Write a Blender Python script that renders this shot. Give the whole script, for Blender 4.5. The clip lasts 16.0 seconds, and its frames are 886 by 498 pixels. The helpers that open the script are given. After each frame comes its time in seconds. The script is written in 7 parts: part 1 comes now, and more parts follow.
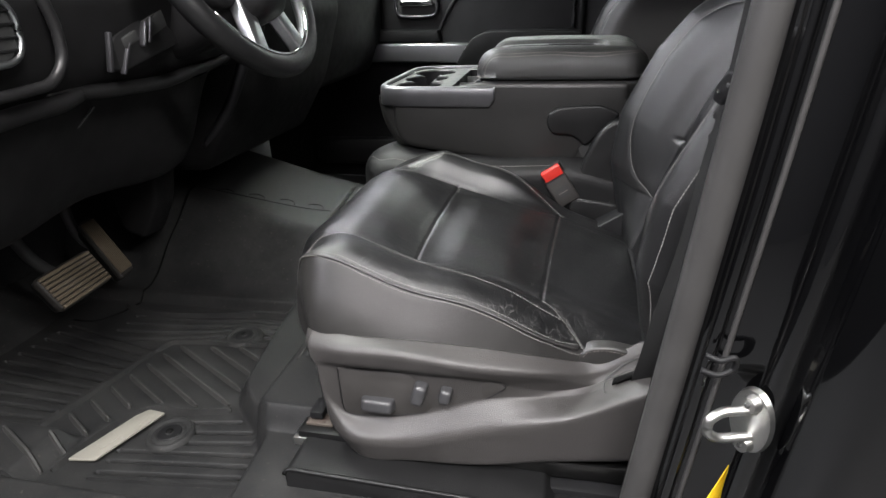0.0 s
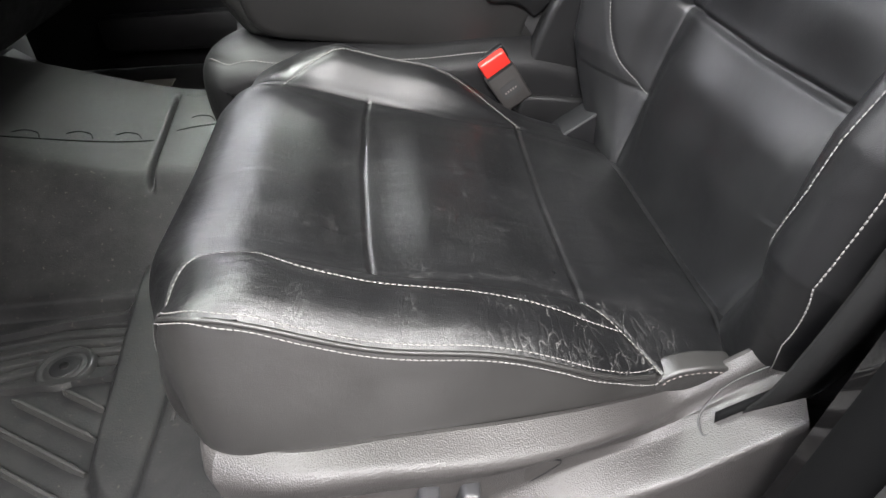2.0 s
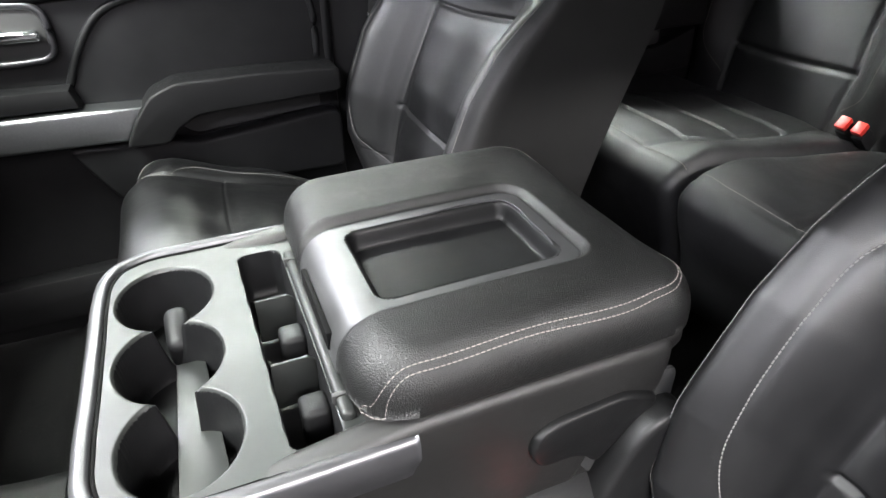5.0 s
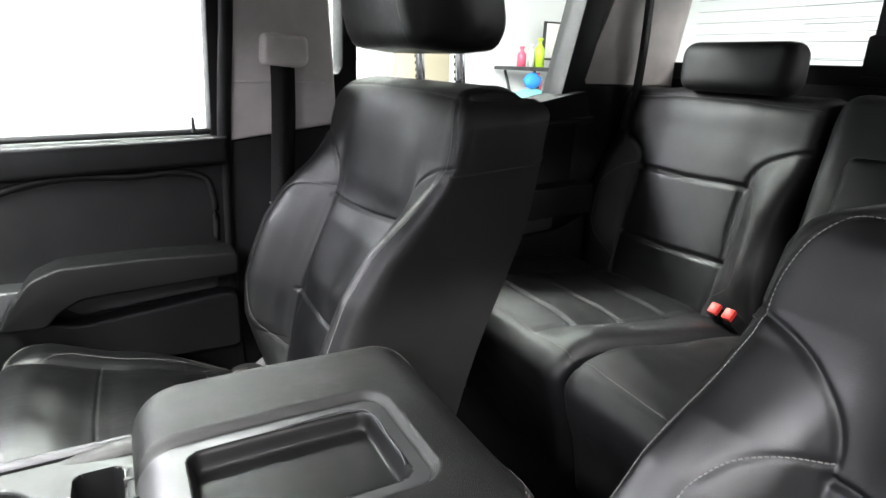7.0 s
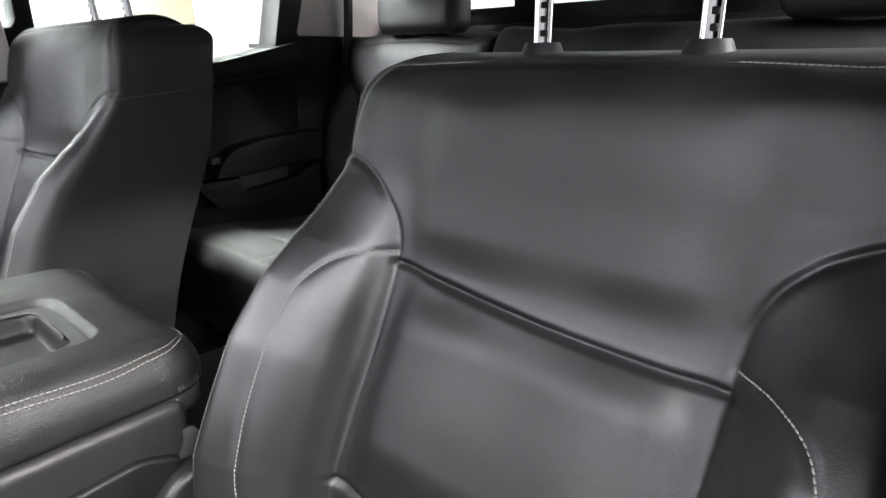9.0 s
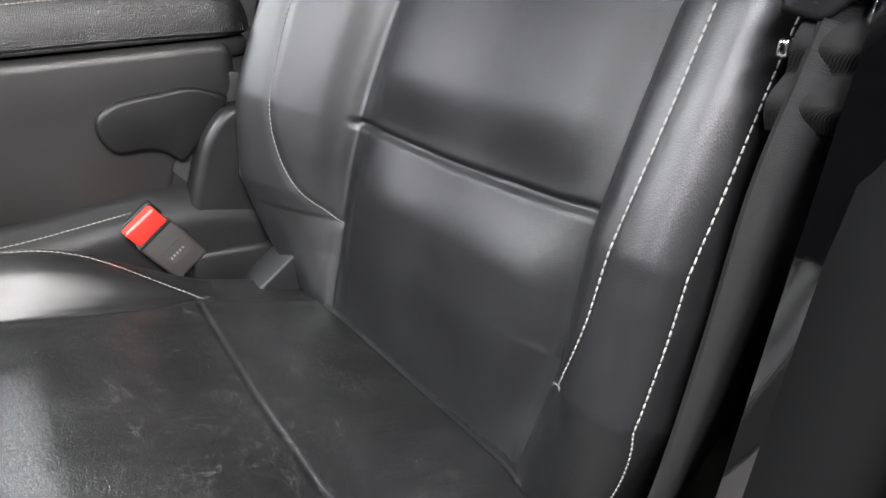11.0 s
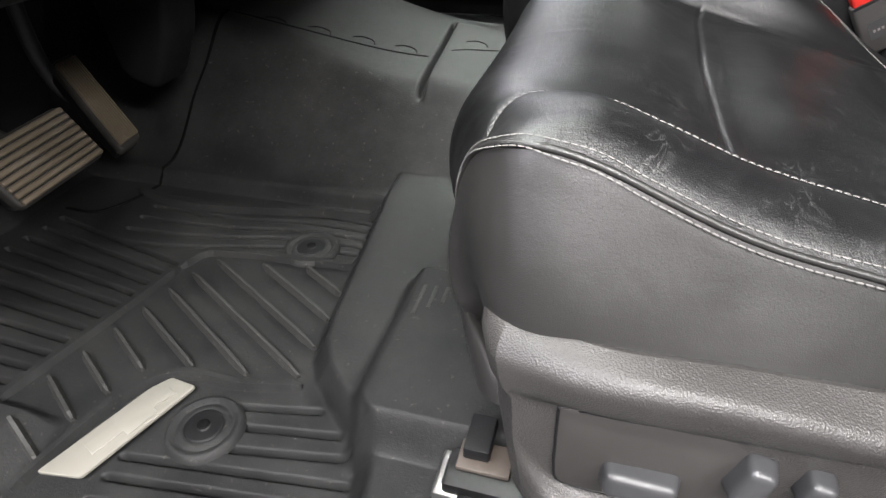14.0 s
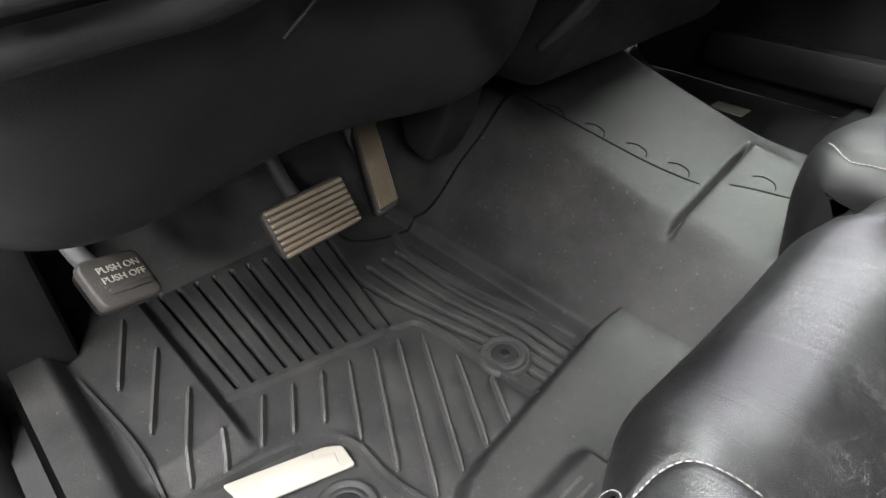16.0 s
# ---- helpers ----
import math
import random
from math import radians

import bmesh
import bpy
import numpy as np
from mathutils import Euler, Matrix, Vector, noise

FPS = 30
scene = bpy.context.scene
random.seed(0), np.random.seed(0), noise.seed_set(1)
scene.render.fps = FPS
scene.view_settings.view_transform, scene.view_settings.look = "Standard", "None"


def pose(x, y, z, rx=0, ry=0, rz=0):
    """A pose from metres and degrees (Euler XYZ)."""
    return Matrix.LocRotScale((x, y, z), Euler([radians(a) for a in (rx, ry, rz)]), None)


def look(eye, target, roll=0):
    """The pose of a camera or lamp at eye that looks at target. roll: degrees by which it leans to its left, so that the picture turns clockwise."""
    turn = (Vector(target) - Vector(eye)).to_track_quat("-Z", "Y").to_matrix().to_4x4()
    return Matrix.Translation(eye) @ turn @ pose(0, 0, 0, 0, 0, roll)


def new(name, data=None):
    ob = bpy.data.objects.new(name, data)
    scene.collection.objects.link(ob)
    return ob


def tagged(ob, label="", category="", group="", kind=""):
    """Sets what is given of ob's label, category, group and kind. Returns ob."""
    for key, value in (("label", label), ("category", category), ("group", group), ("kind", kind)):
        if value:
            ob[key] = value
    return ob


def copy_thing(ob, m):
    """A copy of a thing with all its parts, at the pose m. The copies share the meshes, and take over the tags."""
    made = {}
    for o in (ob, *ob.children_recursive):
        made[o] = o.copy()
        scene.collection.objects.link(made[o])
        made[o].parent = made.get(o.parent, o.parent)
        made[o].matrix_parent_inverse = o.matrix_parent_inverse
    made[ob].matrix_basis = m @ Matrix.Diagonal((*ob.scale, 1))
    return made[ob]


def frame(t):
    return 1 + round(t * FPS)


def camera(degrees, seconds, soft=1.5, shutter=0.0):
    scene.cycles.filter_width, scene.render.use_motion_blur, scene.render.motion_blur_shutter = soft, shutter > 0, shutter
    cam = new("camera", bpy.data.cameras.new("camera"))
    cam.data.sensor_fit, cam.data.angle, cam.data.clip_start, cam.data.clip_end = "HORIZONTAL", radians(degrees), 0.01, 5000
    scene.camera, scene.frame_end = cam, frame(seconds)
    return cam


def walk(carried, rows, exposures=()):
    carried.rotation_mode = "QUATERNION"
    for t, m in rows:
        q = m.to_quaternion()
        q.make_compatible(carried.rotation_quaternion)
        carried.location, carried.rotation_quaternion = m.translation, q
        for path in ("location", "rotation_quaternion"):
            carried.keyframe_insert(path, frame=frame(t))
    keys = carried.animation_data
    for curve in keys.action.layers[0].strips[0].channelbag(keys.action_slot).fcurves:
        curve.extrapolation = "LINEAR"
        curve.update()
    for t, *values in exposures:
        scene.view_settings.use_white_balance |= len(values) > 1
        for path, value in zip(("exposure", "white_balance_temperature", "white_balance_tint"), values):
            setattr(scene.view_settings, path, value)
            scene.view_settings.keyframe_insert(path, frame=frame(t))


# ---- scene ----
# ---- camera ----
cam = camera(73.7, 16.0)
PATH = [
    (0, (0.345, 0.0, 0.643), (-0.053, 1.793, -0.149), -2.0),
    (0.5, (0.308, 0.132, 0.576), (0.008, 1.864, -0.378), -2.2),
    (1, (0.288, 0.218, 0.564), (0.072, 1.87, -0.541), -2.3),
    (1.5, (0.231, 0.28, 0.579), (0.205, 1.891, -0.605), -2.2),
    (2, (0.173, 0.357, 0.603), (0.307, 1.941, -0.61), -1.8),
    (2.5, (0.168, 0.51, 0.608), (0.368, 2.086, -0.607), -2.1),
    (3, (0.117, 0.627, 0.623), (0.429, 2.196, -0.577), -0.7),
    (3.5, (0.098, 0.718, 0.656), (0.444, 2.273, -0.553), -1.0),
    (4, (0.105, 0.79, 0.706), (0.542, 2.324, -0.501), -0.7),
    (4.5, (0.104, 0.832, 0.763), (0.674, 2.347, -0.412), -0.4),
    (5, (0.099, 0.878, 0.84), (0.748, 2.441, -0.227), -0.6),
    (5.2, (0.099, 0.915, 0.869), (0.786, 2.499, -0.14), -0.2),
    (7.3, (0.197, 0.829, 0.9), (1.185, 2.476, 0.34), 3.2),
    (7.5, (0.207, 0.797, 0.894), (1.267, 2.402, 0.345), 3.2),
    (8, (0.239, 0.727, 0.874), (1.502, 2.184, 0.342), 2.9),
    (8.2, (0.248, 0.703, 0.864), (1.584, 2.095, 0.338), 2.7),
    (10.3, (0.217, 0.548, 0.66), (1.639, 1.733, -0.097), -2.8),
    (10.5, (0.218, 0.53, 0.631), (1.585, 1.755, -0.163), -2.5),
    (11, (0.224, 0.5, 0.566), (1.3, 1.922, -0.34), -1.3),
    (11.5, (0.205, 0.432, 0.525), (0.79, 2.039, -0.512), -2.4),
    (12, (0.18, 0.338, 0.491), (0.427, 2.014, -0.572), -0.3),
    (12.5, (0.184, 0.325, 0.477), (0.258, 1.974, -0.653), -0.5),
    (13, (0.17, 0.312, 0.507), (0.174, 1.953, -0.636), -0.6),
    (13.5, (0.123, 0.308, 0.509), (-0.043, 1.938, -0.638), -0.7),
    (14, (0.071, 0.373, 0.476), (-0.406, 1.913, -0.708), -2.0),
    (14.5, (0.034, 0.454, 0.495), (-0.759, 1.854, -0.693), 0.2),
    (15, (0.055, 0.505, 0.502), (-0.964, 1.75, -0.687), 0.4),
    (15.5, (0.06, 0.501, 0.554), (-1.051, 1.658, -0.64), -0.4),
    (16, (0.059, 0.489, 0.619), (-1.096, 1.595, -0.583), -0.1),
]
walk(cam, [(t, look(eye, target, roll)) for t, eye, target, roll in PATH],
     exposures=[(0, -0.3), (0.5, 0.08), (1.2, 0.26), (2.5, 0.5), (3.5, 0.55), (4, 0.55), (5, 0.62), (7.5, 0.5), (8.2, 0.95), (10.5, 0.75), (11.5, 0.78), (12.3, 0.74), (13, 0.55), (14.5, 0.14), (15.5, 0.66), (16, 0.92)])


# ---- world and light ----
world = bpy.data.worlds.new("world")
scene.world = world
world.use_nodes = True
world.node_tree.nodes["Background"].inputs[0].default_value = (0.9, 0.95, 1.0, 1)
world.node_tree.nodes["Background"].inputs[1].default_value = 0.3


COOL, WARM, GREENISH, ROSE = (0.93, 0.925, 1.0), (1.0, 0.98, 0.965), (0.95, 1.0, 0.94), (1.0, 0.90, 0.97)


def area_lamp(name, eye, target, sx, sy, watts, colour=(1.0, 0.98, 0.95)):
    data = bpy.data.lights.new(name, "AREA")
    data.shape, data.size, data.size_y, data.energy, data.color = "RECTANGLE", sx, sy, watts, colour
    ob = new(name, data)
    ob.matrix_world = look(eye, target)
    return ob


# rows of unseen overhead lamps: inferred ceiling strips and added fills, the front ones cooler
for lx, ly, watts, wide, tint in ((-2.4, -1.2, 200, 0.3, COOL), (-2.2, 1.36, 140, 0.6, COOL), (-0.85, 1.36, 290, 0.6, GREENISH), (-1.6, 3.5, 200, 0.5, COOL), (0.3, -1.2, 160, 0.22, WARM), (0.3, -0.3, 85, 0.22, WARM),
                                  # the ROSE lamp and the last COOL one are fills added for the seats
                                  (0.1, 3.7, 170, 0.5, GREENISH), (2.5, -1.2, 230, 0.3, WARM), (1.3, 3.1, 85, 0.3, GREENISH), (0.6, -2.7, 70, 0.3, ROSE), (-1.0, -0.9, 60, 0.3, COOL)):
    area_lamp("ceiling_strip", (lx, ly, 2.3), (lx, ly, 0), 1.6, wide, watts, tint)


# ---- materials ----
def nodes_of(name):
    m = bpy.data.materials.new(name)
    m.use_nodes = True
    nt = m.node_tree
    return m, nt, nt.nodes["Principled BSDF"]


def coords(nt, scale=(1, 1, 1), kind="Object"):
    tc = nt.nodes.new("ShaderNodeTexCoord")
    mp = nt.nodes.new("ShaderNodeMapping")
    mp.inputs["Scale"].default_value = scale
    nt.links.new(tc.outputs[kind], mp.inputs["Vector"])
    return mp.outputs["Vector"]


def ramp(nt, src, lo, hi, a=0.0, b=1.0):
    r = nt.nodes.new("ShaderNodeMapRange")
    for k, v in zip(("From Min", "From Max", "To Min", "To Max"), (lo, hi, a, b)):
        r.inputs[k].default_value = v
    nt.links.new(src, r.inputs["Value"])
    return r.outputs["Result"]


def mix_col(nt, fac, c1, c2):
    m = nt.nodes.new("ShaderNodeMix")
    m.data_type = "RGBA"
    for sock, c in ((m.inputs[6], c1), (m.inputs[7], c2)):
        if isinstance(c, tuple):
            sock.default_value = (*c, 1)
        else:
            nt.links.new(c, sock)
    nt.links.new(fac, m.inputs[0])
    return m.outputs[2]


def bumped(nt, bsdf, heights):
    """Chain of bumps: (socket, strength, distance)."""
    last = None
    for h, strength, dist in heights:
        b = nt.nodes.new("ShaderNodeBump")
        b.inputs["Strength"].default_value, b.inputs["Distance"].default_value = strength, dist
        nt.links.new(h, b.inputs["Height"])
        if last:
            nt.links.new(last, b.inputs["Normal"])
        last = b.outputs["Normal"]
    nt.links.new(last, bsdf.inputs["Normal"])


def noise_tex(nt, vec, scale, detail=4.0, rough=0.55, distortion=0.0):
    n = nt.nodes.new("ShaderNodeTexNoise")
    n.inputs["Scale"].default_value, n.inputs["Detail"].default_value = scale, detail
    n.inputs["Roughness"].default_value, n.inputs["Distortion"].default_value = rough, distortion
    nt.links.new(vec, n.inputs["Vector"])
    return n.outputs["Fac"]


def voronoi(nt, vec, scale, feature="F1", rand=1.0):
    n = nt.nodes.new("ShaderNodeTexVoronoi")
    n.feature = feature
    n.inputs["Scale"].default_value, n.inputs["Randomness"].default_value = scale, rand
    nt.links.new(vec, n.inputs["Vector"])
    return n.outputs["Distance"]


def math_node(nt, op, a, b):
    n = nt.nodes.new("ShaderNodeMath")
    n.operation = op
    for sock, v in zip(n.inputs, (a, b)):
        if isinstance(v, (int, float)):
            sock.default_value = v
        else:
            nt.links.new(v, sock)
    return n.outputs[0]


def leather(name, c1, c2, rough=0.42, grain=420, depth=0.25, creases=False, spec=0.5):
    m, nt, b = nodes_of(name)
    v = coords(nt)
    blot = noise_tex(nt, v, 9, 5)
    fine = noise_tex(nt, v, 130, 3)
    col = mix_col(nt, ramp(nt, blot, 0.35, 0.7), c1, c2)
    cells = voronoi(nt, v, grain, "DISTANCE_TO_EDGE")
    bumps = [(ramp(nt, cells, 0.0, 0.25), depth, 0.0006), (fine, 0.12, 0.0012), (noise_tex(nt, v, 22, 3), 0.06, 0.006)]
    rgh = math_node(nt, "ADD", ramp(nt, noise_tex(nt, v, 14, 6, 0.65), 0.3, 0.75, rough - 0.07, rough + 0.1), ramp(nt, fine, 0.3, 0.7, -0.03, 0.03))
    if creases:
        # worn creases with pale cracks on the entry side bolster
        sep = nt.nodes.new("ShaderNodeSeparateXYZ")
        nt.links.new(v, sep.inputs[0])
        mx = math_node(nt, "MULTIPLY", ramp(nt, sep.outputs[0], 0.20, 0.34), ramp(nt, sep.outputs[0], 0.43, 0.36))
        my = math_node(nt, "MULTIPLY", ramp(nt, sep.outputs[1], -0.155, -0.185), ramp(nt, sep.outputs[1], -0.262, -0.238))
        mask = math_node(nt, "MULTIPLY", mx, my)
        cv = coords(nt, (44, 19, 14))
        dist = nt.nodes.new("ShaderNodeVectorMath")
        dist.operation = "ADD"
        nz = nt.nodes.new("ShaderNodeTexNoise")
        nz.inputs["Scale"].default_value = 1.6
        nt.links.new(cv, nz.inputs["Vector"])
        nt.links.new(cv, dist.inputs[0])
        nt.links.new(nz.outputs["Color"], dist.inputs[1])
        cr = voronoi(nt, dist.outputs[0], 1.5, "DISTANCE_TO_EDGE")
        line = math_node(nt, "MULTIPLY", ramp(nt, cr, 0.019, 0.003), ramp(nt, noise_tex(nt, v, 60, 4), 0.44, 0.62))
        line = math_node(nt, "MULTIPLY", line, ramp(nt, mask, 0.08, 0.5))
        col = mix_col(nt, math_node(nt, "MULTIPLY", line, 0.55), col, (0.20, 0.194, 0.188))
        bumps.append((math_node(nt, "MULTIPLY", ramp(nt, cr, 0.0, 0.13), ramp(nt, mask, 0.0, 0.5)), 0.28, 0.0010))
        # hair-fine scuffs over the whole bolster
        hair = noise_tex(nt, coords(nt, (16, 10, 10)), 3.0, 5, 0.6, 0.9)
        hair = ramp(nt, math_node(nt, "ABSOLUTE", math_node(nt, "SUBTRACT", hair, 0.5), 0.0), 0.016, 0.0)
        hair = math_node(nt, "MULTIPLY", hair, ramp(nt, noise_tex(nt, v, 24, 3), 0.46, 0.62))
        hair = math_node(nt, "MULTIPLY", hair, math_node(nt, "MULTIPLY", ramp(nt, sep.outputs[1], -0.14, -0.19, 0.55, 1.0), ramp(nt, sep.outputs[0], 0.45, 0.40)))
        col = mix_col(nt, math_node(nt, "MULTIPLY", hair, 0.5), col, (0.085, 0.083, 0.081))
        bumps.append((hair, 0.15, 0.0006))
        # close wrinkles running across the rolled edge
        wrinkle = noise_tex(nt, coords(nt, (150, 46, 46)), 2.0, 3, 0.6, 0.6)
        bumps.append((math_node(nt, "MULTIPLY", wrinkle, ramp(nt, noise_tex(nt, v, 12, 3), 0.38, 0.62, 0.15, 1.0)), 0.22, 0.0014))
        # fine pull lines on the thigh panel and by the backrest
        wv = coords(nt, (2.2, 20, 9))
        wr = noise_tex(nt, wv, 2.0, 5, 0.62, 0.8)
        bumps.append((wr, 0.22, 0.004))
        pull = noise_tex(nt, coords(nt, (1.4, 9, 5)), 3.2, 4, 0.6, 1.6)
        thin = ramp(nt, math_node(nt, "ABSOLUTE", math_node(nt, "SUBTRACT", pull, 0.5), 0.0), 0.010, 0.0)
        thin = math_node(nt, "MULTIPLY", thin, ramp(nt, noise_tex(nt, v, 18, 4), 0.42, 0.6))
        col = mix_col(nt, math_node(nt, "MULTIPLY", thin, 0.4), col, (0.035, 0.0343, 0.0336))
        bumps.append((thin, 0.12, 0.0006))
    nt.links.new(col, b.inputs["Base Color"])
    nt.links.new(rgh, b.inputs["Roughness"])
    b.inputs["Specular IOR Level"].default_value = spec
    bumped(nt, b, bumps)
    return m


def plastic(name, c, rough=0.5, grain=900, depth=0.3, spec=0.5, metal=0.0, dust=0.0, dist=0.0004):
    m, nt, b = nodes_of(name)
    v = coords(nt)
    c2 = tuple(min(1, x * 1.25 + 0.002) for x in c)
    col = mix_col(nt, ramp(nt, noise_tex(nt, v, 12, 5), 0.35, 0.7), c, c2)
    if dust:
        col = mix_col(nt, math_node(nt, "MULTIPLY", ramp(nt, noise_tex(nt, v, 26, 8, 0.7), 0.5, 0.8), dust), col, (0.2, 0.18, 0.16))
    nt.links.new(col, b.inputs["Base Color"])
    nt.links.new(ramp(nt, noise_tex(nt, v, 40, 5), 0.3, 0.7, rough - 0.05, rough + 0.07), b.inputs["Roughness"])
    b.inputs["Metallic"].default_value = metal
    b.inputs["Specular IOR Level"].default_value = spec
    if depth:
        bumped(nt, b, [(voronoi(nt, v, grain, "SMOOTH_F1"), depth, dist), (noise_tex(nt, v, 60, 2), 0.05, 0.002)])
    return m


def metal_mat(name, c, rough=0.2, brushed=None):
    m, nt, b = nodes_of(name)
    b.inputs["Metallic"].default_value = 1.0
    v = coords(nt, brushed or (30, 30, 30))
    n = noise_tex(nt, v, 8, 5)
    nt.links.new(mix_col(nt, ramp(nt, n, 0.3, 0.7), c, tuple(x * 0.9 for x in c)), b.inputs["Base Color"])
    nt.links.new(ramp(nt, n, 0.3, 0.7, rough - 0.02, rough + 0.05), b.inputs["Roughness"])
    return m


def rubber(name, c, rough=0.62, dust=0.5):
    m, nt, b = nodes_of(name)
    v = coords(nt)
    d = ramp(nt, noise_tex(nt, v, 9, 12, 0.78), 0.38, 0.72)
    s = ramp(nt, noise_tex(nt, v, 160, 2), 0.66, 0.76)
    col = mix_col(nt, math_node(nt, "MULTIPLY", d, dust), c, (0.040, 0.0396, 0.038))
    col = mix_col(nt, math_node(nt, "MULTIPLY", s, 0.35 * dust), col, (0.2, 0.18, 0.15))
    nt.links.new(col, b.inputs["Base Color"])
    nt.links.new(ramp(nt, d, 0, 1, rough - 0.05, rough + 0.12), b.inputs["Roughness"])
    b.inputs["Specular IOR Level"].default_value = 0.2
    bumped(nt, b, [(noise_tex(nt, v, 420, 3, 0.7), 0.6, 0.0009), (noise_tex(nt, v, 35, 4), 0.2, 0.002)])
    return m


def webbing(name, c, scale=(1, 1, 1)):
    m, nt, b = nodes_of(name)
    v = coords(nt, scale)
    w = nt.nodes.new("ShaderNodeTexWave")
    w.inputs["Scale"].default_value, w.inputs["Distortion"].default_value = 900, 0.8
    w.bands_direction = "DIAGONAL"
    nt.links.new(v, w.inputs["Vector"])
    col = mix_col(nt, w.outputs["Fac"], c, tuple(x * 1.6 for x in c))
    nt.links.new(col, b.inputs["Base Color"])
    b.inputs["Roughness"].default_value = 0.7
    b.inputs["Specular IOR Level"].default_value = 0.25
    bumped(nt, b, [(w.outputs["Fac"], 0.5, 0.0008)])
    return m


def plain(name, c, rough=0.5, metal=0.0, var=0.12, emit=0.0):
    m, nt, b = nodes_of(name)
    v = coords(nt)
    n = noise_tex(nt, v, 6, 6)
    nt.links.new(mix_col(nt, ramp(nt, n, 0.3, 0.7), tuple(x * (1 - var) for x in c), c), b.inputs["Base Color"])
    nt.links.new(ramp(nt, noise_tex(nt, v, 30, 4), 0.3, 0.7, max(0.02, rough - 0.04), rough + 0.05), b.inputs["Roughness"])
    b.inputs["Metallic"].default_value = metal
    if emit:
        b.inputs["Emission Color"].default_value, b.inputs["Emission Strength"].default_value = (*c, 1), emit
    return m


LEATHER = leather("black_leather", (0.004, 0.004, 0.0043), (0.0065, 0.0065, 0.007), 0.39, grain=800, depth=0.15, spec=0.58)
# copy of LEATHER with sheen lowered so the centre panels come out darker
LEATHER_PANEL = leather("dimmed_centre_leather", (0.004, 0.004, 0.0043), (0.0065, 0.0065, 0.007), 0.41, grain=800, depth=0.15, spec=0.38)
LEATHER_WORN = leather("worn_black_leather", (0.004, 0.004, 0.0043), (0.0065, 0.0065, 0.007), 0.37, grain=700, depth=0.22, creases=True, spec=0.6)
LEATHER_BENCH = leather("bench_leather", (0.006, 0.006, 0.0065), (0.010, 0.010, 0.011), 0.52, grain=760, depth=0.2)
LEATHER_SIDE = leather("dark_vinyl", (0.017, 0.0163, 0.0157), (0.025, 0.024, 0.0229), 0.37, 800, 0.11, spec=0.6)
LEATHER_CONSOLE = leather("console_vinyl", (0.013, 0.0127, 0.0123), (0.018, 0.0175, 0.017), 0.40, 700, 0.18, spec=0.42)
LID_VINYL = leather("lid_vinyl", (0.0055, 0.0056, 0.0054), (0.0085, 0.0085, 0.0083), 0.43, 480, 0.42, spec=0.5)
DOOR_VINYL = leather("door_vinyl", (0.006, 0.006, 0.0063), (0.009, 0.009, 0.0094), 0.5, 700, 0.2, spec=0.25)
THREAD = plain("grey_thread", (0.15, 0.145, 0.138), 0.7)
THREAD_DARK = plain("taupe_thread", (0.17, 0.15, 0.14), 0.7)
SHELL = plastic("grained_dark_plastic", (0.030, 0.028, 0.027), 0.40, 1000, 0.7, dist=0.0006)
PANEL = plastic("smooth_dark_plastic", (0.027, 0.025, 0.0237), 0.5, 1500, 0.12)
SWITCH = plastic("satin_grey_switch", (0.028, 0.028, 0.0295), 0.36, 1500, 0.08)
BLACK_PLASTIC = plastic("black_plastic", (0.006, 0.006, 0.0065), 0.5, 800, 0.3, spec=0.2)
DASH = plastic("dashboard_plastic", (0.008, 0.0078, 0.0082), 0.55, 700, 0.3, spec=0.2)
DASH_SOFT = plastic("satin_dash_trim", (0.010, 0.0098, 0.0102), 0.36, 900, 0.15, spec=0.45)
# near-black for dark trim, and for pieces that paint the shade in gaps
GAP_TRIM_BLACK = plain("black_gap_shade_and_trim", (0.0025, 0.0025, 0.0026), 0.8)
GAP_TRIM_BLACK.node_tree.nodes["Principled BSDF"].inputs["Specular IOR Level"].default_value = 0.1
HINGE_PLASTIC = plastic("hinge_plastic", (0.006, 0.006, 0.0062), 0.44, 750, 0.4, spec=0.28)
SATIN = metal_mat("satin_silver_trim", (0.40, 0.41, 0.42), 0.34)
GUNMETAL = plastic("dark_satin_trim", (0.062, 0.061, 0.066), 0.38, 1500, 0.0, metal=0.75)
RAIL_TRIM = plastic("polished_console_rail", (0.11, 0.109, 0.115), 0.36, 1500, 0.0, metal=0.8)
BEZEL = plastic("satin_tray_bezel", (0.11, 0.11, 0.112), 0.38, 1500, 0.0, metal=0.8)
PLATE = plastic("console_plate_plastic", (0.014, 0.0152, 0.0145), 0.40, 1300, 0.12)
CHROME = metal_mat("chrome", (0.85, 0.86, 0.87), 0.08)
RAIL = metal_mat("dark_rail_steel", (0.06, 0.06, 0.06), 0.4)
STEEL = metal_mat("zinc_steel", (0.52, 0.52, 0.5), 0.3)
MAT = rubber("black_rubber_mat", (0.010, 0.0102, 0.0107), 0.55, 0.6)
MAT_RIB = rubber("worn_rubber_rib", (0.030, 0.0297, 0.029), 0.5, 0.8)
MAT_PLAIN = rubber("smooth_rubber_liner", (0.020, 0.021, 0.0212), 0.5, 0.35)
RUSTY = plastic("rusty_steel", (0.05, 0.04, 0.033), 0.5, 300, 0.3, dust=0.5)
PEDAL = rubber("pedal_rubber", (0.022, 0.020, 0.018), 0.5, 0.6)
PEDAL_WORN = plastic("pedal_worn_to_brass_brown", (0.13, 0.105, 0.075), 0.36, 900, 0.25, metal=0.3, dust=0.6)
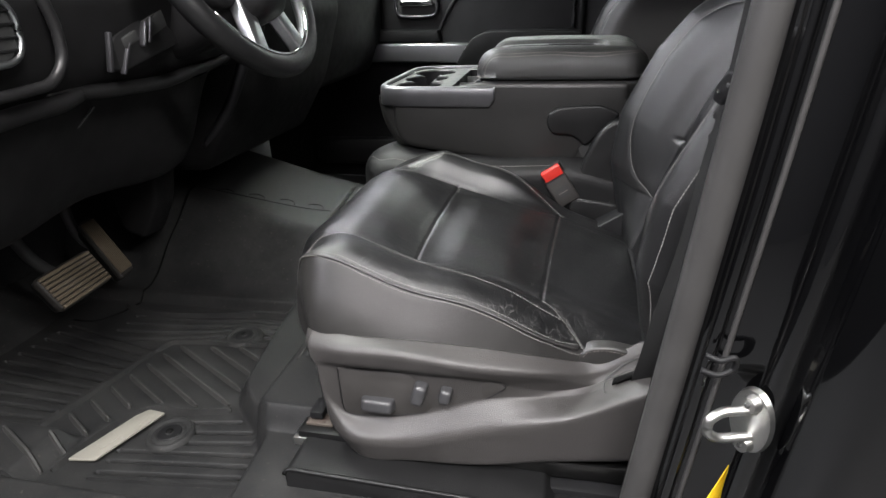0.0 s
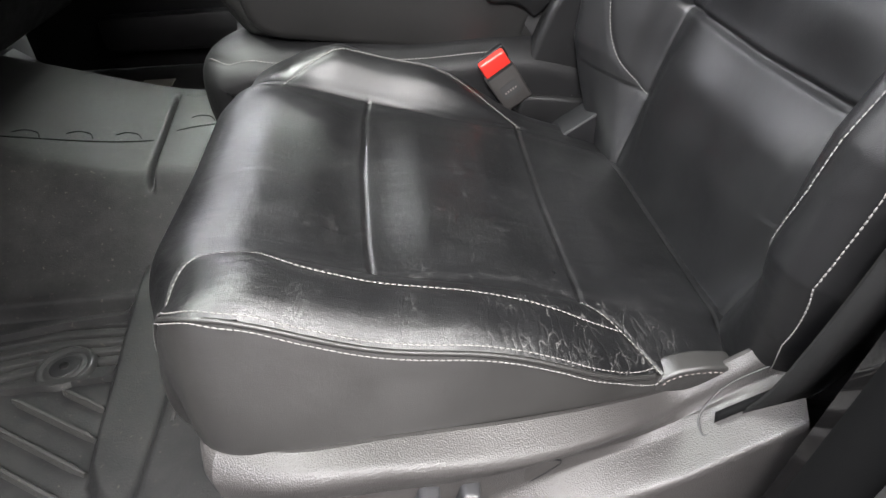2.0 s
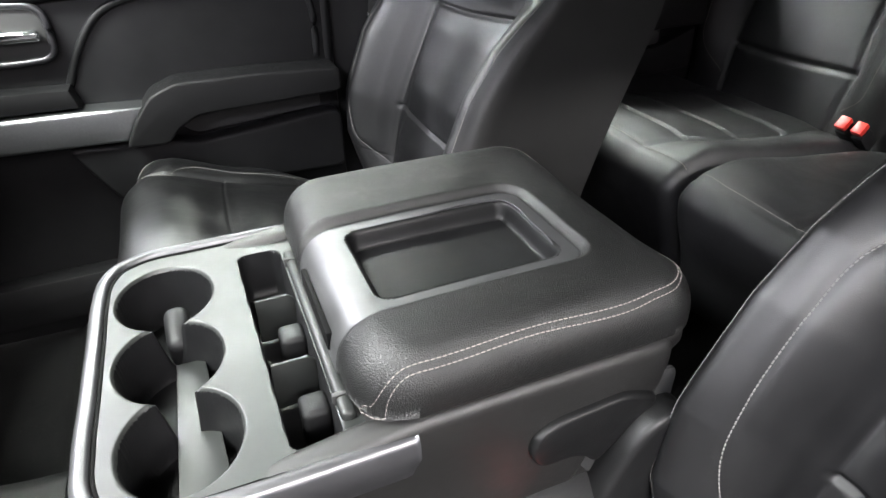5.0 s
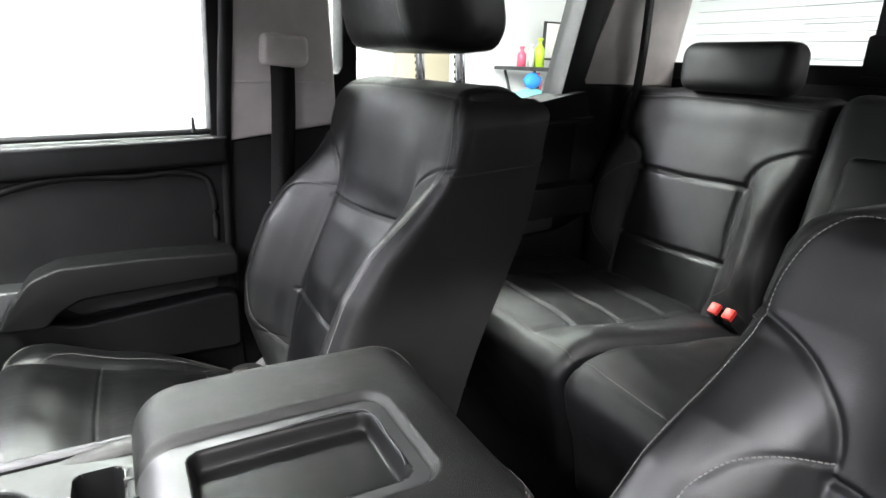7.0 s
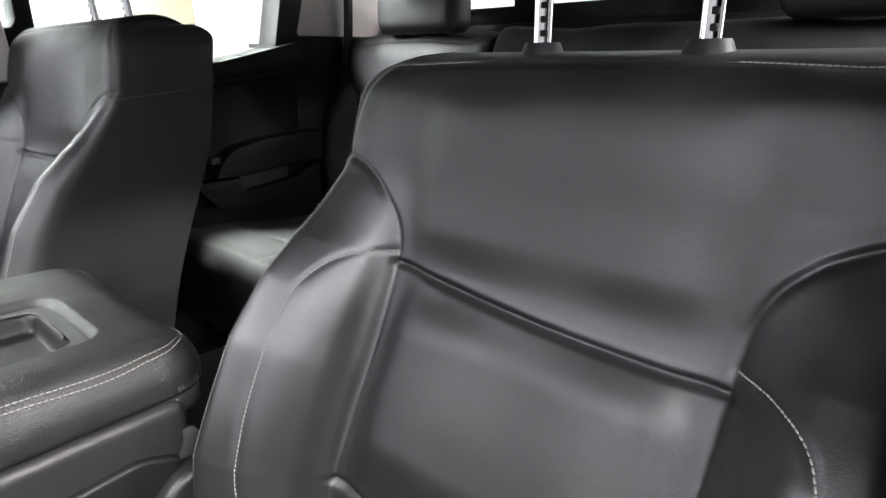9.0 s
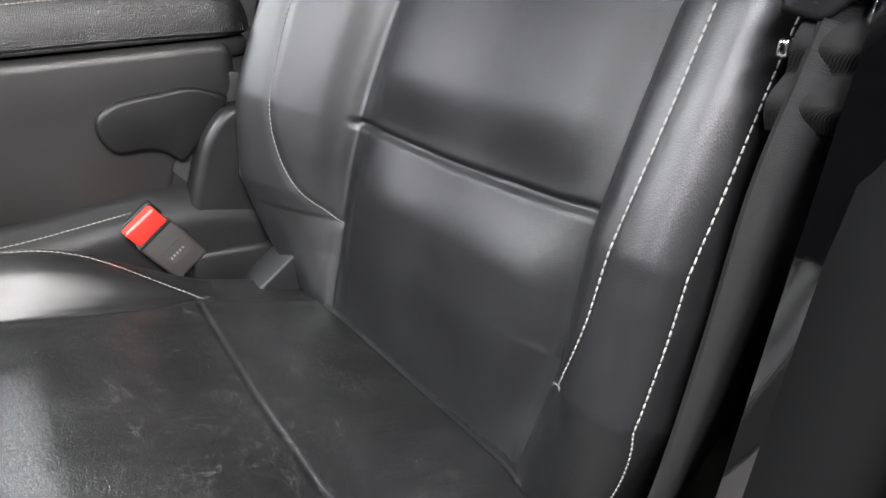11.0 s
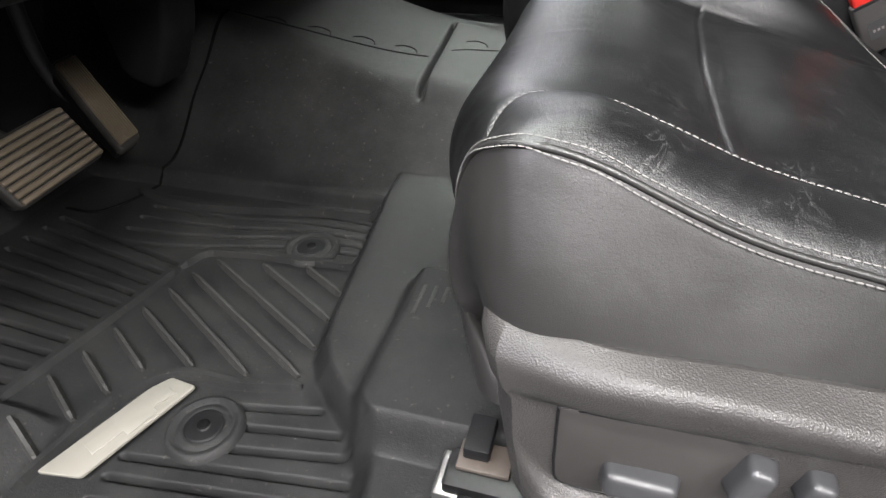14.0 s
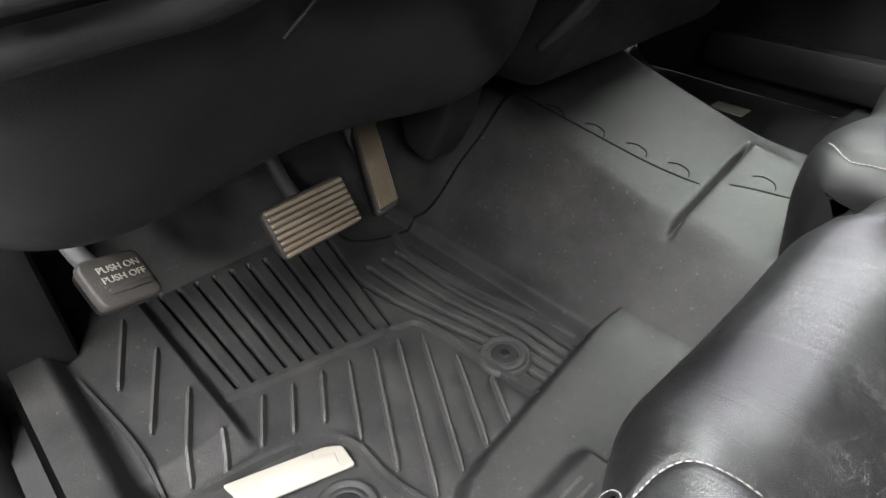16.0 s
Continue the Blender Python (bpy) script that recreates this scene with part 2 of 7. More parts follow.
TRAY_BLACK = plastic("satin_black_tray", (0.004, 0.004, 0.0042), 0.42, 1500, 0.05, spec=0.2)
BACK_VINYL = leather("backrest_side_vinyl", (0.0105, 0.0103, 0.0102), (0.015, 0.0147, 0.0144), 0.42, 800, 0.18, spec=0.45)
CARPET = rubber("dark_carpet", (0.018, 0.018, 0.019), 0.9, 0.3)
RED = plain("red_button", (0.50, 0.026, 0.018), 0.4)
BELT = webbing("seat_belt_webbing", (0.006, 0.0059, 0.0059))
PAINT = plain("black_car_paint", (0.0015, 0.0015, 0.0017), 0.06)
PAINT.node_tree.nodes["Principled BSDF"].inputs["Coat Weight"].default_value = 1.0
SEAL = plastic("rubber_door_seal", (0.030, 0.0288, 0.0282), 0.42, 900, 0.15)
TRIM_GREY = plastic("grey_pillar_trim", (0.48, 0.445, 0.435), 0.55, 900, 0.2)
HEADLINER = plastic("headliner_fabric", (0.16, 0.155, 0.15), 0.85, 1200, 0.3)
TAG = plain("pale_mat_badge", (0.20, 0.19, 0.165), 0.5)
UNSEEN_GREY = plain("unseen_bounce_cut_grey", (0.08, 0.08, 0.08), 0.6, var=0.1)
WHITE_WALL = plain("white_painted_wall", (0.82, 0.83, 0.82), 0.6, var=0.04)
DOOR_WHITE = plain("white_sectional_door", (0.80, 0.81, 0.81), 0.5, var=0.04)
BEIGE = plain("beige_door_paint", (0.42, 0.37, 0.27), 0.5)
CONCRETE = plain("grey_epoxy_floor", (0.05, 0.05, 0.05), 0.5)
UNSEEN_DARK = plain("unseen_bounce_cut_dark", (0.03, 0.03, 0.032), 0.7, var=0.1)
YELLOW = plain("yellow_label", (0.85, 0.55, 0.02), 0.45)
PAPER = plain("white_label", (0.78, 0.77, 0.72), 0.5)
INK = plain("black_ink", (0.03, 0.03, 0.03), 0.6)
BLUE = plain("blue_cloth", (0.03, 0.25, 0.7), 0.7)
TEAL = plain("teal_cloth", (0.2, 0.5, 0.5), 0.8)
PINK = plain("pink_bottle", (0.75, 0.12, 0.2), 0.4)
LIME = plain("lime_bottle", (0.5, 0.75, 0.05), 0.4)


def glass_mat():
    m, nt, b = nodes_of("window_glass")
    b.inputs["Base Color"].default_value = (0.93, 0.96, 0.95, 1)
    b.inputs["Transmission Weight"].default_value, b.inputs["Roughness"].default_value, b.inputs["IOR"].default_value = 1.0, 0.0, 1.02
    return m


GLASS = glass_mat()


# ---- mesh helpers ----
def mesh_of(name, verts, faces, material, smooth=True):
    me = bpy.data.meshes.new(name)
    me.from_pydata([tuple(map(float, v)) for v in verts], [], faces)
    if smooth:
        me.polygons.foreach_set("use_smooth", [True] * len(me.polygons))
    me.materials.append(material)
    me.update()
    return me


def put(name, me, parent=None, label=""):
    ob = new(name, me)
    if parent:
        ob.parent = parent
    if label:
        ob["label"] = label
    return ob


def part(name, bm, material, parent, label="", smooth=True):
    """Links a bmesh as one mesh object under a thing or a part."""
    me = bpy.data.meshes.new(name)
    bmesh.ops.recalc_face_normals(bm, faces=bm.faces)
    bm.to_mesh(me)
    bm.free()
    if smooth:
        me.polygons.foreach_set("use_smooth", [True] * len(me.polygons))
        me.set_sharp_from_angle(angle=radians(38))
    me.materials.append(material)
    return put(name, me, parent, label)


def thing(name, at, label, category, group="", kind=""):
    ob = new(name)
    ob.empty_display_size = 0.05
    ob.matrix_world = pose(*at)
    return tagged(ob, label, category, group, kind)


def spline(points, n):
    """n points, evenly spread by chord length, on a smooth curve through the given ones."""
    p = np.array(points, float)
    if len(p) == 2:
        f = np.linspace(0, 1, n)[:, None]
        return p[0] * (1 - f) + p[1] * f
    d = np.r_[0, np.cumsum(np.maximum(np.linalg.norm(np.diff(p, axis=0), axis=1), 1e-6))]
    slope = np.diff(p, axis=0) / np.diff(d)[:, None]
    tan = np.vstack([slope[0], (slope[1:] * np.diff(d)[:-1, None] + slope[:-1] * np.diff(d)[1:, None]) / (d[2:] - d[:-2])[:, None], slope[-1]])
    t = np.linspace(0, d[-1], n)
    k = np.clip(np.searchsorted(d, t, "right") - 1, 0, len(d) - 2)
    h = (d[k + 1] - d[k])[:, None]
    u = ((t - d[k])[:, None]) / h
    return (2 * u**3 - 3 * u**2 + 1) * p[k] + (u**3 - 2 * u**2 + u) * h * tan[k] + (3 * u**2 - 2 * u**3) * p[k + 1] + (u**3 - u**2) * h * tan[k + 1]


def grid_faces(rows, cols, close=False):
    out = []
    for i in range(rows - 1):
        for j in range(cols - (0 if close else 1)):
            k = (j + 1) % cols
            out.append((i * cols + j, i * cols + k, (i + 1) * cols + k, (i + 1) * cols + j))
    return out


def smooth01(x, a, b):
    t = np.clip((np.asarray(x, float) - a) / (b - a), 0, 1)
    return t * t * (3 - 2 * t)


def box_bm(size, at=(0, 0, 0), bevel=0.0, segments=2, turn=None):
    bm = bmesh.new()
    bmesh.ops.create_cube(bm, size=1.0)
    bmesh.ops.scale(bm, vec=size, verts=bm.verts)
    if bevel:
        bmesh.ops.bevel(bm, geom=bm.edges[:], offset=bevel, segments=segments, profile=0.5, affect="EDGES", clamp_overlap=True)
    if turn:
        bmesh.ops.rotate(bm, verts=bm.verts, matrix=Euler([radians(a) for a in turn]).to_matrix())
    bmesh.ops.translate(bm, verts=bm.verts, vec=at)
    return bm


def slab_bm(outline, a, b, axis="y", bevel=0.0, segments=2):
    """A flat outline (two coordinates) pulled from a to b along an axis."""
    bm = bmesh.new()
    order = {"x": lambda u, v, w: (w, u, v), "y": lambda u, v, w: (u, w, v), "z": lambda u, v, w: (u, v, w)}[axis]
    low = [bm.verts.new(order(u, v, a)) for u, v in outline]
    high = [bm.verts.new(order(u, v, b)) for u, v in outline]
    bm.faces.new(low)
    top = bm.faces.new(high[::-1])
    n = len(low)
    for i in range(n):
        bm.faces.new((low[i], high[i], high[(i + 1) % n], low[(i + 1) % n]))
    bmesh.ops.recalc_face_normals(bm, faces=bm.faces)
    if bevel:
        edges = [e for e in bm.edges if all(v in high for v in e.verts) or all(v in low for v in e.verts)]
        bmesh.ops.bevel(bm, geom=edges, offset=bevel, segments=segments, profile=0.5, affect="EDGES", clamp_overlap=True)
    return bm


def rounded(points, r, n=4):
    """A polygon with its corners rounded."""
    out = []
    p = [np.array(q, float) for q in points]
    for i, q in enumerate(p):
        a, b = p[i - 1] - q, p[(i + 1) % len(p)] - q
        ra = min(r, 0.45 * np.linalg.norm(a)), min(r, 0.45 * np.linalg.norm(b))
        s, e = q + a / np.linalg.norm(a) * ra[0], q + b / np.linalg.norm(b) * ra[1]
        for k in range(n + 1):
            t = k / n
            out.append(tuple((1 - t) ** 2 * s + 2 * t * (1 - t) * q + t * t * e))
    return out


def rect(x0, y0, x1, y1, r=0.0, n=5):
    pts = [(x0, y0), (x1, y0), (x1, y1), (x0, y1)]
    return rounded(pts, r, n) if r else pts


def tube_mesh(name, points, radius, material, n=60, sides=8, flat=1.0):
    """A round cord along a smooth curve."""
    c = spline(points, n)
    t = np.gradient(c, axis=0)
    t /= np.linalg.norm(t, axis=1)[:, None]
    ref = np.array([0.0, 0.0, 1.0]) if abs(t[:, 2]).mean() < 0.8 else np.array([1.0, 0, 0])
    a = np.cross(t, ref)
    a /= np.maximum(np.linalg.norm(a, axis=1), 1e-6)[:, None]
    b = np.cross(t, a)
    verts = []
    for i in range(n):
        for k in range(sides):
            w = 2 * math.pi * k / sides
            verts.append(c[i] + radius * (math.cos(w) * a[i] + flat * math.sin(w) * b[i]))
    faces = grid_faces(n, sides, True)
    faces += [tuple(range(sides))[::-1], tuple((n - 1) * sides + k for k in range(sides))]
    return mesh_of(name, verts, faces, material)


def strap_mesh(name, points, width_dirs, width, thick, material, n=50):
    """A flat band along a curve; width_dirs gives the direction of its width at each point."""
    c = spline(points, n)
    w = spline(width_dirs, n)
    w /= np.linalg.norm(w, axis=1)[:, None]
    t = np.gradient(c, axis=0)
    t /= np.linalg.norm(t, axis=1)[:, None]
    up = np.cross(t, w)
    verts = []
    for i in range(n):
        for a, b in ((-1, -1), (-0.95, 0), (-1, 1), (1, 1), (0.95, 0), (1, -1)):
            verts.append(c[i] + w[i] * a * width / 2 + up[i] * b * thick / 2)
    return mesh_of(name, verts, grid_faces(n, 6, True) + [(5, 4, 3, 2, 1, 0), tuple((n - 1) * 6 + k for k in range(6))], material)


def stitches(name, curve, normals, material, parent, pitch=0.0048, length=0.0045, width=0.0014, high=0.0009):
    """A row of thread stitches along a dense curve, one small rounded bead each."""
    c, nn = np.array(curve, float), np.array(normals, float)
    d = np.r_[0, np.cumsum(np.linalg.norm(np.diff(c, axis=0), axis=1))]
    count = max(2, int(d[-1] / pitch))
    pos = (np.arange(count) + 0.5) / count * d[-1]
    verts, faces = [], []
    for s in pos:
        p = np.array([np.interp(s, d, c[:, k]) for k in range(3)])
        q = np.array([np.interp(min(s + 0.002, d[-1]), d, c[:, k]) for k in range(3)]) - np.array([np.interp(max(s - 0.002, 0), d, c[:, k]) for k in range(3)])
        q /= np.linalg.norm(q) + 1e-9
        m = np.array([np.interp(s, d, nn[:, k]) for k in range(3)])
        m /= np.linalg.norm(m) + 1e-9
        w = np.cross(q, m)
        base = len(verts)
        for a, b, h in ((-1, 0, 0), (-0.6, -1, 0.15), (-0.6, 1, 0.15), (0.6, -1, 0.15), (0.6, 1, 0.15), (1, 0, 0), (-0.6, 0, 1), (0.6, 0, 1)):
            verts.append(p + q * a * length / 2 + w * b * width / 2 + m * (h * high - 0.0001))
        for f in ((0, 1, 6), (0, 6, 2), (1, 3, 7, 6), (2, 6, 7, 4), (3, 5, 7), (4, 7, 5)):
            faces.append(tuple(base + k for k in f))
    return put(name, mesh_of(name, verts, faces, material), parent)


def groove(points_xy, seam_xy, depth, width):
    """How deep the seam sinks at each of the points: a soft valley round a polyline in the plane of the two parameters."""
    p = np.asarray(points_xy, float)
    s = np.asarray(seam_xy, float)
    best = np.full(len(p), 9.0)
    for a, b in zip(s[:-1], s[1:]):
        ab = b - a
        t = np.clip(((p - a) @ ab) / (ab @ ab + 1e-12), 0, 1)
        best = np.minimum(best, np.linalg.norm(p - a - t[:, None] * ab, axis=1))
    return depth * np.exp(-((best / width) ** 2))


# ---- garage ----
GX0, GX1, GY0, GY1, GZ0, GZ1 = -4.2, 4.6, -3.2, 5.2, -0.78, 2.5


def wall_slab(name, x0, y0, z0, x1, y1, z1, mat, label):
    ob = part(name, box_bm((x1 - x0, y1 - y0, z1 - z0), ((x0 + x1) / 2, (y0 + y1) / 2, (z0 + z1) / 2)), mat, None, "", False)
    return tagged(ob, label, "wall" if "wall" in name else name, kind="structure")


tagged(wall_slab("floor", GX0 - 0.2, GY0 - 0.2, GZ0 - 0.1, GX1 + 0.2, GY1 + 0.2, GZ0, CONCRETE, "grey sealed concrete garage floor"), category="floor")
# ceiling, front wall and left wall are unseen, darkened to hold back bounce light
tagged(wall_slab("ceiling", GX0 - 0.2, GY0 - 0.2, GZ1, GX1 + 0.2, GY1 + 0.2, GZ1 + 0.1, UNSEEN_GREY, "unseen garage ceiling, kept grey to cut bounce light"), category="ceiling")
wall_slab("wall_front", GX0 - 0.15, GY0, GZ0, GX0, GY1, GZ1, UNSEEN_GREY, "unseen front garage wall, kept grey to cut bounce light")
wall_slab("wall_rear", GX1, GY0, GZ0, GX1 + 0.15, GY1, GZ1, WHITE_WALL, "white painted garage wall")
wall_slab("wall_left", GX0 - 0.15, GY0 - 0.15, GZ0, GX1 + 0.15, GY0, GZ1, UNSEEN_DARK, "unseen left garage wall, kept dark to cut bounce light and reflections")
wall_slab("wall_right", GX0 - 0.15, GY1, GZ0, GX1 + 0.15, GY1 + 0.15, GZ1, WHITE_WALL, "white painted garage wall beyond the passenger windows")


def sectional_door(name, at, turn, width, rows):
    ob = thing(name, at, "white sectional garage door with horizontal ribs", "garage door", kind="structure")
    ob.matrix_world = pose(*at, 0, 0, turn)
    me = None
    for k in range(rows):
        if me is None:
            bm = box_bm((width, 0.04, 0.1175), (0, 0, 0), 0.007)
            me = part("panel", bm, DOOR_WHITE, ob).data
            ob.children[0].location = (0, 0, 0.06)
        else:
            p = put("panel", me, ob)
            p.location = (0, 0, 0.06 + 0.12 * k)
    return ob


sectional_door("garage_door_1", (GX1 - 0.05, 1.9, GZ0), 90, 3.4, 25)
sectional_door("garage_door_2", (0.2, GY1 - 0.05, GZ0), 0, 3.6, 25)

# ---- cab of the pickup ----
MID = 1.36


def cab(name, outline, a, b, axis, mat, label, category, bevel=0.006):
    return tagged(part(name, slab_bm(outline, a, b, axis, bevel), mat, None), label, category, kind="structure")


cab("roof", rect(-0.25, 0.50, 1.80, 2.22, 0.1), 1.22, 1.30, "z", HEADLINER, "pale grey fabric headliner of the cab roof", "ceiling", 0.02)
cab("firewall", [(-0.92, -0.05), (-0.92, 0.75), (-0.88, 0.75), (-0.86, 0.05)], 0.42, 2.30, "y", CARPET, "dark carpeted firewall behind the pedals", "firewall")
cab("rear_wall", [(0.42, 0.0), (2.30, 0.0), (2.30, 0.885), (0.42, 0.885)], 1.66, 1.74, "x", BLACK_PLASTIC, "black trimmed rear cab wall under the rear window", "wall", 0.004)
cab("cab_floor", rect(-0.90, 0.40, 1.70, 2.30), -0.06, -0.014, "z", CARPET, "dark carpeted cab floor", "floor", 0)

# rear window: frame bars, sliding glass and heater wires
rw = thing("window_1", (1.68, MID, 0.9), "rear cab window with black frame and thin heater wires", "window", kind="structure")
for y0, y1, z0, z1 in ((-0.86, 0.86, -0.02, 0.03), (-0.86, 0.86, 0.30, 0.36), (-0.265, -0.215, 0.0, 0.33), (0.215, 0.265, 0.0, 0.33)):
    part("window_frame", box_bm((0.03, y1 - y0, z1 - z0), (0, (y0 + y1) / 2, (z0 + z1) / 2), 0.004), BLACK_PLASTIC, rw)
for sg in (-1, 1):
    part("window_frame", slab_bm([(sg * 0.83, 0.0), (sg * 0.775, 0.34), (sg * 0.95, 0.34), (sg * 0.95, 0.0)], -0.02, 0.02, "x", 0.003), TRIM_GREY, rw)
    part("window_catch", box_bm((0.02, 0.07, 0.09), (-0.012, sg * 0.24, 0.05), 0.008), BLACK_PLASTIC, rw)
pane = part("pane", box_bm((0.004, 1.7, 0.33), (0.0, 0, 0.16)), GLASS, rw)
pane.visible_shadow = False
for k in range(9):
    part("heater_wire", box_bm((0.0012, 1.5, 0.0009), (-0.004, 0, 0.045 + 0.030 * k)), INK, rw)

# C pillar trim and rear belt on the passenger side
cp = thing("pillar_trim", (1.36, 2.15, 0.80), "light grey rear pillar trim with black belt", "pillar", kind="structure")
part("trim_panel", slab_bm([(-0.06, 0.06), (0.30, 0.06), (0.30, 0.44), (0.10, 0.44)], 0.0, 0.05, "y", 0.01), TRIM_GREY, cp, "light grey pillar trim")
part("lower_trim", slab_bm([(-0.08, -0.8), (0.30, -0.8), (0.30, 0.06), (-0.06, 0.06)], -0.004, 0.05, "y", 0.01), BLACK_PLASTIC, cp)
put("shoulder_belt", strap_mesh("shoulder_belt", [(0.13, -0.03, 0.33), (0.12, -0.04, 0.15), (0.10, -0.05, 0.0), (0.09, -0.05, -0.25)], [(1, 0.3, 0)] * 4, 0.046, 0.0022, BELT), cp)
put("belt_slot_trim", tube_mesh("belt_slot_trim", [(0.085, -0.006, 0.385), (0.10, -0.01, 0.35), (0.13, -0.012, 0.325), (0.165, -0.008, 0.31)], 0.006, BLACK_PLASTIC, 20, 6), cp)

# B pillar trim, passenger side
bp = thing("pillar_trim", (0.49, 2.14, 0.72), "light grey door pillar trim with black belt", "pillar", kind="structure")
part("trim_panel", slab_bm(rounded([(-0.115, 0.012), (0.12, 0.045), (0.095, 0.5), (-0.085, 0.5)], 0.01), -0.004, 0.08, "y", 0.012, 3), TRIM_GREY, bp, "light grey upper pillar trim")
part("lower_trim", slab_bm([(-0.115, -0.72), (0.12, -0.72), (0.12, 0.045), (-0.115, 0.012)], 0.0, 0.08, "y", 0.01), BLACK_PLASTIC, bp)
part("belt_loop_cover", slab_bm(rounded([(-0.045, 0.165), (-0.04, 0.225), (0.048, 0.222), (0.05, 0.17), (0.03, 0.160)], 0.012), -0.045, 0.0, "y", 0.012, 3), TRIM_GREY, bp, "grey belt loop cover")
put("shoulder_belt", strap_mesh("shoulder_belt", [(0.0, -0.022, 0.185), (-0.003, -0.03, 0.10), (-0.012, -0.036, -0.05), (-0.022, -0.04, -0.2), (-0.03, -0.03, -0.45)], [(1, 0.1, 0)] * 5, 0.05, 0.0022, BELT), bp)
part("belt_ring", box_bm((0.05, 0.012, 0.012), (-0.02, -0.034, -0.115), 0.004), CHROME, bp)
part("pillar_line", box_bm((0.185, 0.004, 0.004), (0.0, -0.004, 0.13), 0.0015), TRIM_GREY, bp)
put("door_seal", tube_mesh("door_seal", [(-0.125, 0.0, -0.7), (-0.125, -0.004, -0.1), (-0.118, -0.004, 0.05), (-0.098, -0.004, 0.3), (-0.09, -0.004, 0.5)], 0.014, BLACK_PLASTIC, 40, 8), bp)


def front_door(name, y, label):
    """Passenger door: pressed panel, upper belt, armrest, pocket, silver strip and handle."""
    d = thing(name, (0, y, 0), label, "door", kind="structure")
    part("door_panel", slab_bm([(-0.82, 0.0), (0.385, 0.0), (0.372, 0.70), (-0.82, 0.66)], 0.0, 0.10, "y", 0.01), BLACK_PLASTIC, d)
    part("upper_belt", slab_bm([(-0.82, 0.635), (0.372, 0.69), (0.372, 0.745), (-0.82, 0.70)], -0.018, 0.09, "y", 0.012, 3), BLACK_PLASTIC, d, "dark padded door top")
    # recessed insert with a raised frame
    rim = [(-0.115, 0.52), (-0.085, 0.58), (-0.03, 0.645), (0.04, 0.668), (0.2, 0.672), (0.30, 0.672), (0.328, 0.660), (0.338, 0.630), (0.340, 0.53)]
    put("insert_frame", tube_mesh("insert_frame", [(x, 0.0, z) for x, z in rim], 0.007, BLACK_PLASTIC, 50, 8), d)
    arm = [(-0.045, 0.418), (-0.02, 0.465), (0.015, 0.508), (0.06, 0.526), (0.2, 0.528), (0.368, 0.522), (0.368, 0.475), (0.09, 0.462), (0.05, 0.44), (0.03, 0.415)]
    part("armrest", slab_bm(rounded(arm, 0.012), -0.075, 0.0, "y", 0.016, 4), DOOR_VINYL, d, "black padded armrest")
    # black plate in place of the hollow, painting the shade inside the pull
    part("pull_pocket", slab_bm(rounded([(0.062, 0.46), (0.33, 0.475), (0.335, 0.43), (0.08, 0.408), (0.055, 0.425)], 0.012), -0.012, 0.0, "y", 0.004), INK, d, "black plate standing in for the shaded door pull recess")
    part("lower_arm", slab_bm(rounded([(-0.15, 0.42), (0.03, 0.412), (0.08, 0.40), (0.35, 0.43), (0.37, 0.42), (0.37, 0.30), (-0.08, 0.30)], 0.02), -0.045, 0.0, "y", 0.014, 3), BLACK_PLASTIC, d)
    part("trim_strip", slab_bm([(-0.60, 0.435), (-0.036, 0.424), (-0.002, 0.486), (-0.10, 0.490), (-0.60, 0.492)], -0.058, 0.0, "y", 0.008, 3), SATIN, d, "satin silver door trim strip")
    part("switch_plate", slab_bm([(-0.50, 0.494), (-0.10, 0.494), (-0.11, 0.53), (-0.50, 0.54)], -0.05, 0.0, "y", 0.008), BLACK_PLASTIC, d)
    bez = part("handle_bezel", slab_bm(rect(-0.26, 0.575, -0.115, 0.665, 0.03), -0.012, 0.0, "y", 0.006), INK, d)
    put("handle_ring", tube_mesh("handle_ring", [(x, -0.012, z) for x, z in rect(-0.26, 0.575, -0.115, 0.665, 0.03)] + [(-0.26, -0.012, 0.60)], 0.006, GUNMETAL, 60, 8), bez)
    part("door_handle", box_bm((0.115, 0.016, 0.020), (-0.185, -0.022, 0.618), 0.007, 4), CHROME, d, "chrome inner door handle")
    part("map_pocket", slab_bm(rounded([(-0.60, 0.06), (0.10, 0.06), (0.16, 0.165), (-0.60, 0.155)], 0.03), -0.05, 0.0, "y", 0.012), BLACK_PLASTIC, d)
    # window frame, seal and lock pin
    g = part("window_pane", slab_bm([(-0.70, 0.71), (0.37, 0.745), (0.385, 1.24), (-0.25, 1.24)], 0.055, 0.059, "y"), GLASS, d)
    g.visible_shadow = False
    part("window_frame", slab_bm([(0.345, 0.72), (0.405, 0.72), (0.425, 1.26), (0.362, 1.26)], 0.02, 0.09, "y", 0.006), BLACK_PLASTIC, d)
    part("window_frame", slab_bm([(-0.82, 0.69), (-0.25, 1.26), (-0.17, 1.26), (-0.72, 0.69)], 0.02, 0.09, "y", 0.006), BLACK_PLASTIC, d)
    put("window_seal", tube_mesh("window_seal", [(-0.80, 0.03, 0.708), (-0.2, 0.03, 0.734), (0.36, 0.03, 0.752)], 0.007, INK, 30, 6), d)
    bm = bmesh.new()
    bmesh.ops.create_cone(bm, cap_ends=True, segments=12, radius1=0.0045, radius2=0.0025, depth=0.03)
    bmesh.ops.translate(bm, verts=bm.verts, vec=(0.315, 0.025, 0.765))
    part("lock_pin", bm, INK, d)
    return d


front_door("door_1", 2.125, "black passenger door with padded armrest and satin silver strip")

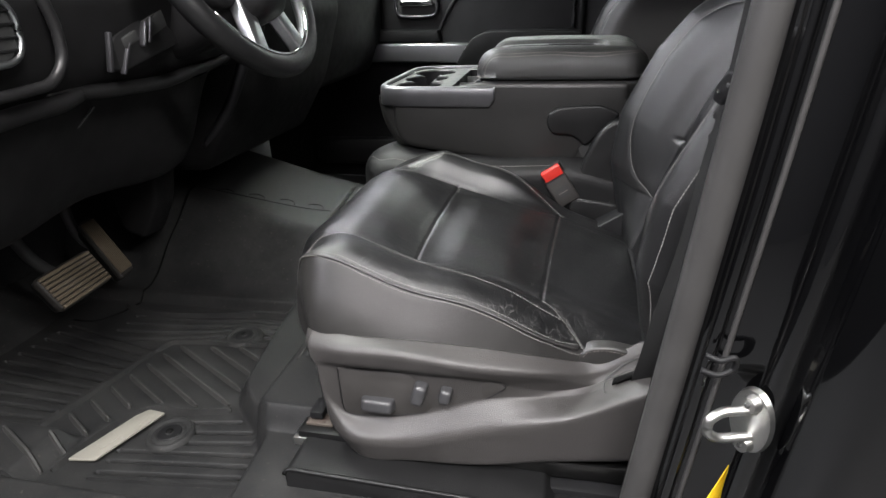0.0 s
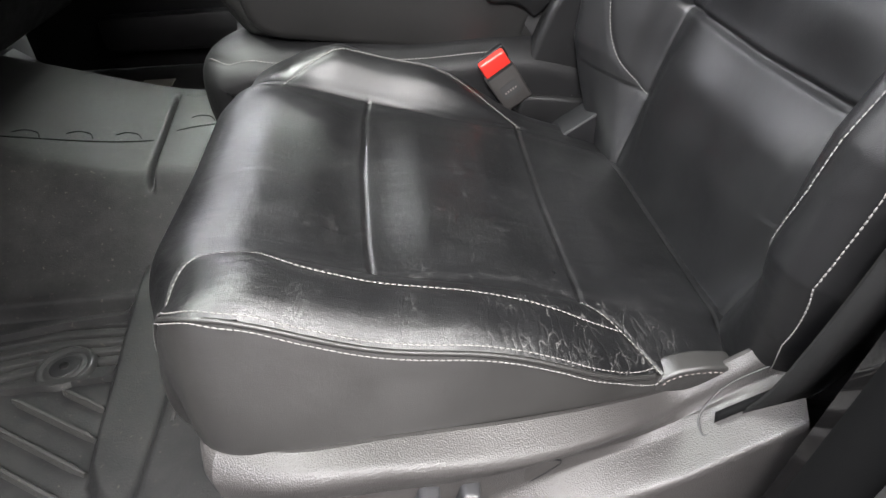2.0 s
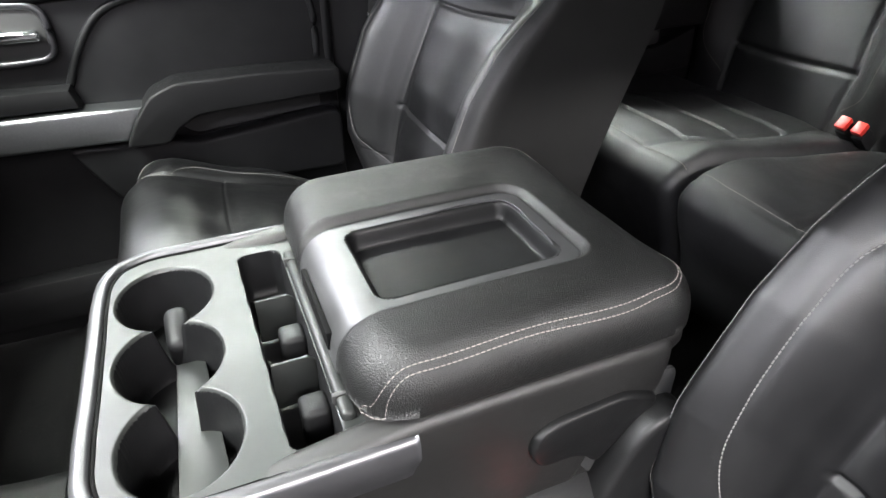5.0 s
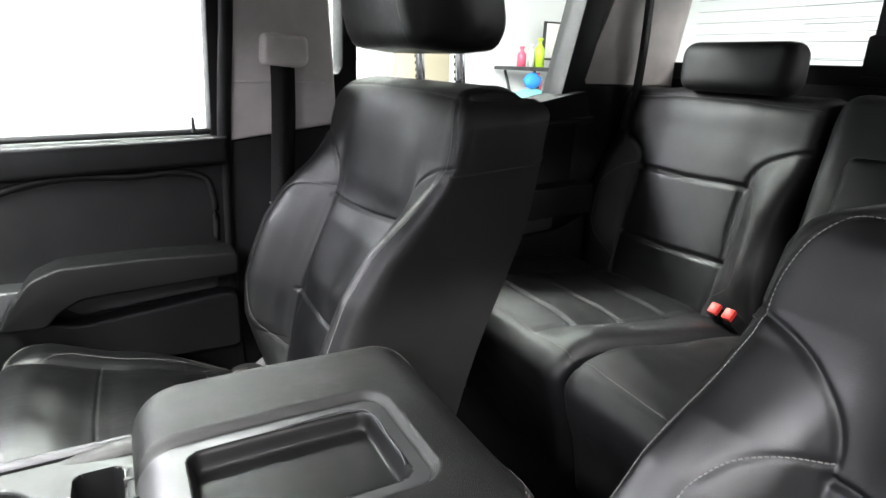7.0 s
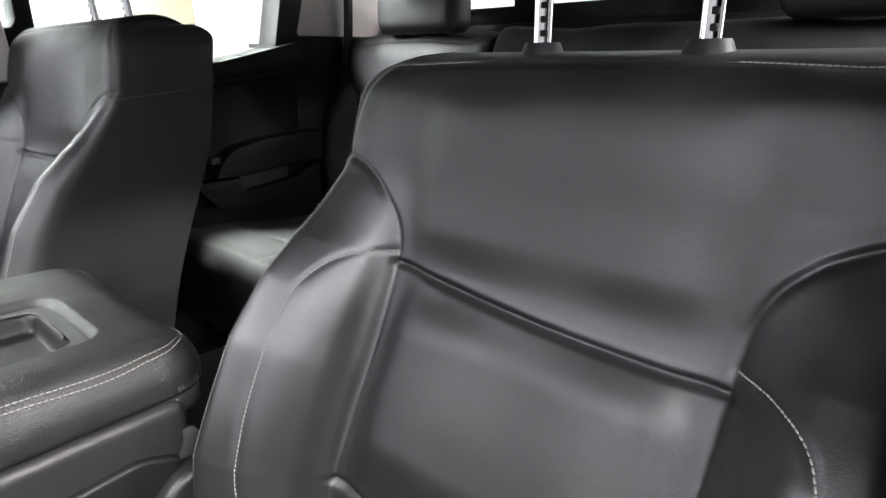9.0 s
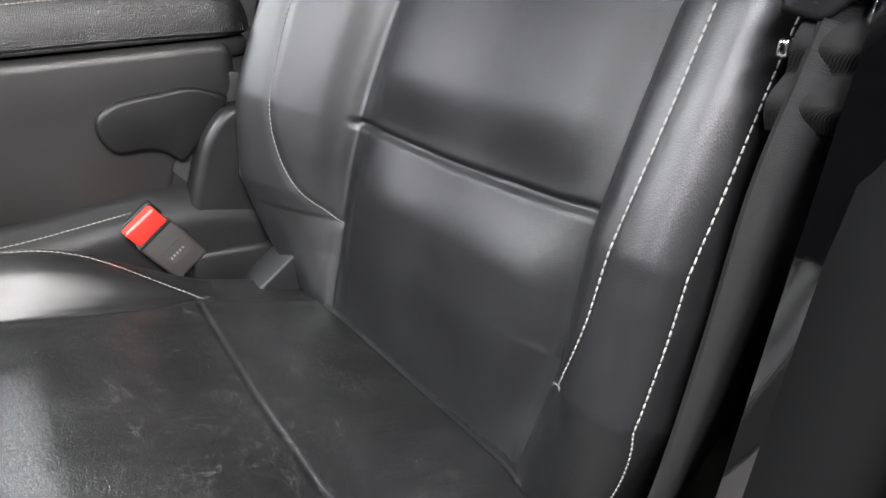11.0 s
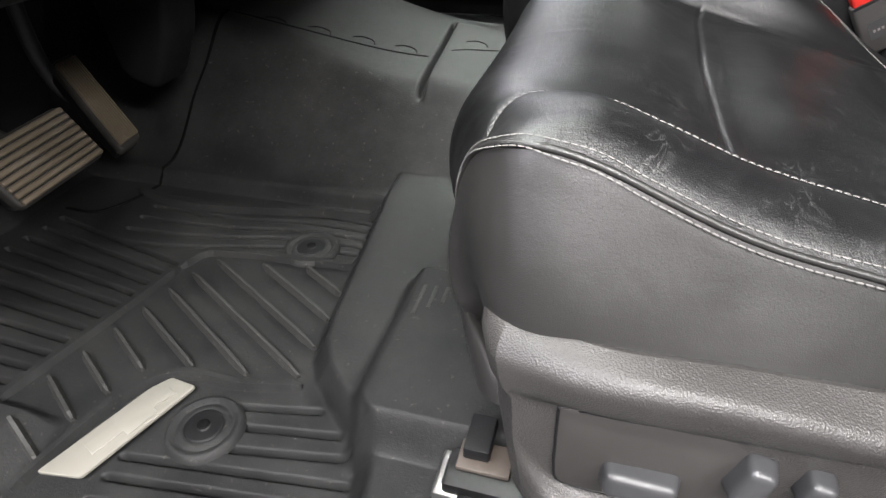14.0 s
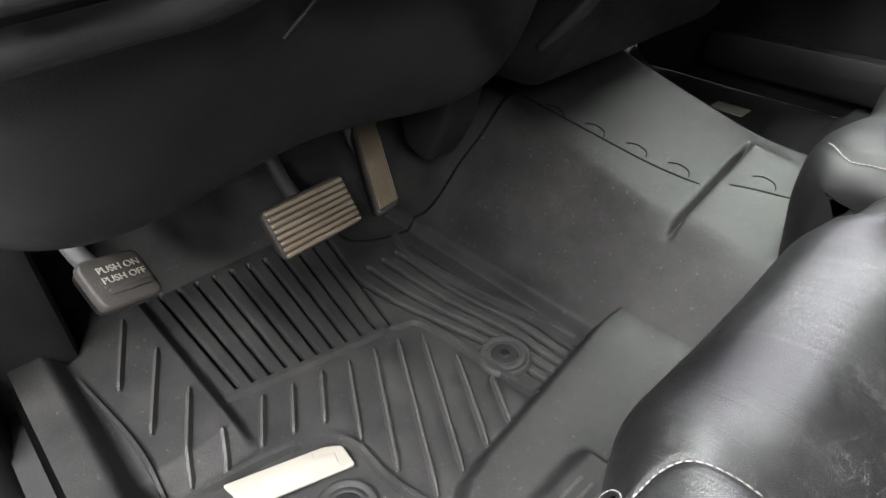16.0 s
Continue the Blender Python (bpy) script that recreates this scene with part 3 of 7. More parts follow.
rd = thing("door_2", (0, 2.15, 0), "black rear passenger door with padded armrest under a window", "door", kind="structure")
part("door_panel", slab_bm([(0.60, 0.0), (1.40, 0.0), (1.34, 0.80), (0.60, 0.74)], 0.0, 0.10, "y", 0.01), BLACK_PLASTIC, rd)
part("upper_belt", slab_bm(rounded([(0.60, 0.70), (1.33, 0.76), (1.30, 0.845), (1.05, 0.795), (0.60, 0.775)], 0.01), -0.03, 0.08, "y", 0.012), BLACK_PLASTIC, rd, "dark padded door top")
part("belt_line", slab_bm(rounded([(0.60, 0.716), (1.02, 0.738), (1.33, 0.764), (1.33, 0.778), (1.02, 0.752), (0.60, 0.730)], 0.004), -0.040, 0.0, "y", 0.006), BLACK_PLASTIC, rd)
arm = [(0.985, 0.500), (1.000, 0.530), (1.022, 0.556), (1.055, 0.576), (1.14, 0.591), (1.335, 0.600), (1.335, 0.512), (1.215, 0.512), (1.07, 0.500)]
part("armrest", slab_bm(rounded(arm, 0.012), -0.062, 0.0, "y", 0.016, 4), DOOR_VINYL, rd, "black padded armrest")
# the pull's shaded hollow is drawn as a black plate
part("pull_pocket", slab_bm(rounded([(1.065, 0.500), (1.225, 0.512), (1.228, 0.468), (1.075, 0.455)], 0.012), -0.030, 0.0, "y", 0.004), INK, rd, "black plate standing in for the shaded door pull recess")
part("lower_arm", slab_bm(rounded([(0.93, 0.495), (1.065, 0.490), (1.075, 0.452), (1.235, 0.466), (1.335, 0.505), (1.335, 0.40), (1.02, 0.385)], 0.014), -0.040, 0.0, "y", 0.012, 3), BLACK_PLASTIC, rd)
part("door_handle", box_bm((0.030, 0.014, 0.020), (0.995, -0.045, 0.548), 0.006, 4), GUNMETAL, rd, "satin grey inner door handle")
part("map_pocket", slab_bm(rounded([(0.66, 0.06), (1.22, 0.06), (1.27, 0.17), (0.66, 0.16)], 0.03), -0.04, 0.0, "y", 0.012), BLACK_PLASTIC, rd)
g = part("window_pane", slab_bm([(0.60, 0.76), (1.28, 0.83), (1.36, 1.24), (0.60, 1.24)], 0.055, 0.059, "y"), GLASS, rd)
g.visible_shadow = False
part("window_frame", slab_bm([(1.235, 0.81), (1.31, 0.81), (1.42, 1.26), (1.34, 1.26)], 0.0, 0.09, "y", 0.006), BLACK_PLASTIC, rd)
part("window_frame", slab_bm(rounded([(0.575, 0.76), (0.668, 0.76), (0.672, 1.26), (0.640, 1.26), (0.634, 0.885), (0.624, 0.870), (0.575, 0.866)], 0.006), 0.02, 0.09, "y", 0.006), BLACK_PLASTIC, rd)

# driver side: body pillar, seal, striker and closed rear door
pil = thing("body_pillar", (0, 0, 0), "glossy black painted door pillar with zinc striker", "pillar", kind="structure")
curve_in = spline([(0.430, 0.06), (0.446, 0.20), (0.468, 0.40), (0.490, 0.62), (0.51, 0.9), (0.53, 1.24)], 40)
verts = []
for x, z in curve_in:
    for dx, y in ((0.0, 0.585), (0.0, 0.520), (0.006, 0.500), (0.028, 0.488), (0.060, 0.480), (0.080, 0.450), (0.088, 0.415), (0.13, 0.400), (0.20, 0.395), (0.24, 0.38)):
        verts.append((x + dx, y, z))
put("painted_pillar", mesh_of("painted_pillar", verts, grid_faces(40, 10), PAINT), pil, "glossy black painted metal")
put("weld_flange", tube_mesh("weld_flange", [(x + 0.018, 0.490, z) for x, z in curve_in[::4]], 0.0065, PAINT, 60, 12), pil)
put("door_step_edge", tube_mesh("door_step_edge", [(x + 0.070, 0.464, z) for x, z in curve_in[::4]], 0.013, PAINT, 60, 16), pil)
put("inner_groove", tube_mesh("inner_groove", [(x + 0.030, 0.486, z) for x, z in curve_in[::4]], 0.0028, SEAL, 60, 8), pil)
put("door_seal", tube_mesh("door_seal", [(x - 0.004, 0.508, z) for x, z in curve_in[::4]] , 0.0155, SEAL, 60, 10), pil, "grey rubber door seal")
verts = []
for x, z in curve_in:
    fat = 0.019 * (1 - float(smooth01(z, 0.47, 0.55)))
    for dx, y in ((0.0, 0.525), (-0.012, 0.540), (-0.006 + 0.012 * (1 - fat / 0.019), 0.556 + fat * 0.5), (0.008 + 0.012 * (1 - fat / 0.019), 0.566 + fat), (0.04, 0.572 + fat), (0.10, 0.576 + fat), (0.20, 0.57)):
        verts.append((x + dx, y, z))
put("inner_trim", mesh_of("inner_trim", verts, grid_faces(40, 7), GAP_TRIM_BLACK), pil, "black plastic pillar trim")
st = thing("striker", (0.512, 0.455, 0.295), "zinc plated door striker bolted to the pillar", "striker")
face = Euler((radians(90), 0, radians(-52))).to_matrix()
bm = bmesh.new()
bmesh.ops.create_cone(bm, cap_ends=True, segments=32, radius1=0.033, radius2=0.031, depth=0.005)
bmesh.ops.scale(bm, verts=bm.verts, vec=(0.62, 1.0, 1))
bmesh.ops.rotate(bm, verts=bm.verts, matrix=face)
part("striker_plate", bm, STEEL, st)
put("striker_loop", tube_mesh("striker_loop", [(0.002, -0.002, 0.013), (-0.012, -0.007, 0.0145), (-0.030, -0.013, 0.014), (-0.038, -0.017, 0.009), (-0.038, -0.017, -0.003), (-0.032, -0.014, -0.010), (-0.012, -0.007, -0.014), (0.004, -0.002, -0.015)], 0.0044, STEEL, 60, 10), st, "bright zinc striker loop")
for dz in (0.020, -0.022):
    bm = bmesh.new()
    bmesh.ops.create_cone(bm, cap_ends=True, segments=18, radius1=0.0085, radius2=0.0070, depth=0.008)
    bmesh.ops.rotate(bm, verts=bm.verts, matrix=face)
    bmesh.ops.translate(bm, verts=bm.verts, vec=(-0.004, -0.004, dz))
    bolt = part("bolt", bm, STEEL, st)
    part("socket", box_bm((0.004, 0.004, 0.004), (-0.0075, -0.0065, dz), 0.001, 2, (0, 0, -52)), INK, bolt)
for dz in (0.004, -0.020):
    part("pillar_stud", box_bm((0.014, 0.006, 0.006), (0.022, 0.010, dz), 0.0015, 2), STEEL, st)
cab("door_3", [(0.70, 0.0), (1.45, 0.0), (1.40, 0.80), (0.70, 0.76)], 0.44, 0.56, "y", BLACK_PLASTIC, "closed black rear door on the driver side", "door", 0.02)
cab("sill", [(0.40, -0.16), (0.50, -0.16), (0.50, 0.015), (0.47, 0.03), (0.43, 0.03)], -0.86, 1.45, "x", PAINT, "glossy black painted door sill", "sill", 0.01)
cab("door_jamb", [(-0.86, -0.1), (-0.70, -0.1), (-0.60, 0.40), (-0.60, 0.75), (-0.86, 0.75)], 0.40, 0.52, "y", BLACK_PLASTIC, "black front door jamb", "jamb", 0.02)
cab("kick_panel", [(-0.86, -0.02), (-0.72, -0.02), (-0.68, 0.30), (-0.86, 0.36)], 0.46, 0.495, "y", BLACK_PLASTIC, "black plastic kick panel", "panel", 0.01)


# ---- front seats ----
class Loft:
    """A padded surface: a profile in the x-z plane, swept across y by a cross-section of (s, h), h standing off along the profile's normal."""

    def __init__(self, profile, section, rows, cols, flip=-1.0, under=None, inward=False):
        self.c = spline(profile, rows)
        t = np.gradient(self.c, axis=0)
        t /= np.linalg.norm(t, axis=1)[:, None]
        self.n = np.stack([-t[:, 1], t[:, 0]], 1) * flip
        self.a = np.r_[0, np.cumsum(np.linalg.norm(np.diff(self.c, axis=0), axis=1))]
        self.rows, self.cols = rows, cols
        # the way in which negative offsets lead: against the normal, or as told
        self.d = -self.n if under is None else np.array([under(*self.c[i], self.a[i]) for i in range(rows)], float)
        if inward:
            # sides hang straight down behind a rounded nose
            t = smooth01(self.n[:, 1], 0.5, 0.92)[:, None]
            self.d = -self.n * (1 - t) + np.array([(0.08, -0.97)]) * t
        self.s, self.h = np.zeros((rows, cols)), np.zeros((rows, cols))
        # columns keep their place between the section's knots from row to row
        chord = lambda q: np.r_[0, np.cumsum(np.linalg.norm(np.diff(q, axis=0), axis=1))]
        row = lambda i: np.array(section(self.c[i, 0], self.c[i, 1], self.n[i], self.a[i]), float)
        ref = chord(row(rows // 2))
        place = np.interp(np.linspace(0, ref[-1], cols), ref, np.arange(len(ref)))
        for i in range(rows):
            q = row(i)
            d = chord(q)
            at = np.interp(place, np.arange(len(d)), d) / d[-1] * 899
            dense = spline(q, 900)
            k = np.stack([np.interp(at, np.arange(900), dense[:, m]) for m in (0, 1)], 1)
            self.s[i], self.h[i] = np.maximum.accumulate(k[:, 0] + np.arange(cols) * 1e-6), k[:, 1]

    def sink(self, seam, depth=0.004, width=0.004):
        pts = np.stack([np.repeat(self.a, self.cols), self.s.ravel()], 1)
        near = (pts[:, 0] > np.min(seam[:, 0]) - 0.03) & (pts[:, 0] < np.max(seam[:, 0]) + 0.03)
        flat = self.h.ravel()
        flat[near] -= groove(pts[near], seam, depth, width)
        self.h = flat.reshape(self.rows, self.cols)

    warp = None

    def points(self):
        p = np.zeros((self.rows, self.cols, 3))
        up, dn = np.maximum(self.h, 0), np.maximum(-self.h, 0)
        p[..., 0] = self.c[:, None, 0] + up * self.n[:, None, 0] + dn * self.d[:, None, 0]
        p[..., 1] = self.s
        p[..., 2] = self.c[:, None, 1] + up * self.n[:, None, 1] + dn * self.d[:, None, 1]
        return self.warp(p) if self.warp else p

    def on(self, curve, n=200):
        """Points and normals of the surface along a curve of (a, s)."""
        cv = spline(curve, n)
        p = self.points()
        du, dv = np.gradient(p, axis=0), np.gradient(p, axis=1)
        nn = np.cross(dv, du)
        nn /= np.linalg.norm(nn, axis=2)[..., None] + 1e-9
        i = np.clip(np.interp(cv[:, 0], self.a, np.arange(self.rows)), 0, self.rows - 1.001)
        out, nor = [], []
        for (a, s), f in zip(cv, i):
            k, w = int(f), f - int(f)
            q, m = [], []
            for r in (k, k + 1):
                j = np.interp(s, self.s[r], np.arange(self.cols))
                c0, cw = int(min(j, self.cols - 2)), j - int(min(j, self.cols - 2))
                q.append(p[r, c0] * (1 - cw) + p[r, c0 + 1] * cw)
                m.append(nn[r, c0])
            out.append(q[0] * (1 - w) + q[1] * w)
            nor.append(m[0] * (1 - w) + m[1] * w)
        nor = np.array(nor)
        k = np.clip(i.astype(int), 0, self.rows - 1)
        if np.mean(nor[:, 0] * self.n[k, 0] + nor[:, 2] * self.n[k, 1]) < 0:
            nor = -nor
        return np.array(out), nor

    def split(self, region, parts, parent):
        """One mesh for each region name; region gives the names from arrays of (a, s)."""
        p = self.points().reshape(-1, 3)
        a = (self.a[:-1] + self.a[1:])[:, None] / 2 + np.zeros((1, self.cols - 1))
        s = (self.s[:-1, :-1] + self.s[1:, 1:]) / 2
        names = region(a, s)
        grid = self.points()
        nn = np.cross(np.gradient(grid, axis=1), np.gradient(grid, axis=0)).reshape(-1, 3)
        nn /= np.linalg.norm(nn, axis=1)[:, None] + 1e-12
        made = {}
        for name, (title, mat, label) in parts.items():
            ii, jj = np.nonzero(names == name)
            if not len(ii):
                continue
            q = np.stack([ii * self.cols + jj, ii * self.cols + jj + 1, (ii + 1) * self.cols + jj + 1, (ii + 1) * self.cols + jj], 1)
            used, inv = np.unique(q, return_inverse=True)
            me = mesh_of(title, p[used], [tuple(map(int, f)) for f in inv.reshape(-1, 4)], mat)
            sign = 1.0 if float(np.array(me.polygons[len(me.polygons) // 2].normal) @ nn[used[me.polygons[len(me.polygons) // 2].vertices[0]]]) > 0 else -1.0
            me.normals_split_custom_set_from_vertices([tuple(sign * q) for q in nn[used]])
            made[name] = put(title, me, parent, label)
        return made


def bump01(x, lo, up, down, hi):
    return float(smooth01(x, lo, up) * (1 - smooth01(x, down, hi)))


CUSHION_PROFILE = [(0.58, 0.150), (0.52, 0.178), (0.46, 0.206), (0.40, 0.230), (0.325, 0.257), (0.23, 0.284), (0.145, 0.304), (0.085, 0.324),
                   (0.040, 0.337), (0.006, 0.337), (-0.018, 0.323), (-0.032, 0.297), (-0.035, 0.264), (-0.026, 0.222), (-0.002, 0.178), (0.035, 0.145)]


def cushion_section(x, z, n, a):
    front = max(0.0, -float(n[0]))
    nose = front * front
    inner = bump01(x, 0.0, 0.10, 0.20, 0.365) * (1 - nose)
    outer = bump01(x, -0.01, 0.05, 0.26, 0.40) * (1 - 0.6 * nose)
    pillow = 0.006 * bump01(x, 0.155, 0.2, 0.26, 0.315) + 0.008 * bump01(x, 0.0, 0.06, 0.08, 0.138) + 0.003 * bump01(x, 0.335, 0.38, 0.44, 0.5)
    push = 0.009 * nose
    tuck = float(smooth01(x, 0.17, 0.36))
    rim = -0.243 + 0.020 * float(smooth01(x, 0.33, 0.39))
    wide = lambda out: rim - out * (1 - 0.85 * tuck)
    fall = 0.030 * float(smooth01(x, 0.20, 0.385))
    deep = min(1.0, max(0.03, (z - 0.13) / 0.10)) * (0.36 + 0.64 * float(smooth01(float(n[1]), 0.55, 0.92)))
    rows = [(wide(0.033), -0.16 * deep - fall), (wide(0.032), (-0.11 - push) * deep - fall), (wide(0.025), (-0.055 - push) * deep - fall), (wide(0.013), (-0.018 - push) * min(1.0, deep * 1.6) - fall), (rim, (-0.002 - 0.8 * push) * min(1.0, deep * 1.6) - fall),
            (-0.226, 0.008 * outer + 0.002 - 0.5 * push - 0.85 * fall), (-0.20, 0.014 * outer - 0.25 * push - 0.5 * fall), (-0.172, 0.007 * outer - 0.15 * fall), (-0.165, 0.002 * outer - 0.1 * fall), (-0.155, 0.001 + pillow * 0.2),
            (-0.12, pillow), (0, pillow * 1.2 - 0.002), (0.12, pillow), (0.155, 0.001 + pillow * 0.2), (0.165, 0.002 + 0.003 * inner), (0.172, 0.012 * inner),
            (0.190, 0.036 * inner - 0.2 * push), (0.210, 0.046 * inner - 0.4 * push), (0.228, 0.040 * inner - 0.6 * push), (0.242, 0.016 * inner - 0.012 - push), (0.248, -0.045 - push), (0.249, -0.13)]
    tuck_under = 1 - 0.20 * float(smooth01(-float(n[1]), -0.20, 0.45))
    return [(q * tuck_under, h) for q, h in rows]


BACK_PROFILE = [(0.42, 0.10), (0.455, 0.17), (0.478, 0.235), (0.500, 0.310), (0.530, 0.402), (0.566, 0.480), (0.600, 0.545), (0.632, 0.608),
                (0.654, 0.680), (0.668, 0.740), (0.682, 0.780), (0.702, 0.800), (0.740, 0.808), (0.790, 0.804), (0.818, 0.785), (0.822, 0.75)]


def back_section(x, z, n, a):
    rows = [(0.10, 0.195, 0.0), (0.20, 0.225, 0.015), (0.26, 0.252, 0.05), (0.32, 0.268, 0.082), (0.40, 0.272, 0.098), (0.50, 0.271, 0.097), (0.56, 0.269, 0.084),
            (0.61, 0.267, 0.062), (0.65, 0.265, 0.036), (0.685, 0.264, 0.013), (0.71, 0.264, 0.003), (0.76, 0.263, 0.0), (0.785, 0.256, 0.0), (0.806, 0.236, 0.0)]
    w = float(np.interp(a, BACK_A, np.interp(BACK_Z, [r[0] for r in rows], [r[1] for r in rows])))
    b = float(np.interp(a, BACK_A, np.interp(BACK_Z, [r[0] for r in rows], [r[2] for r in rows])))
    over = float(smooth01(a, BACK_TOP - 0.03, BACK_TOP + 0.06))
    w -= 0.018 * over
    b *= 1 - over
    pil = 0.010 * bump01(z, 0.20, 0.30, 0.34, 0.40) + 0.010 * bump01(z, 0.405, 0.46, 0.55, 0.602) + 0.004 * bump01(z, 0.61, 0.65, 0.74, 0.79)
    pil *= 1 - over
    k = w / 0.26 if z < 0.30 else 1.0 if z < 0.7 else min(1.0, w / 0.262)
    dep = -0.135 * (1 - over) - 0.015
    side = [(-w - 0.004, dep), (-w - 0.005, dep * 0.5), (-w - 0.004, 0.35 * b - 0.025), (-w, 0.86 * b - 0.006), (-w + 0.014, b), (-0.222 * k, b * 0.84), (-0.185 * k, b * 0.42), (-0.167 * k, b * 0.08), (-0.160 * k, 0.0), (-0.12 * k, pil)]
    roll = 0.045 * min(1.0, b / 0.09)
    worn = [(-w - 0.004, dep), (-w - 0.005, dep * 0.5), (-w - 0.004, min(0.35 * b - 0.025, b - roll - 0.02)), (-w, b - roll - 0.006), (-w + 0.006, b - 0.5 * roll), (-w + 0.020, b - 0.12 * roll), (-0.225 * k, b * 0.94), (-0.188 * k, b * 0.45), (-0.167 * k, b * 0.08), (-0.160 * k, 0.0), (-0.12 * k, pil)]
    return worn + [(0, pil * 0.8)] + [(-s, h) for s, h in side[::-1]]


_bc = spline(BACK_PROFILE, 400)
BACK_A = np.r_[0, np.cumsum(np.linalg.norm(np.diff(_bc, axis=0), axis=1))]
BACK_Z = np.maximum.accumulate(_bc[:, 1])
BACK_TOP = float(BACK_A[np.argmax(_bc[:, 1] > 0.79)])


def nose_bow(p):
    """The front edge of the cushion is bowed: its corners stand back from the middle."""
    p[..., 0] += (1 - smooth01(p[..., 0], 0.03, 0.20)) * (0.022 * smooth01(np.abs(p[..., 1]), 0.12, 0.215) - 0.003)
    return p


def front_seat(at, label):
    seat = thing("front_seat", at, label, "seat", "front seats")
    # cushion
    cu = Loft(CUSHION_PROFILE, cushion_section, 420, 290, inward=True)
    cu.warp = nose_bow
    low = int(np.argmin(cu.c[:, 0]))
    ax = lambda x: float(np.interp(-x, -cu.c[:low, 0], cu.a[:low]))
    nose = lambda z: float(np.interp(-z, -cu.c[low - 40:, 1], cu.a[low - 40:]))
    seam_f = np.array([(ax(0.145), -0.165), (ax(0.140), 0.0), (ax(0.143), 0.166)])
    seam_r = np.array([(ax(0.320), -0.166), (ax(0.324), 0.0), (ax(0.334), 0.178)])
    seam_o = spline([(ax(0.395), -0.262), (ax(0.374), -0.222), (ax(0.350), -0.188), (ax(0.318), -0.167), (ax(0.145), -0.164), (ax(0.052), -0.165), (ax(0.026), -0.167), (ax(0.004), -0.174), (ax(-0.008), -0.188), (ax(-0.014), -0.206)], 80)
    seam_i = spline([(ax(0.345), 0.18), (ax(0.318), 0.167), (ax(0.145), 0.166), (ax(0.03), 0.163), (nose(0.295), 0.172), (nose(0.20), 0.19)], 60)
    pipe = spline([(ax(0.374), -0.222), (ax(0.34), -0.2335), (ax(0.255), -0.2385), (ax(0.16), -0.243), (ax(0.08), -0.243), (ax(0.04), -0.240), (ax(0.012), -0.236), (ax(-0.005), -0.229), (ax(-0.014), -0.217), (nose(0.317), -0.206), (nose(0.30), -0.203), (nose(0.26), -0.199), (nose(0.20), -0.190)], 100)
    deco_o = [(ax(0.049), -0.165), (ax(0.062), -0.178), (ax(0.085), -0.187), (ax(0.12), -0.189), (ax(0.2), -0.187), (ax(0.27), -0.189), (ax(0.315), -0.192), (ax(0.346), -0.192)]
    tail_o = [(ax(0.318), -0.168), (ax(0.338), -0.182), (ax(0.358), -0.202), (ax(0.374), -0.222)]
    deco_i = [(ax(0.040), 0.160), (ax(0.052), 0.178), (ax(0.075), 0.196), (ax(0.12), 0.208), (ax(0.2), 0.210), (ax(0.27), 0.204), (ax(0.315), 0.190), (ax(0.342), 0.177)]
    cross = np.array([(ax(0.455), -0.25), (ax(0.462), 0.0), (ax(0.46), 0.22)])
    for seam, dep in ((seam_f, 0.006), (seam_r, 0.006), (seam_o, 0.004), (seam_i, 0.005), (spline(deco_o, 60), 0.0018), (spline(tail_o, 30), 0.002), (spline(deco_i, 60), 0.0018), (cross, 0.006)):
        cu.sink(seam, dep * 0.42, 0.0022)

    # gathered pleats where the cushion tucks under the backrest
    pleat = smooth01(cu.c[:, 0], 0.462, 0.478)[:, None] * (np.sin(cu.s * 480 + 1.5 * np.sin(cu.s * 57)) * 0.0016 + 0.004)
    cu.h += pleat * (1 - smooth01(np.abs(cu.s), 0.19, 0.23))

    def zones(a, s):
        so = np.interp(a, seam_o[:, 0], seam_o[:, 1])
        si = np.interp(a, seam_i[:, 0], seam_i[:, 1])
        pp = np.interp(a, pipe[:, 0], pipe[:, 1])
        out = np.full(a.shape, "front", dtype=object)
        out[a < np.interp(s, seam_f[:, 1], seam_f[:, 0])] = "mid"
        out[a < np.interp(s, seam_r[:, 1], seam_r[:, 0])] = "rear"
        main = a > ax(0.345)
        out[(s < so) & main] = "outer"
        out[(s > si) & main] = "inner"
        out[(s < so) & (a > ax(0.395)) & ~main] = "outer"
        out[(s < pp + 0.0005) & (a > ax(0.375))] = "skirt"
        out[(s < pipe[-1, 1]) & (a > pipe[-1, 0])] = "skirt"
        return out

    cushion = cu.split(zones, {
        "front": ("cushion_front_panel", LEATHER_WORN, "creased black leather thigh panel"), "mid": ("cushion_centre_panel", LEATHER_WORN, ""), "rear": ("cushion_rear_panel", LEATHER_WORN, ""),
        "outer": ("outer_bolster", LEATHER_WORN, "cracked and creased black leather bolster"), "inner": ("inner_bolster", LEATHER, "")}, seat)
    # side skirt hanging from the piped edge, wrapped round the front corner
    def eased(q, k=7):
        """Running mean along a line, its ends kept."""
        q = np.concatenate([q[:1].repeat(k, 0), q, q[-1:].repeat(k, 0)])
        return sum(q[m:m + len(q) - 2 * k] for m in range(2 * k + 1)) / (2 * k + 1)

    edge, _ = cu.on([tuple(q) for q in pipe[::6]], 160)
    edge = eased(edge)
    tail = edge[0] + np.outer(np.linspace(1, 0.2, 5), (0.024, 0.006, -0.008))
    top = np.concatenate([tail, edge])
    tan = np.gradient(top[:, :2], axis=0)
    tan /= np.linalg.norm(tan, axis=1)[:, None] + 1e-9
    outw = np.stack([tan[:, 1], -tan[:, 0]], 1)
    if outw[80, 1] > 0:
        outw = -outw
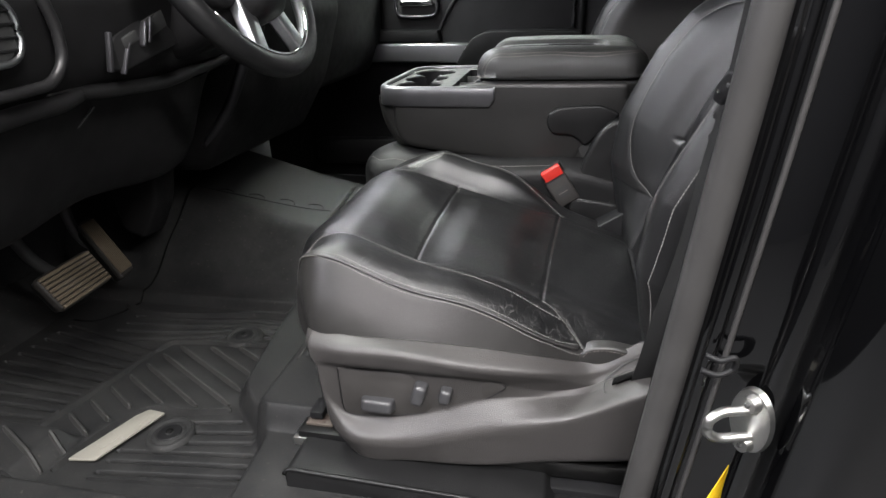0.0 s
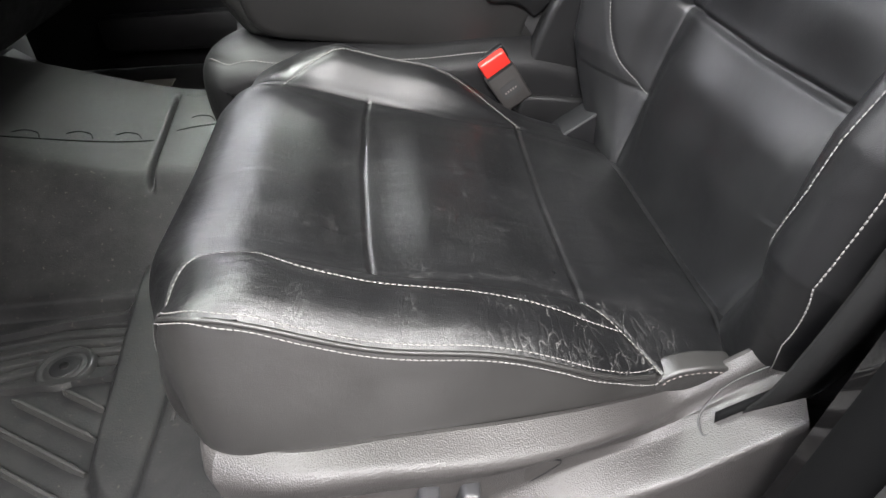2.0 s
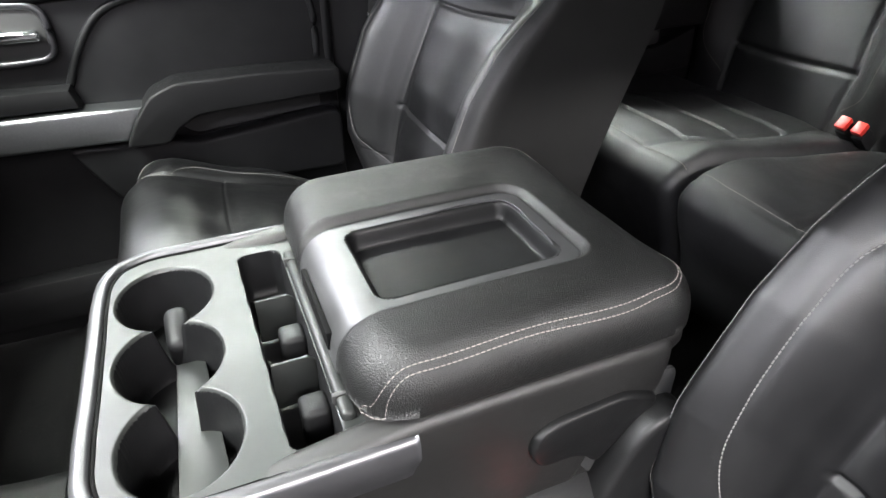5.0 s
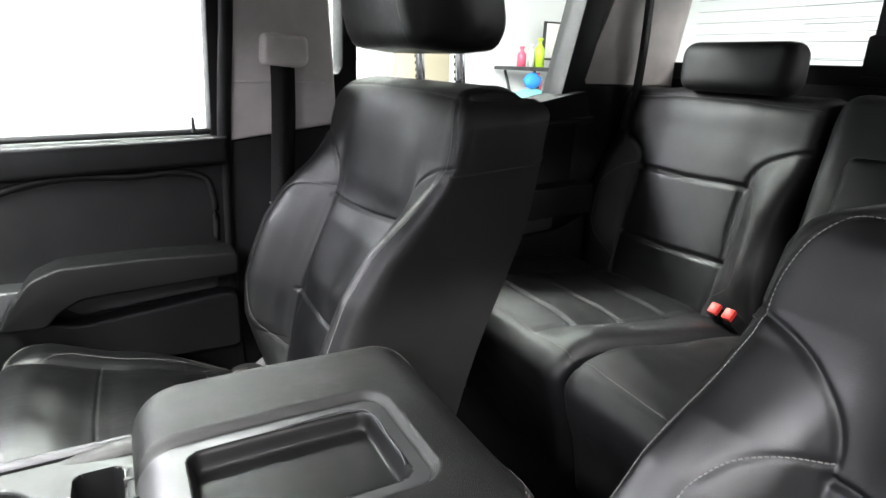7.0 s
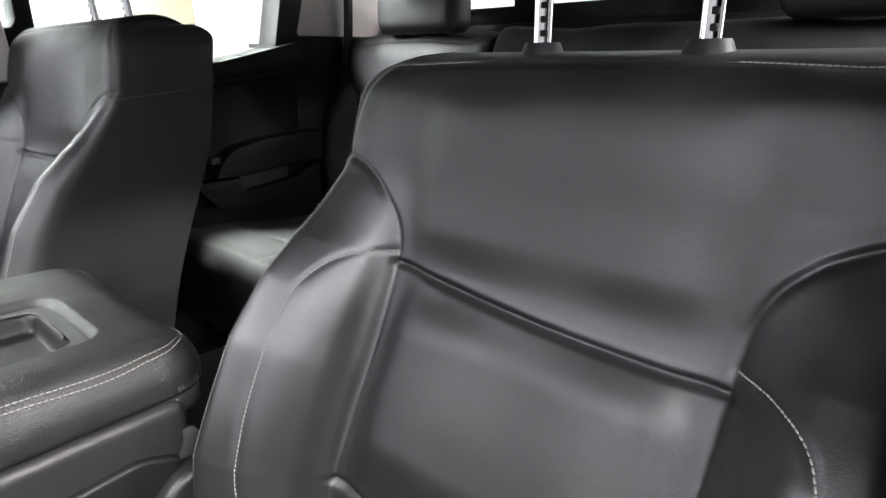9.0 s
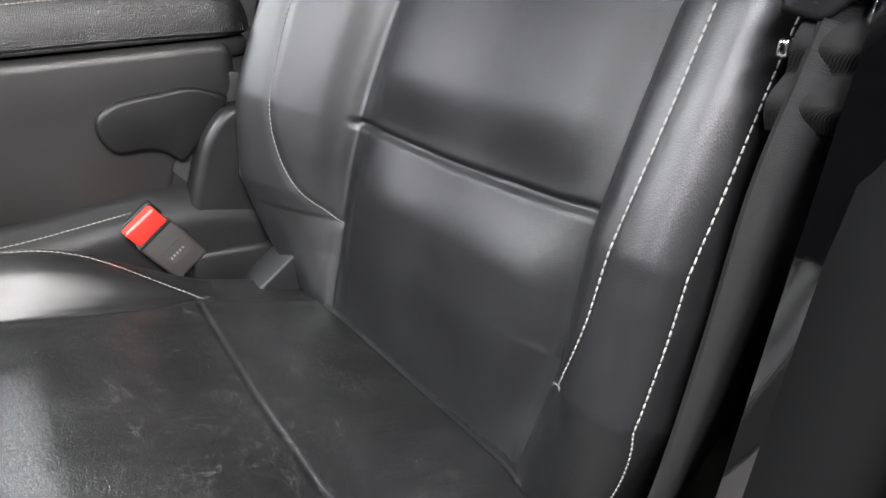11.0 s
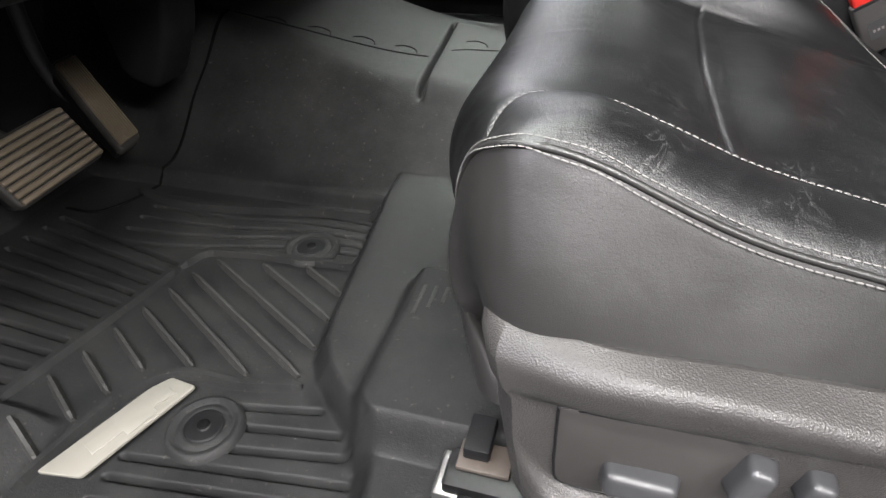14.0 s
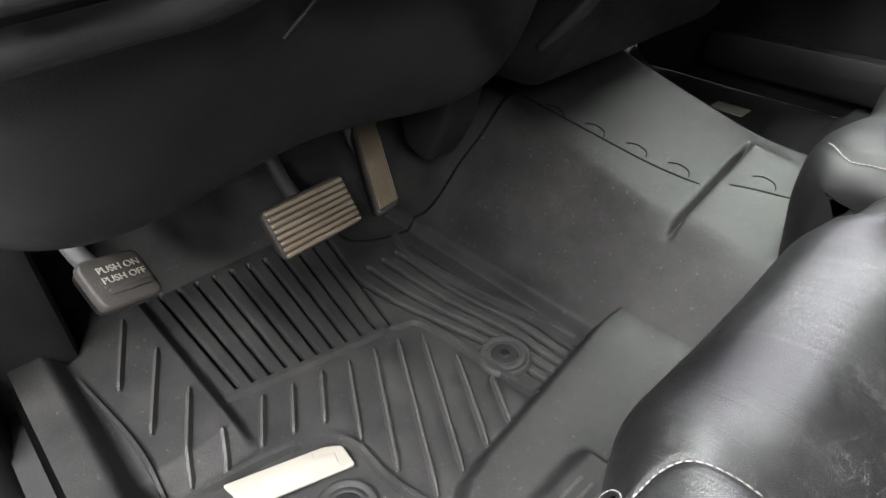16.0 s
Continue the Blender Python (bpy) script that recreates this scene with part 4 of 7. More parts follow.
    wide = np.exp(-(np.arange(-12, 13) / 6.0) ** 2)
    wide /= wide.sum()
    pad = np.concatenate([outw[:1].repeat(12, 0), outw, outw[-1:].repeat(12, 0)])
    outw = sum(pad[q:q + len(outw)] * wide[q] for q in range(25))
    outw /= np.linalg.norm(outw, axis=1)[:, None]
    ahead = smooth01(-outw[:, 0], 0.1, 0.95)
    rear = smooth01(top[:, 0], 0.17, 0.36)
    lay = []
    for f in np.linspace(0, 1, 30):
        # swells under the piping, then falls in to the shell, most of all at the front
        bulge = 0.016 * np.sin(np.pi * min(1.0, f * 1.15)) ** 0.8 if f * 1.15 < 1 else 0.0
        swing = (0.026 * smooth01(f, 0.0, 0.7)) * (1 - 0.8 * rear) * (1 - ahead) - 0.058 * ahead * f ** 2.5
        o = bulge * (1 - 0.7 * rear) * (1 - 0.45 * ahead) + swing
        drop = np.minimum(0.16, np.maximum(top[:, 2] - 0.12, 0.03)) * f
        lay.append(np.stack([top[:, 0] + outw[:, 0] * o, top[:, 1] + outw[:, 1] * o, top[:, 2] - drop], 1))
    lay = np.stack(lay)
    cushion["skirt"] = put("side_skirt", mesh_of("side_skirt", lay.reshape(-1, 3), grid_faces(30, len(top)), LEATHER_SIDE), seat, "dark grey vinyl side skirt")
    loop = [(ax(0.050), -0.166), (ax(0.026), -0.1685), (ax(0.004), -0.1755), (ax(-0.0075), -0.189), (ax(-0.0135), -0.206)]
    for line, host in ((deco_o, "outer"), (tail_o, "outer"), (deco_i, "inner"), (loop, "outer")):
        p, n = cu.on(line, 260)
        stitches("stitching", p + n * 0.0008, n, THREAD, cushion[host])
    line = [tuple(q) for q in pipe[::6]]
    for d in (0.0045, -0.0035):
        run = spline(line, 200)
        side = np.gradient(run, axis=0)[:, ::-1] * np.array([-1, 1])
        side /= np.linalg.norm(side, axis=1)[:, None]
        side *= np.sign(side[60, 1])
        p, n = cu.on([tuple(q) for q in (run + side * d)[:-8:4]], 300)
        stitches("stitching", p + n * 0.0006, n, THREAD, cushion["skirt"], width=0.0010, high=0.0006)
    put("piping", tube_mesh("piping", top[5:171] + np.array([0, -0.0004, 0.0004]), 0.0022, LEATHER_SIDE, 140, 6), cushion["skirt"])

    # backrest
    bk = Loft(BACK_PROFILE, back_section, 380, 340, 1.0, lambda x, z, a: (1 - smooth01(a, BACK_TOP, BACK_TOP + 0.03), 0, -smooth01(a, BACK_TOP, BACK_TOP + 0.03))[::2])
    az = lambda z: float(np.interp(z, BACK_Z, BACK_A))
    k1, k2 = az(0.402), az(0.606)
    cross_l = np.array([(k1, -0.165), (k1 - 0.004, 0), (k1, 0.165)])
    cross_u = spline([(k2 - 0.021, -0.163), (k2 - 0.016, 0), (k2, 0.163)], 30)
    edge = [(az(0.16), 0.145), (az(0.24), 0.155), (az(0.3), 0.161), (k1, 0.163), (k2, 0.164), (az(0.630), 0.166), (az(0.655), 0.176), (az(0.678), 0.197), (az(0.696), 0.228), (az(0.708), 0.275)]
    seam_p = spline(edge, 80)
    seam_m = seam_p * np.array([1, -1])
    arc = [(az(0.295), 0.161), (az(0.325), 0.193), (az(0.37), 0.212), (az(0.42), 0.219), (az(0.5), 0.222), (az(0.56), 0.220), (az(0.592), 0.206), (az(0.610), 0.185), (az(0.618), 0.165)]
    arc_m = [(a - 0.015, -(s + 0.012 * float(smooth01(s, 0.165, 0.20)))) for a, s in arc]
    rim = [(az(0.16), 0.212), (az(0.24), 0.243), (az(0.30), 0.260), (az(0.36), 0.266), (az(0.5), 0.267), (az(0.6), 0.264), (az(0.69), 0.260), (az(0.74), 0.2585), (az(0.775), 0.246), (az(0.795), 0.226), (BACK_TOP + 0.010, 0.19), (BACK_TOP + 0.016, 0.12), (BACK_TOP + 0.017, 0.0)]
    rim_m = [(a, -s - 0.0025) for a, s in rim]
    for seam, dep in ((cross_l, 0.007), (cross_u, 0.007), (seam_p, 0.005), (seam_m, 0.005), (spline(arc, 50), 0.002), (spline(arc_m, 50), 0.002), (spline(rim, 60), 0.003), (spline(rim_m, 60), 0.003)):
        bk.sink(np.asarray(seam), dep * 0.75, 0.0036)

    rr = spline(rim, 120)

    def back_zones(a, s):
        sp = np.interp(a, seam_p[:, 0], seam_p[:, 1])
        out = np.full(a.shape, "up", dtype=object)
        out[a < np.interp(s, cross_u[:, 1], cross_u[:, 0])] = "mid"
        out[a < k1] = "low"
        out[(s > sp) & (a < az(0.708))] = "inner"
        out[(s < -sp) & (a < az(0.708))] = "outer"
        far = np.interp(a, rr[:, 0], rr[:, 1], right=0.0)
        out[(s > far)] = "side_i"
        out[(s < -far - 0.0025)] = "side_o"
        return out

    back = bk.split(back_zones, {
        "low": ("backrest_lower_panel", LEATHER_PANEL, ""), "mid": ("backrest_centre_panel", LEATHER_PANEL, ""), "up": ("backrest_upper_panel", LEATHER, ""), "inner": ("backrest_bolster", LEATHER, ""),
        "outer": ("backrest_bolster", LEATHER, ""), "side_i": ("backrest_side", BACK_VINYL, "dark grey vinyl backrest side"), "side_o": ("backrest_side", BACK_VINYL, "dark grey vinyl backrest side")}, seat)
    for line, host in ((arc, "inner"), (arc_m, "outer")):
        p, n = bk.on(line, 240)
        stitches("stitching", p + n * 0.0008, n, THREAD, back[host])
    for line, host, sg in ((rim[:-1], "side_i", -1), (rim_m[:-1], "side_o", 1)):
        p, n = bk.on([(a, s + sg * 0.006) for a, s in line], 300)
        stitches("stitching", p + n * 0.0008, n, THREAD, back[host])
    # crossing seam on the backrest sides under the shoulder band
    for host, sg in (("side_i", 1), ("side_o", -1)):
        i = int(np.argmax(bk.a > az(0.695)))
        row = bk.points()[i]
        keep = row[np.abs(row[:, 1]) > np.interp(bk.a[i], rr[:, 0], rr[:, 1])]
        keep = keep[keep[:, 1] * sg > 0]
        keep = keep[np.argsort(keep[:, 0])]
        put("side_seam", tube_mesh("side_seam", keep[::3] + np.array([0, sg * 0.0004, 0]), 0.0013, INK, 30, 5), back[host])
    # rear shell of the backrest
    pp = bk.points()
    last = int(np.argmax(bk.a > BACK_TOP))
    left, right = pp[:last, 0], pp[:last, -1]
    f = np.linspace(0, 1, 24)[None, :, None]
    mid = left[:, None] * (1 - f) + right[:, None] * f
    mid[..., 0] += 0.02 * np.sin(np.pi * f[..., 0])
    put("backrest_rear", mesh_of("backrest_rear", mid.reshape(-1, 3), grid_faces(mid.shape[0], 24), LEATHER_SIDE), seat)

    # headrest on two posts
    hr = []
    prof = spline([(-0.020, 0.905), (-0.008, 0.882), (0.025, 0.873), (0.110, 0.866), (0.143, 0.871), (0.156, 0.892), (0.155, 0.94), (0.143, 1.00), (0.118, 1.055), (0.07, 1.075), (0.02, 1.062), (-0.012, 1.02), (-0.028, 0.96), (-0.020, 0.905)], 61)[:-1]
    ys = np.linspace(-1, 1, 25)
    for yv in ys:
        e = 1 - abs(yv) ** 9 * 0.20
        cx, cz = 0.065, 0.965
        for px, pz in prof:
            hr.append((0.672 + cx + (px - cx) * e, 0.152 * np.sign(yv) * abs(yv) ** 0.85 + 0 * px, cz + (pz - cz) * e))
    cols = len(prof)
    faces = grid_faces(len(ys), cols, True) + [tuple(range(cols))[::-1], tuple((len(ys) - 1) * cols + k for k in range(cols))]
    head = put("headrest", mesh_of("headrest", hr, faces, LEATHER), seat, "black leather headrest on chrome posts")
    for sg in (-1, 1):
        line = np.array([(0.672 + 0.065 + (px - 0.065) * 0.988, sg * 0.118, 0.965 + (pz - 0.965) * 0.988) for px, pz in prof])
        nn = line - np.array([0.737, sg * 0.118, 0.965])
        nn /= np.linalg.norm(nn, axis=1)[:, None]
        stitches("stitching", line + nn * 0.0006, nn, THREAD_DARK, head)
        bm = bmesh.new()
        bmesh.ops.create_cone(bm, cap_ends=True, segments=20, radius1=0.0085, radius2=0.0085, depth=0.13)
        bmesh.ops.translate(bm, verts=bm.verts, vec=(0.738, sg * 0.0755 - 0.008, 0.845))
        post = part("headrest_post", bm, CHROME, seat, "chrome headrest post")
        for k in range(4):
            part("notch", box_bm((0.004, 0.006, 0.006), (0.7315, sg * 0.0755 - 0.012, 0.825 + 0.012 * k), 0.001), BLACK_PLASTIC, post)
        bm = bmesh.new()
        bmesh.ops.create_cone(bm, cap_ends=True, segments=24, radius1=0.021, radius2=0.016, depth=0.012)
        bmesh.ops.translate(bm, verts=bm.verts, vec=(0.738, sg * 0.0755 - 0.008, 0.811))
        part("post_collar", bm, BLACK_PLASTIC, seat)

    # plastic base shell: rails from the front corner back to the arm that holds the belt
    f = lambda pts: spline(pts, 120)
    rails = [
        f([(0.036, -0.262, 0.250), (0.072, -0.279, 0.250), (0.149, -0.275, 0.247), (0.256, -0.263, 0.236), (0.351, -0.237, 0.213), (0.392, -0.224, 0.203), (0.435, -0.223, 0.232), (0.498, -0.223, 0.270)]),
        f([(0.030, -0.278, 0.242), (0.070, -0.293, 0.244), (0.150, -0.296, 0.243), (0.250, -0.288, 0.226), (0.338, -0.262, 0.207), (0.396, -0.233, 0.195), (0.436, -0.231, 0.224), (0.496, -0.230, 0.259)]),
        f([(0.029, -0.286, 0.232), (0.070, -0.300, 0.236), (0.150, -0.301, 0.236), (0.250, -0.291, 0.219), (0.336, -0.262, 0.199), (0.394, -0.236, 0.186), (0.436, -0.234, 0.216), (0.496, -0.233, 0.251)]),
        f([(0.033, -0.288, 0.212), (0.064, -0.296, 0.214), (0.150, -0.297, 0.214), (0.253, -0.283, 0.203), (0.330, -0.256, 0.187), (0.392, -0.240, 0.180), (0.436, -0.238, 0.208), (0.495, -0.237, 0.240)]),
        f([(0.040, -0.288, 0.204), (0.062, -0.287, 0.206), (0.150, -0.285, 0.206), (0.254, -0.273, 0.195), (0.334, -0.252, 0.173), (0.384, -0.240, 0.176), (0.427, -0.243, 0.204), (0.486, -0.242, 0.232)]),
        f([(0.042, -0.289, 0.170), (0.062, -0.286, 0.134), (0.150, -0.283, 0.135), (0.262, -0.272, 0.166), (0.332, -0.256, 0.166), (0.382, -0.250, 0.171), (0.424, -0.250, 0.198), (0.482, -0.248, 0.225)]),
        f([(0.052, -0.291, 0.108), (0.066, -0.303, 0.112), (0.152, -0.303, 0.115), (0.262, -0.294, 0.142), (0.325, -0.288, 0.153), (0.374, -0.279, 0.165), (0.416, -0.276, 0.188), (0.474, -0.272, 0.217)]),
        f([(0.057, -0.291, 0.100), (0.074, -0.306, 0.103), (0.153, -0.307, 0.105), (0.259, -0.299, 0.132), (0.322, -0.292, 0.145), (0.372, -0.286, 0.162), (0.412, -0.284, 0.184), (0.472, -0.280, 0.213)]),
        f([(0.061, -0.289, 0.091), (0.080, -0.303, 0.092), (0.154, -0.304, 0.094), (0.262, -0.297, 0.118), (0.324, -0.291, 0.130), (0.374, -0.286, 0.146), (0.414, -0.284, 0.166), (0.476, -0.280, 0.194)]),
        f([(0.072, -0.282, 0.066), (0.086, -0.295, 0.065), (0.156, -0.297, 0.070), (0.268, -0.295, 0.076), (0.328, -0.290, 0.086), (0.380, -0.287, 0.092), (0.430, -0.285, 0.098), (0.502, -0.279, 0.106)]),
        f([(0.074, -0.268, 0.064), (0.090, -0.272, 0.062), (0.156, -0.272, 0.066), (0.268, -0.272, 0.072), (0.328, -0.270, 0.082), (0.380, -0.268, 0.088), (0.430, -0.266, 0.094), (0.502, -0.262, 0.102)]),
    ]
    grid = np.stack(rails, 1)
    way = np.array([0, 0.10, 0.16, 0.26, 0.31, 0.56, 0.70, 0.745, 0.79, 0.95, 1.0])
    fine = np.linspace(0, 1, 72)
    dense = np.stack([np.stack([np.interp(fine, way, grid[i, :, k]) for k in range(3)], 1) for i in range(120)])
    soft = np.exp(-(np.arange(-3, 4) / 1.5) ** 2)
    soft /= soft.sum()
    padded = np.concatenate([dense[:, :1].repeat(3, 1), dense, dense[:, -1:].repeat(3, 1)], 1)
    dense = sum(padded[:, k:k + 72] * soft[k] for k in range(7))
    run = np.exp(-(np.arange(-9, 10) / 5.0) ** 2)
    run /= run.sum()
    ext = np.concatenate([2 * dense[:1] - dense[9:0:-1], dense, 2 * dense[-1:] - dense[-2:-11:-1]])
    dense = sum(ext[k:k + 120] * run[k] for k in range(19))
    verts = [tuple(q) for q in dense.reshape(-1, 3)]
    shell = put("base_shell", mesh_of("base_shell", verts, grid_faces(120, 72), SHELL), seat, "grained dark plastic seat base")
    # return faces of the shell: top shelf and front
    ring_t = [verts[i * 72] for i in range(120)]
    ring_f = [verts[k] for k in range(72)]
    for nm, ring, pushes in (("shell_shelf", ring_t, [(0, 0, 0), (0, 0.004, -0.001), (0, 0.012, -0.014), (0, 0.02, -0.05)]),
                             ("shell_front", ring_f, [(0, 0, 0), (-0.008, 0.010, 0), (-0.014, 0.026, 0), (-0.017, 0.05, 0), (-0.018, 0.10, 0), (-0.012, 0.45, 0)])):
        vs = [tuple(np.array(q) + np.array(push)) for push in pushes for q in ring]
        put(nm, mesh_of(nm, vs, grid_faces(len(pushes), len(ring)), SHELL), shell)
    tear = spline([(0.067, 0.204), (0.068, 0.166), (0.073, 0.134), (0.10, 0.132), (0.15, 0.1365), (0.20, 0.1465), (0.24, 0.158), (0.265, 0.170), (0.283, 0.186), (0.25, 0.1955), (0.20, 0.202), (0.12, 0.2045), (0.067, 0.204)], 90)
    face_y = lambda x: -0.2865 + 0.0195 * smooth01(x, 0.10, 0.32)

    def on_face(bm):
        """Shears a flat piece to follow the inward sweep of the panel."""
        for vert in bm.verts:
            vert.co.y += float(face_y(vert.co.x))
        return bm

    panel = part("adjuster_panel", on_face(slab_bm([tuple(q) for q in tear[:-1]], -0.0015, 0.006, "y", 0.001)), PANEL, seat, "smooth dark adjuster panel with three switches")
    put("panel_gap", tube_mesh("panel_gap", [(x, float(face_y(x)) - 0.001, z) for x, z in tear[::3]], 0.0010, BLACK_PLASTIC, 120, 5), panel)

    def switch(name, size, at, turn, label):
        """A moulded switch: a wide foot and a flat rounded cap that tapers outwards."""
        bm = box_bm(size, (0, 0, 0), 0.0)
        for vert in bm.verts:
            if vert.co.y < 0:
                vert.co.x *= 0.84
                vert.co.z = vert.co.z * 0.72 - 0.001
        bmesh.ops.bevel(bm, geom=list(bm.edges), offset=0.0062, segments=5, affect="EDGES", profile=0.6)
        bmesh.ops.rotate(bm, verts=bm.verts, matrix=Euler(tuple(radians(q) for q in turn)).to_matrix())
        bmesh.ops.translate(bm, verts=bm.verts, vec=at)
        return part(name, bm, SWITCH, panel, label)

    switch("slide_switch", (0.048, 0.020, 0.0235), (0.1185, -0.290, 0.1545), (-12, 2, 0), "satin grey seat slide switch")
    switch("recline_switch", (0.0190, 0.022, 0.037), (0.1745, -0.287, 0.1765), (-8, 16, 0), "satin grey recline switch")
    switch("lumbar_switch", (0.0175, 0.020, 0.026), (0.2080, -0.283, 0.1745), (-8, 12, 0), "satin grey lumbar switch")
    # belt slot, a black ribbon for its shaded opening, and guide in the arm of the shell
    across = [(0.28, 0.72, 0.63)] * 2
    put("belt_slot", strap_mesh("belt_slot", [(0.414, -0.252, 0.1965), (0.470, -0.252, 0.2285)], across, 0.0085, 0.0036, GAP_TRIM_BLACK, 12), shell)
    put("guide_outline", tube_mesh("guide_outline", [(0.455, -0.262, 0.209), (0.415, -0.262, 0.187), (0.404, -0.258, 0.184), (0.404, -0.248, 0.190), (0.418, -0.238, 0.2045), (0.47, -0.234, 0.238)], 0.0009, INK, 60, 5), shell)
    # grey flap where cushion and shell meet
    flap = part("corner_flap", slab_bm(rounded([(0.366, 0.190), (0.371, 0.212), (0.377, 0.220), (0.388, 0.227), (0.410, 0.229), (0.440, 0.224), (0.440, 0.19)], 0.006), -0.2275, -0.206, "y", 0.005, 4), LEATHER_SIDE, seat, "grey vinyl corner flap")
    line = spline([(0.376, -0.2278, 0.212), (0.382, -0.2278, 0.219), (0.392, -0.2278, 0.2225), (0.412, -0.2278, 0.2235), (0.437, -0.2278, 0.219)], 50)
    stitches("stitching", line, np.array([(0, -1, 0)] * 50), THREAD_DARK, flap, 0.005, 0.0035, 0.0009)
    # slide rails under the seat
    for y in (-0.262, 0.20):
        rail = part("slide_rail", box_bm((0.56, 0.034, 0.026), (0.27, y, 0.070), 0.004), RAIL, seat, "dark steel seat slide rail")
        part("rail_bracket", box_bm((0.04, 0.026, 0.004), (0.018, y + 0.01, 0.085), 0.001), RUSTY, rail, "rust-stained bracket")
        part("rail_cap", box_bm((0.022, 0.040, 0.014), (-0.006, y, 0.066), 0.003), STEEL, rail)
        part("rail_stop", box_bm((0.020, 0.034, 0.012), (0.012, y + 0.02, 0.096), 0.002), BLACK_PLASTIC, rail)
    part("seat_pan", box_bm((0.48, 0.42, 0.06), (0.29, 0, 0.115), 0.01), BLACK_PLASTIC, seat)
    # hinge cover and grey foot between cushion and backrest on the inner side
    foot = part("hinge_foot", slab_bm(rounded([(0.378, 0.19), (0.386, 0.214), (0.462, 0.262), (0.474, 0.260), (0.502, 0.21), (0.502, 0.16)], 0.006), 0.200, 0.250, "y", 0.007, 3), BLACK_PLASTIC, seat, "dark plastic seat hinge cover")
    part("hinge_tab", box_bm((0.03, 0.03, 0.05), (0.485, 0.236, 0.205), 0.009, 3, (0, 20, 0)), LEATHER_SIDE, foot)
    part("inner_hinge", box_bm((0.14, 0.03, 0.05), (0.42, 0.262, 0.235), 0.008, 3, (0, 8, 0)), HINGE_PLASTIC, seat)
    return seat


driver_seat = front_seat((0, 0.885, 0), "black leather driver seat with pale stitching and power adjuster switches")
passenger_seat = copy_thing(driver_seat, Matrix.Translation((-0.040, 1.830, 0.040)) @ Matrix.Diagonal((1, -1, 1, 1)))
tagged(passenger_seat, "black leather passenger seat with an upright backrest beside the console")
# the passenger backrest stands more upright
pivot = Matrix.Translation((0.46, 0, 0.20))
upright = pivot @ Matrix.Rotation(radians(-4.5), 4, "Y") @ pivot.inverted()
for child in passenger_seat.children:
    if child.name.startswith(("backrest", "headrest", "post_collar")):
        child.matrix_basis = upright if child.name.startswith("backrest") else upright @ Matrix.Translation((0.052, 0, -0.013) if "post" in child.name else (0.011, 0, -0.012))

# ---- seat belt and riser on the driver side ----
belt = thing("seat_belt", (0.43, 0.632, 0.205), "black woven seat belt hanging beside the driver seat", "seat belt")
at = np.array([0.43, 0.632, 0.205])
line = np.array([(0.456, 0.634, 0.198), (0.461, 0.621, 0.235), (0.470, 0.611, 0.30), (0.486, 0.605, 0.39), (0.495, 0.600, 0.47), (0.503, 0.588, 0.55), (0.507, 0.585, 0.62), (0.528, 0.584, 0.80), (0.54, 0.590, 1.00)]) - at
put("webbing", strap_mesh("webbing", line, [(0.97, 0.0, 0.2), (0.98, -0.03, 0.1), (0.99, -0.06, 0.0), (0.97, -0.15, -0.05), (0.88, -0.45, -0.1), (0.40, -0.90, -0.05), (0.32, -0.94, 0), (0.35, -0.93, 0), (0.5, -0.8, 0)], 0.047, 0.0024, BELT, 90), belt)
turn = (4, 8, -72)
TR = Euler([radians(q) for q in turn]).to_matrix()
hub_at = np.array((0.500, 0.580, 0.553)) - at
spot = lambda *q: tuple(hub_at + np.array(TR @ Vector(q)))
tongue = part("latch_tongue", slab_bm(rounded([(-0.040, -0.016), (-0.034, 0.002), (-0.018, 0.018), (0.034, 0.018), (0.038, 0.0), (0.030, -0.004), (-0.014, -0.006), (-0.022, -0.018)], 0.005), -0.013, 0.011, "y", 0.004, 3), BLACK_PLASTIC, belt, "black latch tongue")
tongue.data.transform(Matrix.Translation(hub_at) @ TR.to_4x4())
part("tongue_slot", box_bm((0.046, 0.026, 0.004), spot(0.008, -0.002, 0.0055), 0.001, 2, turn), INK, tongue)
part("tongue_blade", box_bm((0.044, 0.010, 0.013), spot(0.012, -0.010, -0.0095), 0.003, 3, turn), CHROME, tongue, "chrome latch blade")
for dx in (-0.004, 0.020):
    part("rivet", box_bm((0.003, 0.003, 0.003), spot(dx, -0.0135, 0.012), 0.001, 2, turn), CHROME, tongue)
part("rivet", box_bm((0.004, 0.004, 0.004), spot(-0.026, -0.0135, -0.004), 0.001, 2, turn), CHROME, tongue)
put("belt_fold", strap_mesh("belt_fold", np.array([(0.498, 0.590, 0.543), (0.488, 0.591, 0.530), (0.494, 0.593, 0.518), (0.487, 0.595, 0.508), (0.496, 0.597, 0.494)]) - at, [(0.4, -0.9, 0)] * 5, 0.040, 0.003, BELT, 40), belt)
part("belt_stop", box_bm((0.006, 0.005, 0.008), tuple(np.array((0.482, 0.612, 0.528)) - at), 0.002, 3), CHROME, belt, "small bright belt stop")
riser = thing("seat_riser_cover", (0.25, 0.57, 0.0), "satin black plastic seat riser cover beside the sill", "cover")
part("cover", slab_bm(rounded([(-0.252, -0.02), (-0.252, 0.068), (-0.244, 0.075), (0.088, 0.063), (0.100, 0.046), (0.34, 0.044), (0.34, -0.02)], 0.005), -0.028, 0.045, "y", 0.008, 3), HINGE_PLASTIC, riser)
